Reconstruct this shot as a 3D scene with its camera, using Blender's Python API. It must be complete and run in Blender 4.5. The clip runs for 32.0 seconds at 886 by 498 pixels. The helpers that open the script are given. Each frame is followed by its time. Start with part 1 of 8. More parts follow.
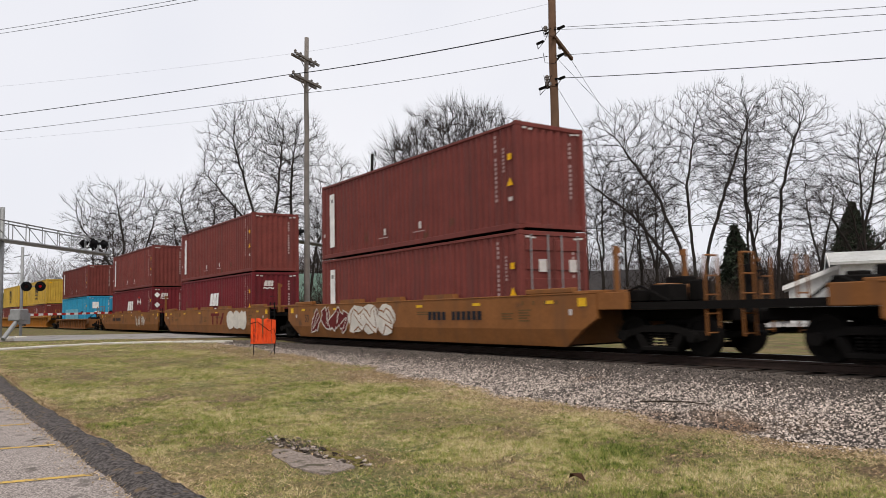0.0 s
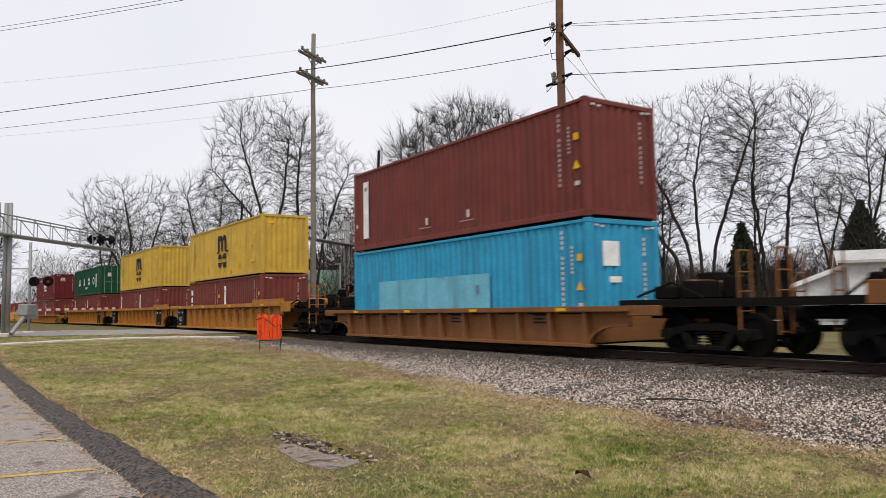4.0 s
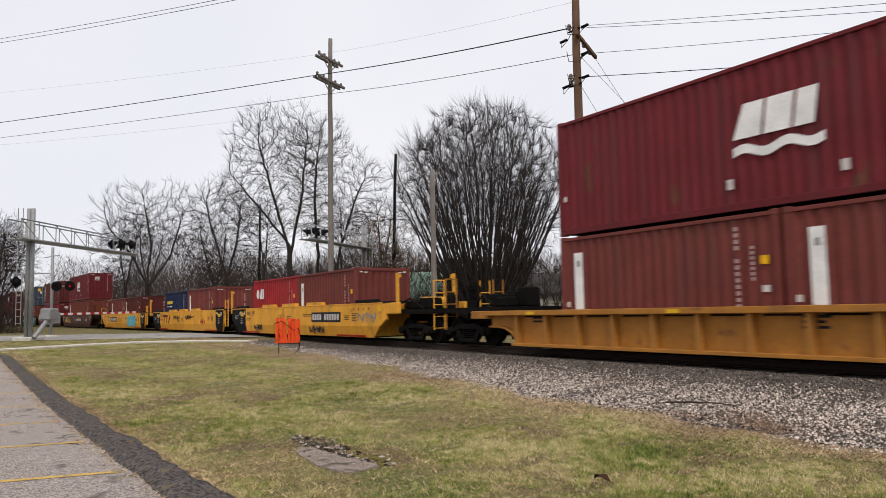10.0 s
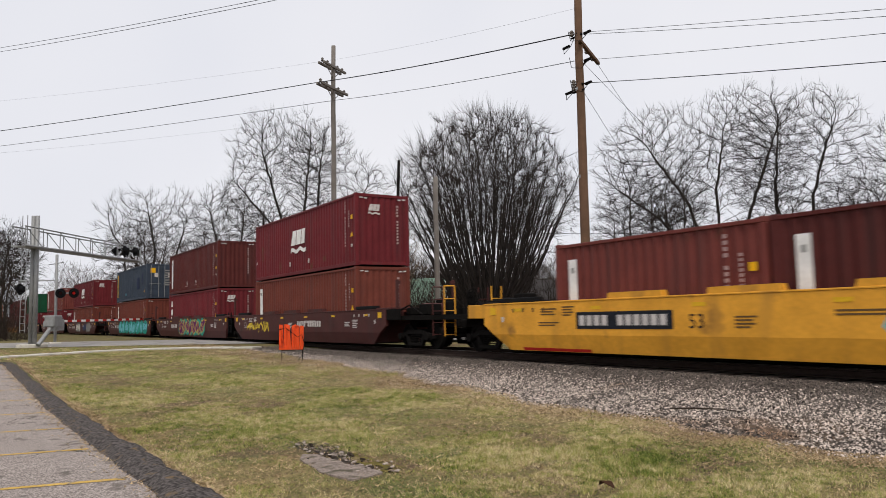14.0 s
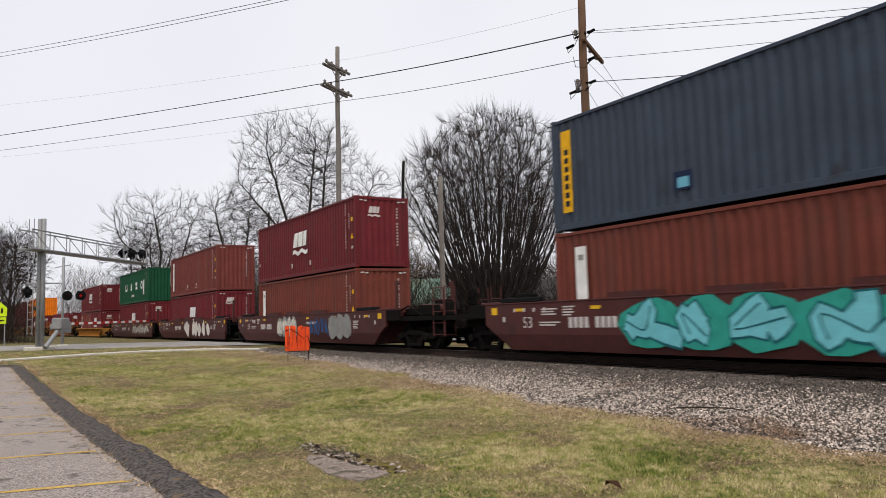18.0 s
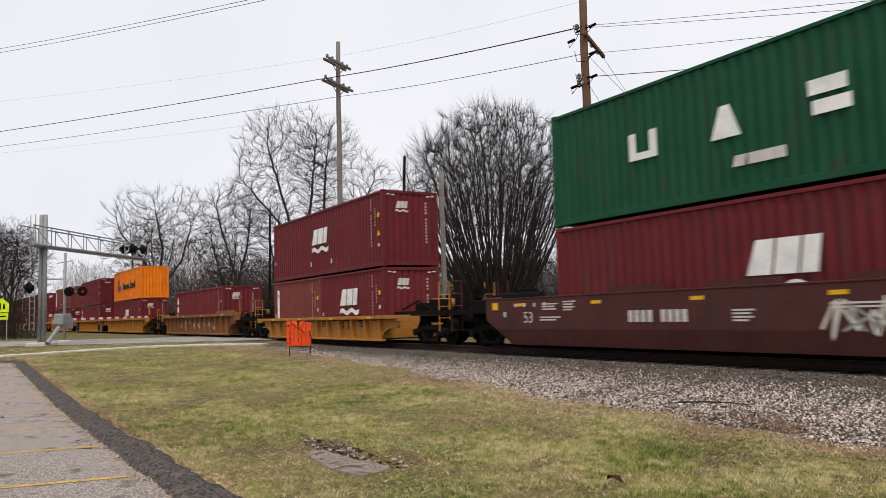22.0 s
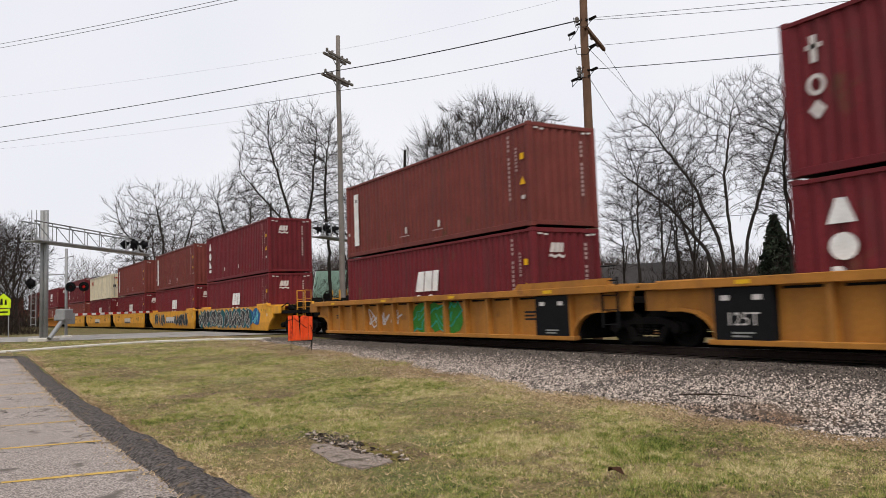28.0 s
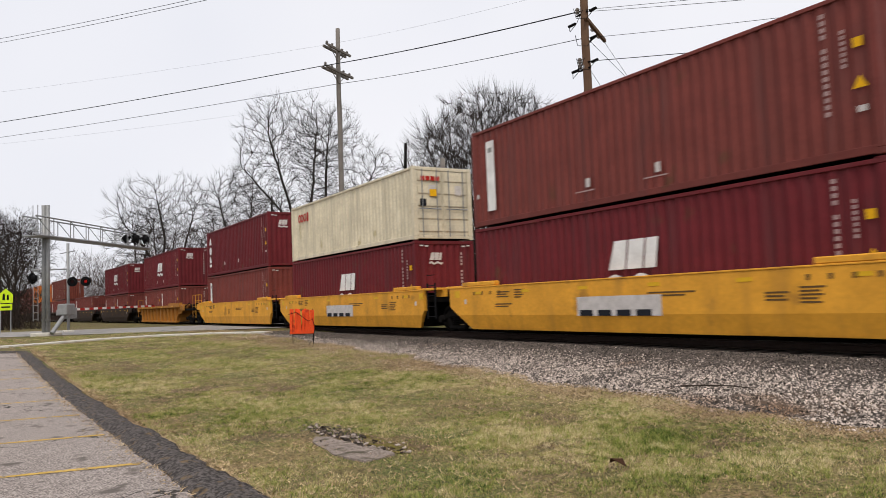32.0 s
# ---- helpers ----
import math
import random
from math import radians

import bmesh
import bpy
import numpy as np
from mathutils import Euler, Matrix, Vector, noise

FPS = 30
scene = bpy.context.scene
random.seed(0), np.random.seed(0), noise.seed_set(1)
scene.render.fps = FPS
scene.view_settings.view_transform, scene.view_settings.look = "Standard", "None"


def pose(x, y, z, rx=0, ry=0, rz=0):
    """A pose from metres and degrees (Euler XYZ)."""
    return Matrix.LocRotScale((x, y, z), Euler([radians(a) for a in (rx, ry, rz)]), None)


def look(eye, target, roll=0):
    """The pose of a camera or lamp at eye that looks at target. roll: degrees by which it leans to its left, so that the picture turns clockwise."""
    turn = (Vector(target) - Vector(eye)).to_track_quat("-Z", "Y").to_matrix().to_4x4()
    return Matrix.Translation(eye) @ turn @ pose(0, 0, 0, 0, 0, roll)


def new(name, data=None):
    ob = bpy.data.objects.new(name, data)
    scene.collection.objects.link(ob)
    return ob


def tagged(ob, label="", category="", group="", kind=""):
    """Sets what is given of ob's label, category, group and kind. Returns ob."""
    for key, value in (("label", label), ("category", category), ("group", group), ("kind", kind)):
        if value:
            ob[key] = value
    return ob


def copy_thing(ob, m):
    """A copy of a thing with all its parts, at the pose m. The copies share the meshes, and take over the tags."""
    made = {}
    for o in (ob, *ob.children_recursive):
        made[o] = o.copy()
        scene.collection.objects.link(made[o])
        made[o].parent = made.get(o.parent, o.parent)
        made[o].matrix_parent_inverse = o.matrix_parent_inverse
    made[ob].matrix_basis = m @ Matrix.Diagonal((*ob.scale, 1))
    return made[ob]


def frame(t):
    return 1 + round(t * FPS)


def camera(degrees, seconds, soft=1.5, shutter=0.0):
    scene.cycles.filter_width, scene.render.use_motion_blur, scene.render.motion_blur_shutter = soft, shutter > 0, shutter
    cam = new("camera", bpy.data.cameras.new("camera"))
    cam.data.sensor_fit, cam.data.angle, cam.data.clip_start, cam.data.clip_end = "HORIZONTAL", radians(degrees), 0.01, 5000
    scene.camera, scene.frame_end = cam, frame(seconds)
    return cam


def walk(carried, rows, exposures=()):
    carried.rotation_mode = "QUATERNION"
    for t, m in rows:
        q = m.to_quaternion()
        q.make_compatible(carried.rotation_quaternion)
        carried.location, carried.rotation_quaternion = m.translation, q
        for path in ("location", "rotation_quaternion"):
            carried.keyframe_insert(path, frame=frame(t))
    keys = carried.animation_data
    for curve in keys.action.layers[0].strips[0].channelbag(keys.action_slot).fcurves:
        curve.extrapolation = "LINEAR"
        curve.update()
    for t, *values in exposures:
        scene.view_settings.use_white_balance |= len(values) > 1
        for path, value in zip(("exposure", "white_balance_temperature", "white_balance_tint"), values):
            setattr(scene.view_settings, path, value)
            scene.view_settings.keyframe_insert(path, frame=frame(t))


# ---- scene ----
# A double-stack container train runs past a grade crossing under an overcast winter sky.
# x runs along the track (the train goes towards +x), y away from the viewer, z up.
RAIL_Z = 0.10          # top of rail
SPEED, ACCEL = 15.929, -0.0032


def view(x, y, z, yaw, pitch, roll):
    """A camera pose: yaw from +y towards +x, pitch up, roll to the left, in degrees."""
    a, b = radians(yaw), radians(pitch)
    way = Vector((math.sin(a) * math.cos(b), math.cos(a) * math.cos(b), math.sin(b)))
    return look((x, y, z), Vector((x, y, z)) + way, roll)


cam = camera(61.22, 32.0, soft=0.5, shutter=0.22)
walk(cam, [
    (0.0, view(0.000, -13.746, 1.144, -56.081, 4.725, -1.205)),
    (0.5, view(-0.004, -13.745, 1.143, -56.083, 4.663, -1.158)),
    (1.0, view(-0.014, -13.736, 1.141, -56.083, 4.564, -1.137)),
    (1.5, view(-0.018, -13.733, 1.137, -56.090, 4.465, -1.121)),
    (2.0, view(-0.011, -13.736, 1.140, -56.150, 4.403, -1.056)),
    (2.5, view(-0.007, -13.742, 1.142, -56.258, 4.389, -1.031)),
    (3.0, view(-0.006, -13.741, 1.139, -56.391, 4.437, -1.008)),
    (3.5, view(-0.010, -13.742, 1.137, -56.480, 4.473, -0.985)),
    (5.5, view(-0.008, -13.741, 1.136, -56.765, 4.605, -0.913)),
    (6.0, view(-0.013, -13.737, 1.140, -56.844, 4.614, -0.935)),
    (6.5, view(-0.011, -13.740, 1.140, -56.965, 4.633, -0.940)),
    (7.0, view(-0.011, -13.741, 1.140, -57.121, 4.622, -1.004)),
    (7.5, view(-0.012, -13.738, 1.139, -57.304, 4.589, -1.055)),
    (8.0, view(-0.014, -13.742, 1.138, -57.449, 4.588, -1.056)),
    (8.5, view(-0.007, -13.745, 1.140, -57.589, 4.606, -1.081)),
    (9.0, view(-0.001, -13.747, 1.141, -57.714, 4.654, -1.103)),
    (9.5, view(-0.006, -13.741, 1.140, -57.815, 4.704, -1.154)),
    (10.0, view(-0.008, -13.742, 1.138, -57.872, 4.762, -1.133)),
    (10.5, view(-0.008, -13.744, 1.141, -57.926, 4.788, -1.123)),
    (11.0, view(-0.001, -13.746, 1.143, -57.998, 4.842, -1.146)),
    (11.5, view(-0.000, -13.747, 1.141, -58.055, 4.911, -1.135)),
    (12.0, view(-0.005, -13.750, 1.139, -58.104, 4.998, -1.093)),
    (12.5, view(-0.009, -13.747, 1.138, -58.133, 5.063, -1.094)),
    (13.0, view(-0.012, -13.741, 1.138, -58.149, 5.113, -1.175)),
    (13.5, view(-0.010, -13.743, 1.138, -58.137, 5.192, -1.214)),
    (14.0, view(-0.007, -13.747, 1.140, -58.109, 5.238, -1.253)),
    (14.5, view(-0.002, -13.748, 1.141, -58.104, 5.243, -1.290)),
    (16.5, view(-0.006, -13.746, 1.140, -58.333, 5.107, -1.483)),
    (17.0, view(-0.003, -13.748, 1.140, -58.422, 5.189, -1.517)),
    (17.5, view(-0.002, -13.749, 1.143, -58.480, 5.253, -1.521)),
    (18.0, view(-0.002, -13.743, 1.144, -58.514, 5.258, -1.598)),
    (18.5, view(-0.000, -13.744, 1.142, -58.523, 5.216, -1.605)),
    (19.0, view(-0.004, -13.749, 1.139, -58.502, 5.136, -1.544)),
    (19.5, view(-0.007, -13.747, 1.138, -58.513, 5.072, -1.525)),
    (20.0, view(-0.004, -13.747, 1.141, -58.535, 5.014, -1.524)),
    (20.5, view(-0.003, -13.748, 1.139, -58.545, 5.006, -1.522)),
    (21.0, view(-0.008, -13.743, 1.140, -58.575, 4.978, -1.585)),
    (21.5, view(-0.005, -13.745, 1.140, -58.602, 4.941, -1.639)),
    (22.0, view(-0.009, -13.741, 1.142, -58.621, 4.890, -1.696)),
    (22.5, view(-0.008, -13.737, 1.140, -58.657, 4.834, -1.781)),
    (23.0, view(-0.003, -13.740, 1.140, -58.648, 4.802, -1.805)),
    (23.5, view(-0.005, -13.744, 1.138, -58.609, 4.765, -1.826)),
    (24.0, view(-0.005, -13.741, 1.139, -58.560, 4.708, -1.891)),
    (24.5, view(-0.013, -13.743, 1.138, -58.511, 4.648, -1.903)),
    (25.0, view(-0.006, -13.749, 1.139, -58.502, 4.630, -1.875)),
    (25.5, view(-0.003, -13.744, 1.140, -58.507, 4.585, -1.900)),
    (27.5, view(-0.001, -13.744, 1.140, -58.642, 4.485, -1.938)),
    (28.0, view(-0.003, -13.741, 1.138, -58.706, 4.428, -1.930)),
    (28.5, view(-0.007, -13.742, 1.139, -58.753, 4.345, -1.905)),
    (29.0, view(-0.002, -13.745, 1.140, -58.780, 4.285, -1.882)),
    (29.5, view(-0.001, -13.741, 1.139, -58.796, 4.226, -1.944)),
    (30.0, view(-0.002, -13.740, 1.141, -58.791, 4.145, -2.011)),
    (30.5, view(-0.002, -13.744, 1.140, -58.792, 4.072, -2.076)),
    (31.0, view(-0.004, -13.743, 1.137, -58.789, 4.007, -2.120)),
    (31.5, view(-0.010, -13.739, 1.136, -58.795, 3.945, -2.150)),
    (32.0, view(-0.003, -13.739, 1.138, -58.819, 3.880, -2.226)),
], exposures=[(0.0, 0.09), (3.0, 0.10), (7.0, 0.04), (10.0, 0.08), (12.0, 0.0), (14.0, 0.0), (17.0, 0.08), (20.0, 0.10), (23.0, 0.10), (25.0, 0.05), (28.0, 0.09), (32.0, 0.10)])


# ---- world and light ----
world = bpy.data.worlds.new("overcast_sky")
scene.world = world
world.use_nodes = True
wn, wl = world.node_tree.nodes, world.node_tree.links
sky = wn.new("ShaderNodeTexSky")
sky.sky_type, sky.sun_disc = "NISHITA", False
sky.sun_elevation, sky.sun_rotation = radians(56), radians(120)
sky.air_density, sky.dust_density = 1.0, 4.0
cloud = wn.new("ShaderNodeTexNoise")
cloud.inputs["Scale"].default_value, cloud.inputs["Detail"].default_value = 1.6, 3.0
ramp = wn.new("ShaderNodeValToRGB")
ramp.color_ramp.elements[0].position, ramp.color_ramp.elements[0].color = 0.30, (8.0, 8.1, 8.75, 1)
ramp.color_ramp.elements[1].position, ramp.color_ramp.elements[1].color = 0.72, (9.3, 9.2, 9.5, 1)
wl.new(cloud.outputs["Fac"], ramp.inputs["Fac"])
veil = wn.new("ShaderNodeMixRGB")
veil.inputs["Fac"].default_value = 0.93
wl.new(sky.outputs["Color"], veil.inputs["Color1"])
wl.new(ramp.outputs["Color"], veil.inputs["Color2"])
bg = wn["Background"]
bg.inputs["Strength"].default_value = 0.10
wl.new(veil.outputs["Color"], bg.inputs["Color"])

sun_data = bpy.data.lights.new("sun", "SUN")
sun_data.energy, sun_data.angle, sun_data.color = 2.1, radians(22), (1.0, 0.93, 0.82)
sun = new("sun", sun_data)
sun.matrix_world = look((0, 0, 60), (-34, 20, 0))


# ---- materials ----
def material(name, col, rough=0.8, col2=None, scale=4.0, spot=None, spot_scale=0.6, spot_at=0.62, bump=0.0, bump_scale=60.0,
             metal=0.0, spec=0.12, grit=0.0, grit_scale=45.0, emit=None, island=0.0, rand=0.0, streak=None, crack=None):
    """A surface: base colour varied at two scales, stains with a shape of their own, fine relief."""
    m = bpy.data.materials.new(name)
    m.use_nodes = True
    n, l = m.node_tree.nodes, m.node_tree.links
    b = n["Principled BSDF"]
    b.inputs["Roughness"].default_value, b.inputs["Metallic"].default_value = rough, metal
    b.inputs["Specular IOR Level"].default_value = spec
    tc = n.new("ShaderNodeTexCoord")
    where = tc.outputs["Object"]
    out = None

    def mix(fac, a, c, kind="MIX"):
        x = n.new("ShaderNodeMixRGB")
        x.blend_type = kind
        for sock, val in (("Fac", fac), ("Color1", a), ("Color2", c)):
            if hasattr(val, "links"):
                l.new(val, x.inputs[sock])
            else:
                x.inputs[sock].default_value = val if sock == "Fac" else (*val[:3], 1)
        return x.outputs["Color"]

    def tex(sc, detail=4.0, lo=0.35, hi=0.65, stretch=None):
        t = n.new("ShaderNodeTexNoise")
        t.inputs["Scale"].default_value, t.inputs["Detail"].default_value = sc, detail
        src = where
        if stretch:
            mp = n.new("ShaderNodeMapping")
            mp.inputs["Scale"].default_value = stretch
            l.new(src, mp.inputs["Vector"])
            src = mp.outputs["Vector"]
        l.new(src, t.inputs["Vector"])
        r = n.new("ShaderNodeMapRange")
        r.inputs["From Min"].default_value, r.inputs["From Max"].default_value = lo, hi
        l.new(t.outputs["Fac"], r.inputs["Value"])
        return r.outputs["Result"]

    c2 = col2 or tuple(v * 0.78 for v in col)
    out = mix(tex(scale), c2, col)
    fine = tex(scale * 9, 3.0)
    out = mix(0.18, out, mix(fine, tuple(v * 0.6 for v in col), tuple(min(1, v * 1.3) for v in col)))
    if grit:
        out = mix(grit, out, mix(tex(grit_scale, 6.0, 0.40, 0.62), tuple(v * 0.35 for v in col), tuple(min(1, v * 1.55) for v in col)))
    if spot:
        out = mix(tex(spot_scale, 6.0, spot_at - 0.03, spot_at + 0.07), out, spot)
    if crack:
        vo = n.new("ShaderNodeTexVoronoi")
        vo.feature = "DISTANCE_TO_EDGE"
        vo.inputs["Scale"].default_value = crack[0]
        wob = n.new("ShaderNodeTexNoise")
        wob.inputs["Scale"].default_value, wob.inputs["Detail"].default_value = 2.2, 5.0
        l.new(where, wob.inputs["Vector"])
        ad = n.new("ShaderNodeMixRGB")
        ad.blend_type, ad.inputs["Fac"].default_value = "ADD", 0.9
        l.new(where, ad.inputs["Color1"])
        l.new(wob.outputs["Color"], ad.inputs["Color2"])
        l.new(ad.outputs["Color"], vo.inputs["Vector"])
        cr = n.new("ShaderNodeMapRange")
        cr.inputs["From Min"].default_value, cr.inputs["From Max"].default_value = crack[1], crack[1] * 2.2
        cr.inputs["To Min"].default_value, cr.inputs["To Max"].default_value = 1.0, 0.0
        l.new(vo.outputs["Distance"], cr.inputs["Value"])
        gate_ = n.new("ShaderNodeMath")
        gate_.operation = "MULTIPLY"
        l.new(cr.outputs["Result"], gate_.inputs[0])
        l.new(tex(0.5, 3.0, 0.42, 0.55), gate_.inputs[1])
        out = mix(gate_.outputs[0], out, crack[2])
    if streak:
        out = mix(tex(1.0, 5.0, 0.52, 0.74, (2.2, 2.2, 0.28)), out, streak)
    if island:
        g = n.new("ShaderNodeNewGeometry")
        mr = n.new("ShaderNodeMapRange")
        mr.inputs["To Min"].default_value, mr.inputs["To Max"].default_value = 1 - island, 1 + island
        l.new(g.outputs["Random Per Island"], mr.inputs["Value"])
        out = mix(1.0, out, mr.outputs["Result"], "MULTIPLY")
    if rand:
        g = n.new("ShaderNodeObjectInfo")
        mr = n.new("ShaderNodeMapRange")
        mr.inputs["To Min"].default_value, mr.inputs["To Max"].default_value = 1 - rand, 1 + rand
        l.new(g.outputs["Random"], mr.inputs["Value"])
        out = mix(1.0, out, mr.outputs["Result"], "MULTIPLY")
    l.new(out, b.inputs["Base Color"])
    if bump:
        bt = n.new("ShaderNodeTexNoise")
        bt.inputs["Scale"].default_value, bt.inputs["Detail"].default_value = bump_scale, 5.0
        l.new(where, bt.inputs["Vector"])
        bp = n.new("ShaderNodeBump")
        bp.inputs["Strength"].default_value, bp.inputs["Distance"].default_value = bump, 0.02
        l.new(bt.outputs["Fac"], bp.inputs["Height"])
        l.new(bp.outputs["Normal"], b.inputs["Normal"])
    if emit:
        b.inputs["Emission Color"].default_value = (*emit[:3], 1)
        b.inputs["Emission Strength"].default_value = emit[3]
    return m


def paint(name, col, rust=(0.10, 0.04, 0.025), rough=0.55, **k):
    """Weathered paint on steel, with rust streaks and dirt."""
    return material(name, col, rough, scale=1.3, spot=rust, spot_scale=1.1, spot_at=0.66, streak=tuple(v * 0.62 + 0.012 for v in col),
                    bump=0.12, bump_scale=9.0, **k)


BROWN = paint("oxide_brown_paint", (0.168, 0.043, 0.036), rand=0.10)
UMBER = paint("dark_oxide_paint", (0.088, 0.021, 0.019), rand=0.10)
RUSTRED = paint("light_oxide_paint", (0.150, 0.040, 0.028), rand=0.12)
MAROON = paint("maroon_paint", (0.138, 0.019, 0.024), rand=0.10)
BRIGHTRED = paint("bright_red_paint", (0.30, 0.022, 0.026))
YELLOW_BOX = paint("mustard_yellow_paint", (0.540, 0.352, 0.060), rust=(0.30, 0.19, 0.04))
GREEN_BOX = paint("dark_green_paint", (0.010, 0.072, 0.034), rust=(0.03, 0.05, 0.03))
NAVY_BOX = paint("faded_navy_paint", (0.046, 0.060, 0.086), rust=(0.03, 0.035, 0.045))
BLUE_NAVY = paint("deep_blue_paint", (0.011, 0.021, 0.060))
BLUE_BOX = paint("light_blue_paint", (0.035, 0.30, 0.50), rust=(0.04, 0.18, 0.28))
PALE_BLUE = paint("pale_blue_paint", (0.16, 0.46, 0.60))
ORANGE_BOX = paint("orange_paint", (0.80, 0.20, 0.010), rust=(0.30, 0.09, 0.02))
CREAM_BOX = paint("cream_paint", (0.68, 0.61, 0.46), rust=(0.40, 0.34, 0.20))
GREY_BOX = paint("grey_paint", (0.30, 0.31, 0.32))
CAR_OCHRE = paint("dirty_ochre_paint", (0.230, 0.094, 0.030), rust=(0.10, 0.050, 0.028), rough=0.6)
CAR_YELLOW = paint("yellow_car_paint", (0.740, 0.350, 0.040), rust=(0.27, 0.13, 0.03), rough=0.5)
CAR_AMBER = paint("weathered_amber_paint", (0.390, 0.168, 0.034), rust=(0.13, 0.06, 0.028), rough=0.6)
CAR_RUST = paint("rusty_orange_paint", (0.215, 0.092, 0.036), rust=(0.10, 0.045, 0.03), rough=0.65)
CAR_BROWN = paint("dark_brown_paint", (0.076, 0.026, 0.024), rust=(0.04, 0.02, 0.018), rough=0.6)
CAR_BLACK = paint("grimy_black_paint", (0.045, 0.030, 0.026), rust=(0.06, 0.03, 0.02), rough=0.7)
BLACK = material("black_paint", (0.011, 0.011, 0.012), 0.7, spec=0.05)
GRIME = material("grimy_steel", (0.010, 0.009, 0.0085), 0.9, spec=0.04, scale=6, bump=0.2, bump_scale=30)
STEEL = material("worn_steel", (0.34, 0.33, 0.32), 0.32, metal=0.9, scale=8)
RAILSIDE = material("rusty_rail", (0.036, 0.024, 0.020), 0.8, scale=8, bump=0.2)
GALV = material("galvanised_steel", (0.30, 0.305, 0.31), 0.55, scale=5, metal=0.35, streak=(0.25, 0.25, 0.26))
WHITE = material("white_paint", (0.80, 0.79, 0.77), 0.6, scale=2)
OFFWHITE = material("faded_white_paint", (0.58, 0.54, 0.52), 0.7, scale=6)
PINKISH = material("faded_lettering_paint", (0.42, 0.30, 0.29), 0.7, scale=6)
YEL = material("warning_yellow_paint", (0.78, 0.42, 0.01), 0.55)
REFLECT = material("reflective_sheeting", (0.72, 0.42, 0.02), 0.4)
INK = material("dark_blue_ink", (0.014, 0.016, 0.022), 0.6)
INKBLUE = material("emblem_blue_paint", (0.010, 0.055, 0.22), 0.6)
REDPAINT = material("red_paint", (0.42, 0.02, 0.015), 0.6)
LEAFGREEN = material("spray_green", (0.04, 0.19, 0.03), 0.7)
CYAN = material("spray_cyan", (0.16, 0.50, 0.56), 0.7, scale=3)
DARKTEAL = material("spray_dark_teal", (0.012, 0.10, 0.12), 0.7)
TEAL = material("spray_teal", (0.03, 0.30, 0.24), 0.7)
PURPLE = material("spray_purple", (0.12, 0.012, 0.10), 0.7)
SPRAYYEL = material("spray_yellow", (0.72, 0.52, 0.05), 0.7)
SPRAYWHITE = material("spray_white", (0.62, 0.58, 0.52), 0.8, scale=3)
SPRAYGREY = material("spray_grey", (0.26, 0.26, 0.25), 0.8, scale=3)
SPRAYRED = material("spray_maroon", (0.13, 0.02, 0.02), 0.8)
SPRAYBLUE = material("spray_blue", (0.03, 0.10, 0.25), 0.8)
CONE = material("orange_plastic", (0.86, 0.10, 0.025), 0.5, scale=4, spot=(0.45, 0.05, 0.02), spot_scale=5)
WOOD = material("weathered_pole_wood", (0.155, 0.092, 0.060), 0.9, scale=3, streak=(0.085, 0.052, 0.036), bump=0.4, bump_scale=20)
GREYWOOD = material("grey_pole_wood", (0.20, 0.18, 0.165), 0.9, scale=3, streak=(0.12, 0.105, 0.095), bump=0.4, bump_scale=20)
TIEWOOD = material("creosoted_wood", (0.040, 0.031, 0.027), 0.95, scale=5, rand=0.3, bump=0.4, bump_scale=25)
BARK = material("winter_bark", (0.034, 0.028, 0.025), 0.95, scale=2.5, bump=0.3, bump_scale=20)
TWIG = material("winter_twigs", (0.030, 0.023, 0.020), 0.95, scale=0.5, island=0.35)
TWIGPALE = material("budding_twigs", (0.150, 0.108, 0.070), 0.95, scale=0.5, island=0.35)
# Paler than BRUSH: the haze of distance is put into the colour.
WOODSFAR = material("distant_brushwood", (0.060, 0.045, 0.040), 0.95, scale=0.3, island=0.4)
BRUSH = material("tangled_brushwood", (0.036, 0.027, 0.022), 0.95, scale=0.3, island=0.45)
EVERGREEN = material("evergreen_needles", (0.030, 0.040, 0.026), 0.9, scale=1.5, island=0.45)
CONCRETE = material("pale_concrete", (0.55, 0.52, 0.47), 0.9, scale=2, spot=(0.26, 0.24, 0.21), spot_scale=3, bump=0.3, bump_scale=60)
SLABSTONE = material("broken_concrete", (0.25, 0.205, 0.178), 0.9, col2=(0.14, 0.113, 0.098), scale=5, spot=(0.075, 0.065, 0.045), spot_scale=4, spot_at=0.60, bump=0.7, bump_scale=40, grit=0.4)
MOSS = material("yellow_moss", (0.155, 0.125, 0.028), 0.95, col2=(0.085, 0.070, 0.030), scale=14, bump=0.8, bump_scale=50)
ROAD = material("grey_road_asphalt", (0.30, 0.285, 0.275), 0.9, scale=1.2, spot=(0.11, 0.10, 0.10), spot_scale=0.8, bump=0.3, bump_scale=80)
ASPHALT = material("worn_lot_asphalt", (0.350, 0.303, 0.280), 0.92, col2=(0.225, 0.193, 0.175), scale=3.0, spot=(0.14, 0.12, 0.108), spot_scale=2.6, spot_at=0.62, bump=0.9, bump_scale=110, grit=0.75, grit_scale=55, crack=(0.30, 0.0026, (0.050, 0.044, 0.038)))
BERM = material("dark_asphalt_kerb", (0.082, 0.072, 0.069), 0.95, col2=(0.036, 0.031, 0.030), scale=7, bump=1.0, bump_scale=40, grit=0.85, grit_scale=26, spot=(0.15, 0.105, 0.06), spot_scale=7, spot_at=0.63)
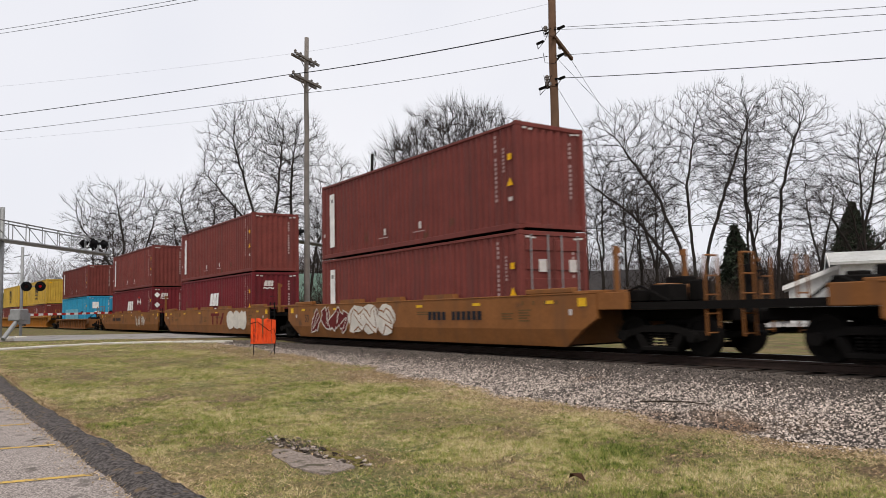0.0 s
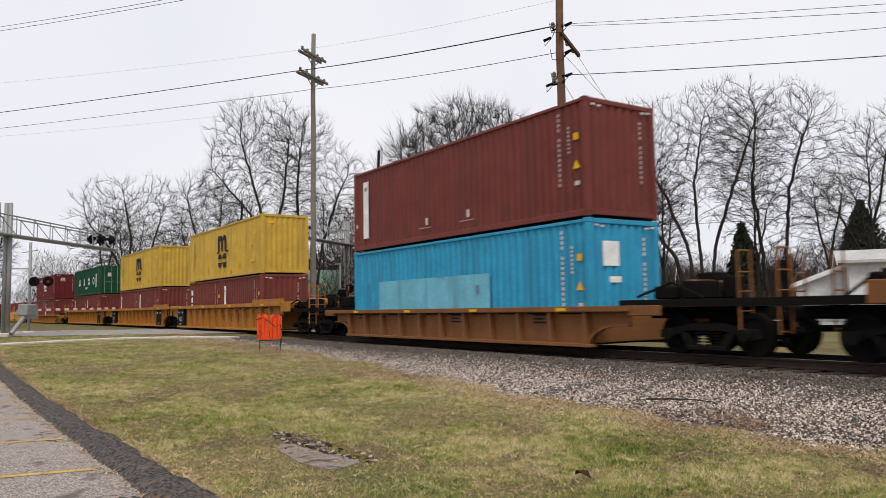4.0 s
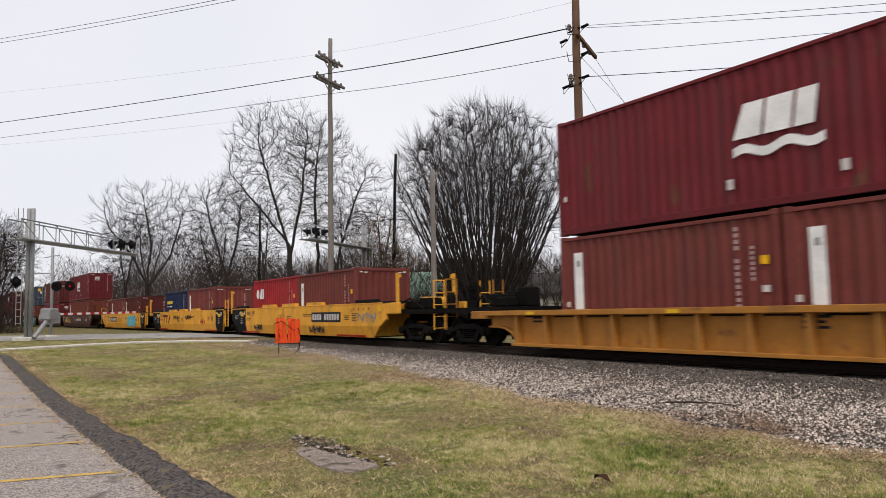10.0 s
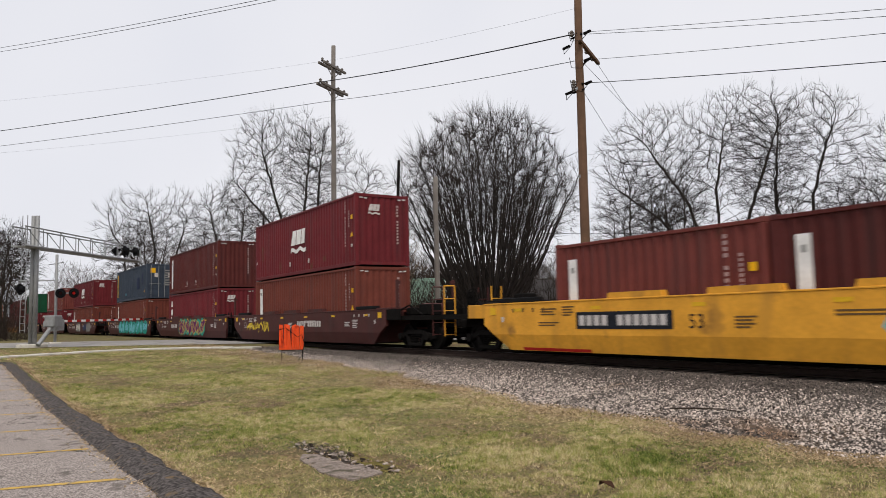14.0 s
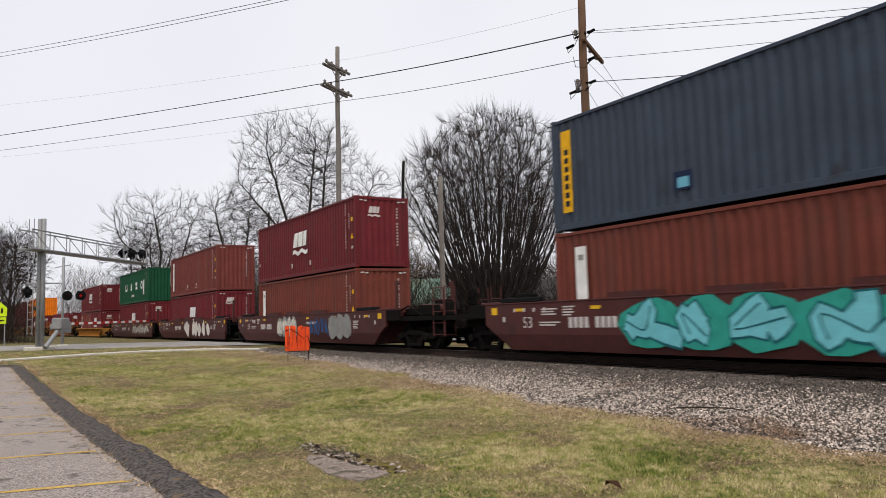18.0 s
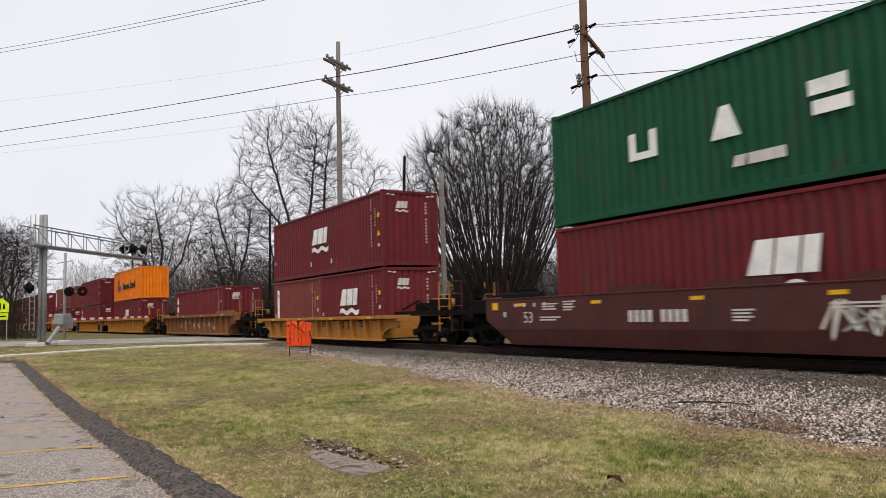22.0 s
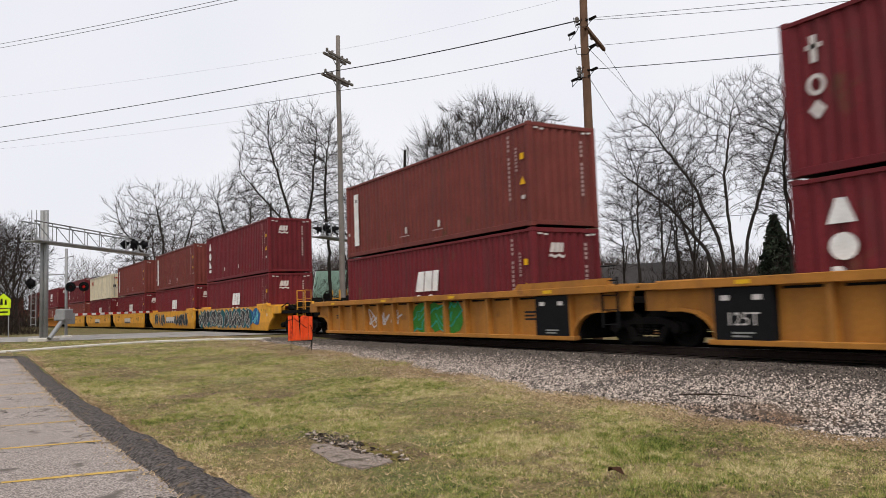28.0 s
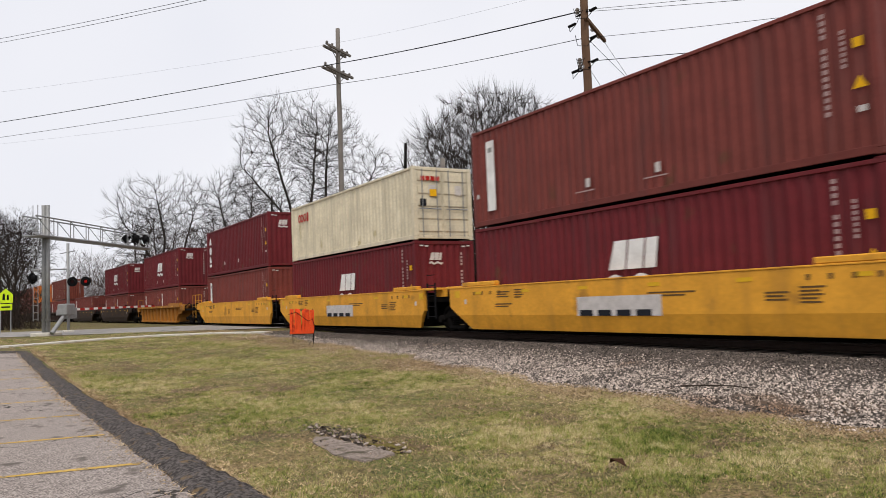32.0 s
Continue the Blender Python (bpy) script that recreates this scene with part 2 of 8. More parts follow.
LINE = material("faded_yellow_line", (0.52, 0.34, 0.09), 0.85, scale=6, spot=(0.17, 0.15, 0.13), spot_scale=7, spot_at=0.57)
BALLAST = material("ballast_bed", (0.085, 0.072, 0.064), 0.95, col2=(0.035, 0.030, 0.027), scale=22, spot=(0.10, 0.07, 0.05), spot_scale=0.5, bump=1.0, bump_scale=26)
STONE = material("ballast_stone", (0.38, 0.322, 0.285), 0.9, scale=1.1, spot=(0.19, 0.125, 0.085), spot_scale=0.45, spot_at=0.64, island=0.95, bump=0.3, bump_scale=60)
# Oily, and darkened further to stand for shade beside the train.
GRIM_SHADE_STONE = material("oily_shaded_ballast_stone", (0.105, 0.088, 0.078), 0.9, scale=1.1, island=0.85, bump=0.3, bump_scale=60)
STENCIL = material("brown_stencil_paint", (0.13, 0.075, 0.03), 0.7)
STRAW = material("dead_straw", (0.46, 0.35, 0.21), 0.9, col2=(0.28, 0.19, 0.115), scale=0.7, island=0.5)
DEADLEAF = material("dead_leaf", (0.055, 0.026, 0.015), 0.9)
SIDING = material("white_siding", (0.62, 0.62, 0.61), 0.7, scale=1)
BEIGE = material("beige_siding", (0.42, 0.39, 0.33), 0.8, scale=1)
SHINGLE = material("dark_shingles", (0.055, 0.050, 0.050), 0.95, scale=4, bump=0.4)
PALEROOF = material("pale_metal_roof", (0.46, 0.46, 0.45), 0.6, scale=1, streak=(0.34, 0.33, 0.31))
BRICKWALL = material("brown_brick_wall", (0.12, 0.065, 0.05), 0.9, scale=3)
GREENROOF = material("pale_green_metal_roof", (0.22, 0.33, 0.26), 0.55, scale=1, streak=(0.14, 0.20, 0.16))
GLASS = material("dark_window_glass", (0.02, 0.022, 0.025), 0.08, spec=0.6)
LENSDARK = material("dark_signal_lens", (0.030, 0.006, 0.006), 0.2)
LAMPRED = material("lit_red_signal", (0.5, 0.01, 0.01), 0.3, emit=(1.0, 0.03, 0.02, 0.08))
SIGNGREEN = material("fluorescent_sign", (0.62, 0.82, 0.02), 0.5)
RUBBLE = material("dark_soil", (0.055, 0.042, 0.033), 0.95, col2=(0.030, 0.024, 0.020), scale=12, bump=0.8, grit=0.5)


def ground_material():
    """Winter turf: green, straw and bare soil in patches of several sizes."""
    m = material("winter_turf", (0.104, 0.110, 0.037), 0.95, col2=(0.205, 0.144, 0.075), scale=1.1, spot=(0.120, 0.082, 0.050), spot_scale=0.9,
                 spot_at=0.56, bump=1.0, bump_scale=45)
    n, l = m.node_tree.nodes, m.node_tree.links
    b = n["Principled BSDF"]
    old = b.inputs["Base Color"].links[0].from_socket
    t = n.new("ShaderNodeTexNoise")
    t.inputs["Scale"].default_value, t.inputs["Detail"].default_value = 28.0, 6.0
    tc = n.new("ShaderNodeTexCoord")
    l.new(tc.outputs["Object"], t.inputs["Vector"])
    r = n.new("ShaderNodeMapRange")
    r.inputs["From Min"].default_value, r.inputs["From Max"].default_value = 0.3, 0.72
    r.inputs["To Min"].default_value, r.inputs["To Max"].default_value = 0.35, 1.6
    l.new(t.outputs["Fac"], r.inputs["Value"])
    x = n.new("ShaderNodeMixRGB")
    x.blend_type, x.inputs["Fac"].default_value = "MULTIPLY", 1.0
    l.new(old, x.inputs["Color1"])
    l.new(r.outputs["Result"], x.inputs["Color2"])
    l.new(x.outputs["Color"], b.inputs["Base Color"])
    return m


TURF = ground_material()


def grass_material():
    """Blades from fresh green to straw, mixed in patches."""
    m = bpy.data.materials.new("grass_blades")
    m.use_nodes = True
    n, l = m.node_tree.nodes, m.node_tree.links
    b = n["Principled BSDF"]
    b.inputs["Roughness"].default_value, b.inputs["Specular IOR Level"].default_value = 0.8, 0.15
    g = n.new("ShaderNodeNewGeometry")
    tc = n.new("ShaderNodeTexCoord")
    t = n.new("ShaderNodeTexNoise")
    t.inputs["Scale"].default_value, t.inputs["Detail"].default_value = 0.75, 4.0
    l.new(tc.outputs["Object"], t.inputs["Vector"])
    r = n.new("ShaderNodeMapRange")
    r.inputs["From Min"].default_value, r.inputs["From Max"].default_value = 0.38, 0.62
    r.inputs["To Min"].default_value, r.inputs["To Max"].default_value = -0.44, 0.54
    t2 = n.new("ShaderNodeTexNoise")
    t2.inputs["Scale"].default_value, t2.inputs["Detail"].default_value = 6.5, 5.0
    l.new(tc.outputs["Object"], t2.inputs["Vector"])
    both = n.new("ShaderNodeMixRGB")
    both.inputs["Fac"].default_value = 0.55
    l.new(t.outputs["Fac"], both.inputs["Color1"])
    l.new(t2.outputs["Fac"], both.inputs["Color2"])
    l.new(both.outputs["Color"], r.inputs["Value"])
    a = n.new("ShaderNodeMath")
    a.operation, a.use_clamp = "ADD", True
    l.new(g.outputs["Random Per Island"], a.inputs[0])
    l.new(r.outputs["Result"], a.inputs[1])
    c = n.new("ShaderNodeValToRGB")
    e = c.color_ramp.elements
    e[0].position, e[0].color = 0.0, (0.030, 0.052, 0.010, 1)
    e[1].position, e[1].color = 1.0, (0.72, 0.60, 0.36, 1)
    for pos, col in ((0.18, (0.148, 0.222, 0.036, 1)), (0.52, (0.325, 0.352, 0.080, 1)), (0.76, (0.53, 0.44, 0.21, 1)), (0.89, (0.21, 0.128, 0.062, 1))):
        k = e.new(pos)
        k.color = col
    l.new(a.outputs[0], c.inputs["Fac"])
    l.new(c.outputs["Color"], b.inputs["Base Color"])
    return m


GRASSBLADE = grass_material()


# ---- mesh tools ----
class Mesh:
    """Gathers vertices and faces and makes one mesh of them."""

    def __init__(self):
        self.v, self.f = [], []

    def add(self, verts, faces):
        k = len(self.v)
        self.v.extend(verts)
        self.f.extend([tuple(i + k for i in f) for f in faces])
        return self

    def box(self, x0, x1, y0, y1, z0, z1, c=0.0):
        """A box, with its edges cut off by c."""
        if not c:
            v = [(x, y, z) for x in (x0, x1) for y in (y0, y1) for z in (z0, z1)]
            return self.add(v, [(0, 1, 3, 2), (4, 6, 7, 5), (0, 4, 5, 1), (2, 3, 7, 6), (0, 2, 6, 4), (1, 5, 7, 3)])
        ring = [(x0 + c, z0), (x1 - c, z0), (x1, z0 + c), (x1, z1 - c), (x1 - c, z1), (x0 + c, z1), (x0, z1 - c), (x0, z0 + c)]
        inner = [(x0 + 2 * c, z0 + c), (x1 - 2 * c, z0 + c), (x1 - c, z0 + 2 * c), (x1 - c, z1 - 2 * c),
                 (x1 - 2 * c, z1 - c), (x0 + 2 * c, z1 - c), (x0 + c, z1 - 2 * c), (x0 + c, z0 + 2 * c)]
        v = [(x, y0, z) for x, z in inner] + [(x, y0 + c, z) for x, z in ring] + [(x, y1 - c, z) for x, z in ring] + [(x, y1, z) for x, z in inner]
        f = [tuple(range(7, -1, -1)), tuple(range(24, 32))]
        for a in (0, 8, 16):
            f += [(a + i, a + (i + 1) % 8, a + 8 + (i + 1) % 8, a + 8 + i) for i in range(8)]
        return self.add(v, f)

    def slab(self, outline, y0, y1):
        """An outline in x and z, drawn out from y0 to y1."""
        n = len(outline)
        v = [(x, y0, z) for x, z in outline] + [(x, y1, z) for x, z in outline]
        f = [tuple(range(n)), tuple(range(2 * n - 1, n - 1, -1))] + [(i, n + i, n + (i + 1) % n, (i + 1) % n) for i in range(n)]
        return self.add(v, f)

    def sheet(self, outline, y):
        return self.add([(x, y, z) for x, z in outline], [tuple(range(len(outline)))])

    def tube(self, points, radii, sides=6, close=True):
        """A tapering tube along the points."""
        if not hasattr(radii, "__len__"):
            radii = [radii] * len(points)
        pts = [Vector(p) for p in points]
        k = len(self.v)
        for i, p in enumerate(pts):
            d = (pts[min(i + 1, len(pts) - 1)] - pts[max(i - 1, 0)])
            d = d.normalized() if d.length > 1e-9 else Vector((0, 0, 1))
            a = d.cross(Vector((0, 0, 1)) if abs(d.z) < 0.9 else Vector((1, 0, 0))).normalized()
            b = d.cross(a)
            for j in range(sides):
                w = 2 * math.pi * j / sides
                q = p + (a * math.cos(w) + b * math.sin(w)) * radii[i]
                self.v.append((q.x, q.y, q.z))
        for i in range(len(pts) - 1):
            for j in range(sides):
                a0, a1 = k + i * sides + j, k + i * sides + (j + 1) % sides
                self.f.append((a0, a1, a1 + sides, a0 + sides))
        if close:
            self.f.append(tuple(k + j for j in range(sides - 1, -1, -1)))
            self.f.append(tuple(k + (len(pts) - 1) * sides + j for j in range(sides)))
        return self

    def disc(self, centre, axis, r, thick, sides=20, hole=0.0):
        """A wheel-like disc with its flat sides across the axis ('x', 'y' or 'z')."""
        c = Vector(centre)
        e = {"x": (Vector((0, 1, 0)), Vector((0, 0, 1)), Vector((1, 0, 0))), "y": (Vector((0, 0, 1)), Vector((1, 0, 0)), Vector((0, 1, 0))),
             "z": (Vector((1, 0, 0)), Vector((0, 1, 0)), Vector((0, 0, 1)))}[axis]
        ring = [(e[0] * math.cos(2 * math.pi * i / sides) + e[1] * math.sin(2 * math.pi * i / sides)) for i in range(sides)]
        v = [tuple(c + q * r + e[2] * s * thick / 2) for s in (-1, 1) for q in ring]
        f = [(i, (i + 1) % sides, sides + (i + 1) % sides, sides + i) for i in range(sides)]
        if hole:
            v += [tuple(c + q * hole + e[2] * s * thick / 2) for s in (-1, 1) for q in ring]
            n = sides
            f += [(i, 2 * n + i, 2 * n + (i + 1) % n, (i + 1) % n) for i in range(n)]
            f += [(n + i, n + (i + 1) % n, 3 * n + (i + 1) % n, 3 * n + i) for i in range(n)]
            f += [(2 * n + i, 3 * n + i, 3 * n + (i + 1) % n, 2 * n + (i + 1) % n) for i in range(n)]
        else:
            f += [tuple(range(sides - 1, -1, -1)), tuple(range(sides, 2 * sides))]
        return self.add(v, f)

    def data(self, name, mat, smooth=False):
        me = bpy.data.meshes.new(name)
        me.from_pydata(self.v, [], self.f)
        me.materials.append(mat)
        if smooth:
            me.polygons.foreach_set("use_smooth", [True] * len(me.polygons))
        me.update()
        return me


def part(name, mesh, mat, parent, label="", at=None, smooth=False):
    """One mesh object under a thing or under a part. mesh: a Mesh, or mesh data that is shared."""
    ob = new(name, mesh.data(name, mat, smooth) if isinstance(mesh, Mesh) else mesh)
    ob.parent = parent
    if at is not None:
        ob.matrix_basis = at if isinstance(at, Matrix) else Matrix.Translation(at)
    if label:
        ob["label"] = label
    return ob


def thing(name, label, category, at=(0, 0, 0), group="", kind="", turn=0.0):
    ob = new(name)
    ob.empty_display_size = 0.1
    ob.matrix_basis = pose(at[0], at[1], at[2], 0, 0, turn)
    return tagged(ob, label, category, group, kind)


SHARED = {}


def shared(key, build, mat, smooth=False):
    """Mesh data built once for each key and material."""
    k = (key, mat.name)
    if k not in SHARED:
        SHARED[k] = build().data(key[0], mat, smooth)
    return SHARED[k]


def np_mesh(name, verts, faces, mat):
    me = bpy.data.meshes.new(name)
    verts, faces = np.asarray(verts, dtype=np.float32), np.asarray(faces, dtype=np.int32)
    me.vertices.add(len(verts))
    me.vertices.foreach_set("co", verts.ravel())
    k = faces.shape[1]
    me.loops.add(faces.size)
    me.loops.foreach_set("vertex_index", faces.ravel())
    me.polygons.add(len(faces))
    me.polygons.foreach_set("loop_start", np.arange(0, faces.size, k, dtype=np.int32))
    me.polygons.foreach_set("loop_total", np.full(len(faces), k, dtype=np.int32))
    me.materials.append(mat)
    me.update(calc_edges=True)
    me.validate()
    return me


# ---- the lie of the land ----
def track_y(x):
    """The track's centre line: straight before the viewer, bending gently towards the left far off."""
    if x > -25:
        return 0.0
    if x > -120:
        return -0.000419 * (x + 25) ** 2
    return -0.000419 * 95 ** 2 + 0.0796 * (x + 120)


def track_turn(x):
    if x > -25:
        return 0.0
    return math.atan(-0.000838 * (max(x, -120) + 25))


def step(a, b, v):
    u = min(1.0, max(0.0, (v - a) / (b - a)))
    return u * u * (3 - 2 * u)


def land(x, y):
    """The height of the turf: level before the viewer, rising to the crossing."""
    d = y - track_y(x)
    near = -0.45 + 0.50 * step(-9, -41, x)
    far = -0.35 + 0.40 * step(-9, -41, x)
    z = near + (far - near) * step(-3, 4, d)
    return z


# ---- ground, road, lot, track ----
def spread(points):
    out = []
    for a, b, s in points:
        k = max(1, int(round((b - a) / s)))
        out += [a + (b - a) * i / k for i in range(k)]
    return out + [points[-1][1]]


def build_ground():
    xs = spread([(-1800, -300, 250), (-300, -80, 20), (-80, -45, 2.5), (-45, 6, 0.6), (6, 60, 6), (60, 1500, 240)])
    ys = spread([(-1500, -60, 240), (-60, -16, 6), (-16, -4, 0.4), (-4, 6, 2), (6, 80, 8), (80, 1800, 240)])
    v = [(x, y, land(x, y)) for x in xs for y in ys]
    n = len(ys)
    f = [(i * n + j, (i + 1) * n + j, (i + 1) * n + j + 1, i * n + j + 1) for i in range(len(xs) - 1) for j in range(n - 1)]
    g = new("ground", np_mesh("ground", v, f, TURF))
    tagged(g, "patchy green and straw-coloured winter turf", "ground", kind="structure")


def lot_edge(x):
    """Where the parking lot's asphalt ends, in y."""
    if x > -7.4:
        return -12.27 + 0.02 * (x + 7.4)
    if x > -16:
        return -12.27 - 0.34 * (-7.4 - x) / 8.6
    return -12.61 - 0.38 * (-16 - x) / 14


def build_lot():
    m = Mesh()
    xs = spread([(-29.5, 14, 1.0)])
    rows = []
    for x in xs:
        e = lot_edge(x)
        rows.append([(x, y, land(x, -12.6) + 0.006) for y in (-60, -30, -18, e)])
    m.v = [p for r in rows for p in r]
    m.f = [(i * 4 + j, (i + 1) * 4 + j, (i + 1) * 4 + j + 1, i * 4 + j + 1) for i in range(len(xs) - 1) for j in range(3)]
    lot = new("parking_lot", m.data("parking_lot", ASPHALT))
    tagged(lot, "worn grey asphalt parking lot with cracks", "parking lot", kind="structure")
    # faded bay lines
    for k, x in enumerate((-6.2, -8.47, -10.75, -13.0, -15.3, -17.7, -20.1, -22.6)):
        s = Mesh()
        e = lot_edge(x) - 0.08
        z = land(x, -12.6) + 0.011
        n = 14
        pts = []
        for i in range(n + 1):
            u = i / n
            y = e - 5.2 * u
            xx = x - 0.22 * (e - y)
            w = 0.05 + 0.006 * math.sin(9 * u + k)
            pts += [(xx - w, y, z), (xx + w, y, z)]
        s.v = pts
        s.f = [(2 * i, 2 * i + 1, 2 * i + 3, 2 * i + 2) for i in range(n)]
        part("bay_line", s, LINE, lot, "faded yellow bay line")
    # black asphalt kerb, a low rounded berm with a ragged outline
    rnd = random.Random(4)
    b = Mesh()
    xs = spread([(-31.5, -14, 0.25), (-14, 2, 0.10), (2, 14, 0.5)])
    prof = [(0.0, 0.0), (0.08, 0.045), (0.18, 0.080), (0.30, 0.075), (0.42, 0.04), (0.52, -0.02)]
    rows = []
    for x in xs:
        e = lot_edge(x) - 0.02
        wide = (1.0 - 0.25 * step(-8, -24, x)) * (1.0 + 0.06 * math.sin(x * 1.7) + 0.04 * math.sin(x * 5.3 + 1) + rnd.uniform(-0.05, 0.05))
        bend = 1.1 * max(0.0, -29.0 - x) ** 1.5
        rows.append([(x + rnd.uniform(-.02, .02), e - bend + u * wide + rnd.uniform(-.016, .016) + 0.012 * math.sin(x * 2.9), land(x, -12.3) + h + rnd.uniform(-.012, .012)) for u, h in prof])
    b.v = [p for r in rows for p in r]
    k = len(prof)
    b.f = [(i * k + j, (i + 1) * k + j, (i + 1) * k + j + 1, i * k + j + 1) for i in range(len(xs) - 1) for j in range(k - 1)]
    kerb = new("kerb", b.data("kerb", BERM))
    tagged(kerb, "crumbling black asphalt kerb along the lot", "kerb", kind="structure")


ROAD_DIR = Vector((0.63, 0.777, 0)).normalized()


def build_road():
    """The road that crosses the track at a slant, its pavement, and the planks between the rails."""
    side = Vector((ROAD_DIR.y, -ROAD_DIR.x, 0))
    mid = Vector((-43.5, -1.0, 0))
    m = Mesh()
    rows = []
    for s in spread([(-160, -30, 10), (-30, 20, 2), (20, 150, 10)]):
        c = mid + ROAD_DIR * s
        for w in (-5.6, 5.6):
            p = c + side * w
            rows.append((p.x, p.y, 0.068))
    m.v = rows
    m.f = [(2 * i, 2 * i + 1, 2 * i + 3, 2 * i + 2) for i in range(len(rows) // 2 - 1)]
    road = new("road", m.data("road", ROAD))
    tagged(road, "pale grey asphalt road crossing the track", "road", kind="structure")
    for w in (-5.2, 5.2):
        e = Mesh()
        a, b = mid + ROAD_DIR * -120 + side * w, mid + ROAD_DIR * -4.5 + side * w
        q = side * 0.07
        e.add([(a - q)[:], (a + q)[:], (b + q)[:], (b - q)[:]], [(0, 1, 2, 3)])
        e.v = [(x, y, 0.074) for x, y, z in e.v]
        part("edge_line", e, OFFWHITE, road, "worn white edge line")
    # pavement, a narrow strip of pale slabs
    walk_way = new("pavement")
    tagged(walk_way, "narrow pale concrete pavement through the turf", "pavement", kind="structure")
    pts = [(-33.0, -16.0), (-33.3, -13.2), (-34.8, -10.2), (-35.6, -7.9), (-34.6, -5.2), (-32.6, -3.2)]
    n = 0
    for (x0, y0), (x1, y1) in zip(pts, pts[1:]):
        d = Vector((x1 - x0, y1 - y0, 0))
        k = max(1, int(d.length / 1.3))
        for i in range(k):
            a = Vector((x0, y0, 0)) + d * (i / k)
            u = d.normalized()
            s = Mesh().box(0.01, d.length / k - 0.01, -0.40, 0.40, -0.08, 0.055, 0.012)
            part("slab", s, CONCRETE, walk_way, at=Matrix.Translation((a.x, a.y, land(a.x, a.y) + 0.008)) @ Matrix.Rotation(math.atan2(u.y, u.x), 4, "Z"))


def ballast_edge(x):
    """How far the ballast reaches towards the viewer."""
    e = -4.0 - 1.9 * step(-24, -2, x)
    return e + 0.16 * math.sin(x * 1.3) + 0.10 * math.sin(x * 3.1 + 1)


def ballast_z(x, d):
    """The height of the ballast at d metres from the track's centre line."""
    edge = -ballast_edge(x) if d < 0 else 4.2
    base = land(x, -6) - 0.01
    top = RAIL_Z - 0.20
    u = min(1.0, max(0.0, (edge - abs(d)) / (edge - 1.7)))
    return base + (top - base) * (u ** 0.85) if base < top else max(base, top)


def build_track():
    xs = spread([(-600, -90, 15), (-90, -40, 2), (-40, 10, 0.5), (10, 200, 8)])
    m = Mesh()
    cols = 15
    for x in xs:
        a, b = ballast_edge(x), 4.2
        for j in range(cols):
            d = a + (b - a) * j / (cols - 1)
            m.v.append((x, track_y(x) + d, ballast_z(x, d) + (0.012 * math.sin(x * 7 + d * 9) if -40 < x < 10 else 0)))
    m.f = [(i * cols + j, (i + 1) * cols + j, (i + 1) * cols + j + 1, i * cols + j + 1) for i in range(len(xs) - 1) for j in range(cols - 1)]
    bed = new("ballast_bed", m.data("ballast_bed", BALLAST))
    tagged(bed, "bed of grey crushed stone under the track", "ballast", kind="structure")
    # rails
    track = new("railway_track")
    tagged(track, "worn steel rails on dark wooden sleepers", "railway track", kind="structure")
    for s in (-0.7525, 0.7525):
        r = Mesh()
        prof = [(-0.07, -0.17), (0.07, -0.17), (0.07, -0.155), (0.012, -0.13), (0.012, -0.05), (0.036, -0.038), (0.036, -0.004), (-0.036, -0.004), (-0.036, -0.038), (-0.012, -0.05), (-0.012, -0.13), (-0.07, -0.155)]
        xr = spread([(-500, -120, 20), (-120, -25, 5), (-25, 160, 37)])
        for x in xr:
            r.v += [(x, track_y(x) + s + a, RAIL_Z + b) for a, b in prof]
        k = len(prof)
        r.f = [(i * k + j, i * k + (j + 1) % k, (i + 1) * k + (j + 1) % k, (i + 1) * k + j) for i in range(len(xr) - 1) for j in range(k)]
        part("rail", r, RAILSIDE, track, "rust-brown rail")
        h = Mesh()
        for x in xr:
            h.v += [(x, track_y(x) + s + a, RAIL_Z + b) for a, b in ((-0.034, -0.008), (0.034, -0.008), (0.026, 0.0), (-0.026, 0.0))]
        h.f = [(i * 4 + j, i * 4 + (j + 1) % 4, (i + 1) * 4 + (j + 1) % 4, (i + 1) * 4 + j) for i in range(len(xr) - 1) for j in range(4)]
        part("rail_head", h, STEEL, track, "bright worn running surface")
    tie = Mesh().box(-0.115, 0.115, -1.3, 1.3, -0.17, 0.0, 0.012).data("sleeper", TIEWOOD)
    rnd = random.Random(9)
    for i in range(220):
        x = 12 - i * 0.53
        part("sleeper", tie, TIEWOOD, track, at=pose(x, track_y(x), RAIL_Z - 0.172, 0, 0, rnd.uniform(-1.2, 1.2)))
    # crossing planks
    cross = new("crossing_panel")
    tagged(cross, "dark crossing planks between the rails", "crossing panel", kind="structure")
    for j in range(6):
        y = -0.6 + j * 0.24
        part("plank", Mesh().box(-7.5, 7.5, y - 0.11, y + 0.11, -0.02, 0.06, 0.008), TIEWOOD, cross)
    cross.matrix_basis = pose(-43, track_y(-43), RAIL_Z - 0.07, 0, 0, 1.0)


build_ground()
build_lot()
build_road()
build_track()


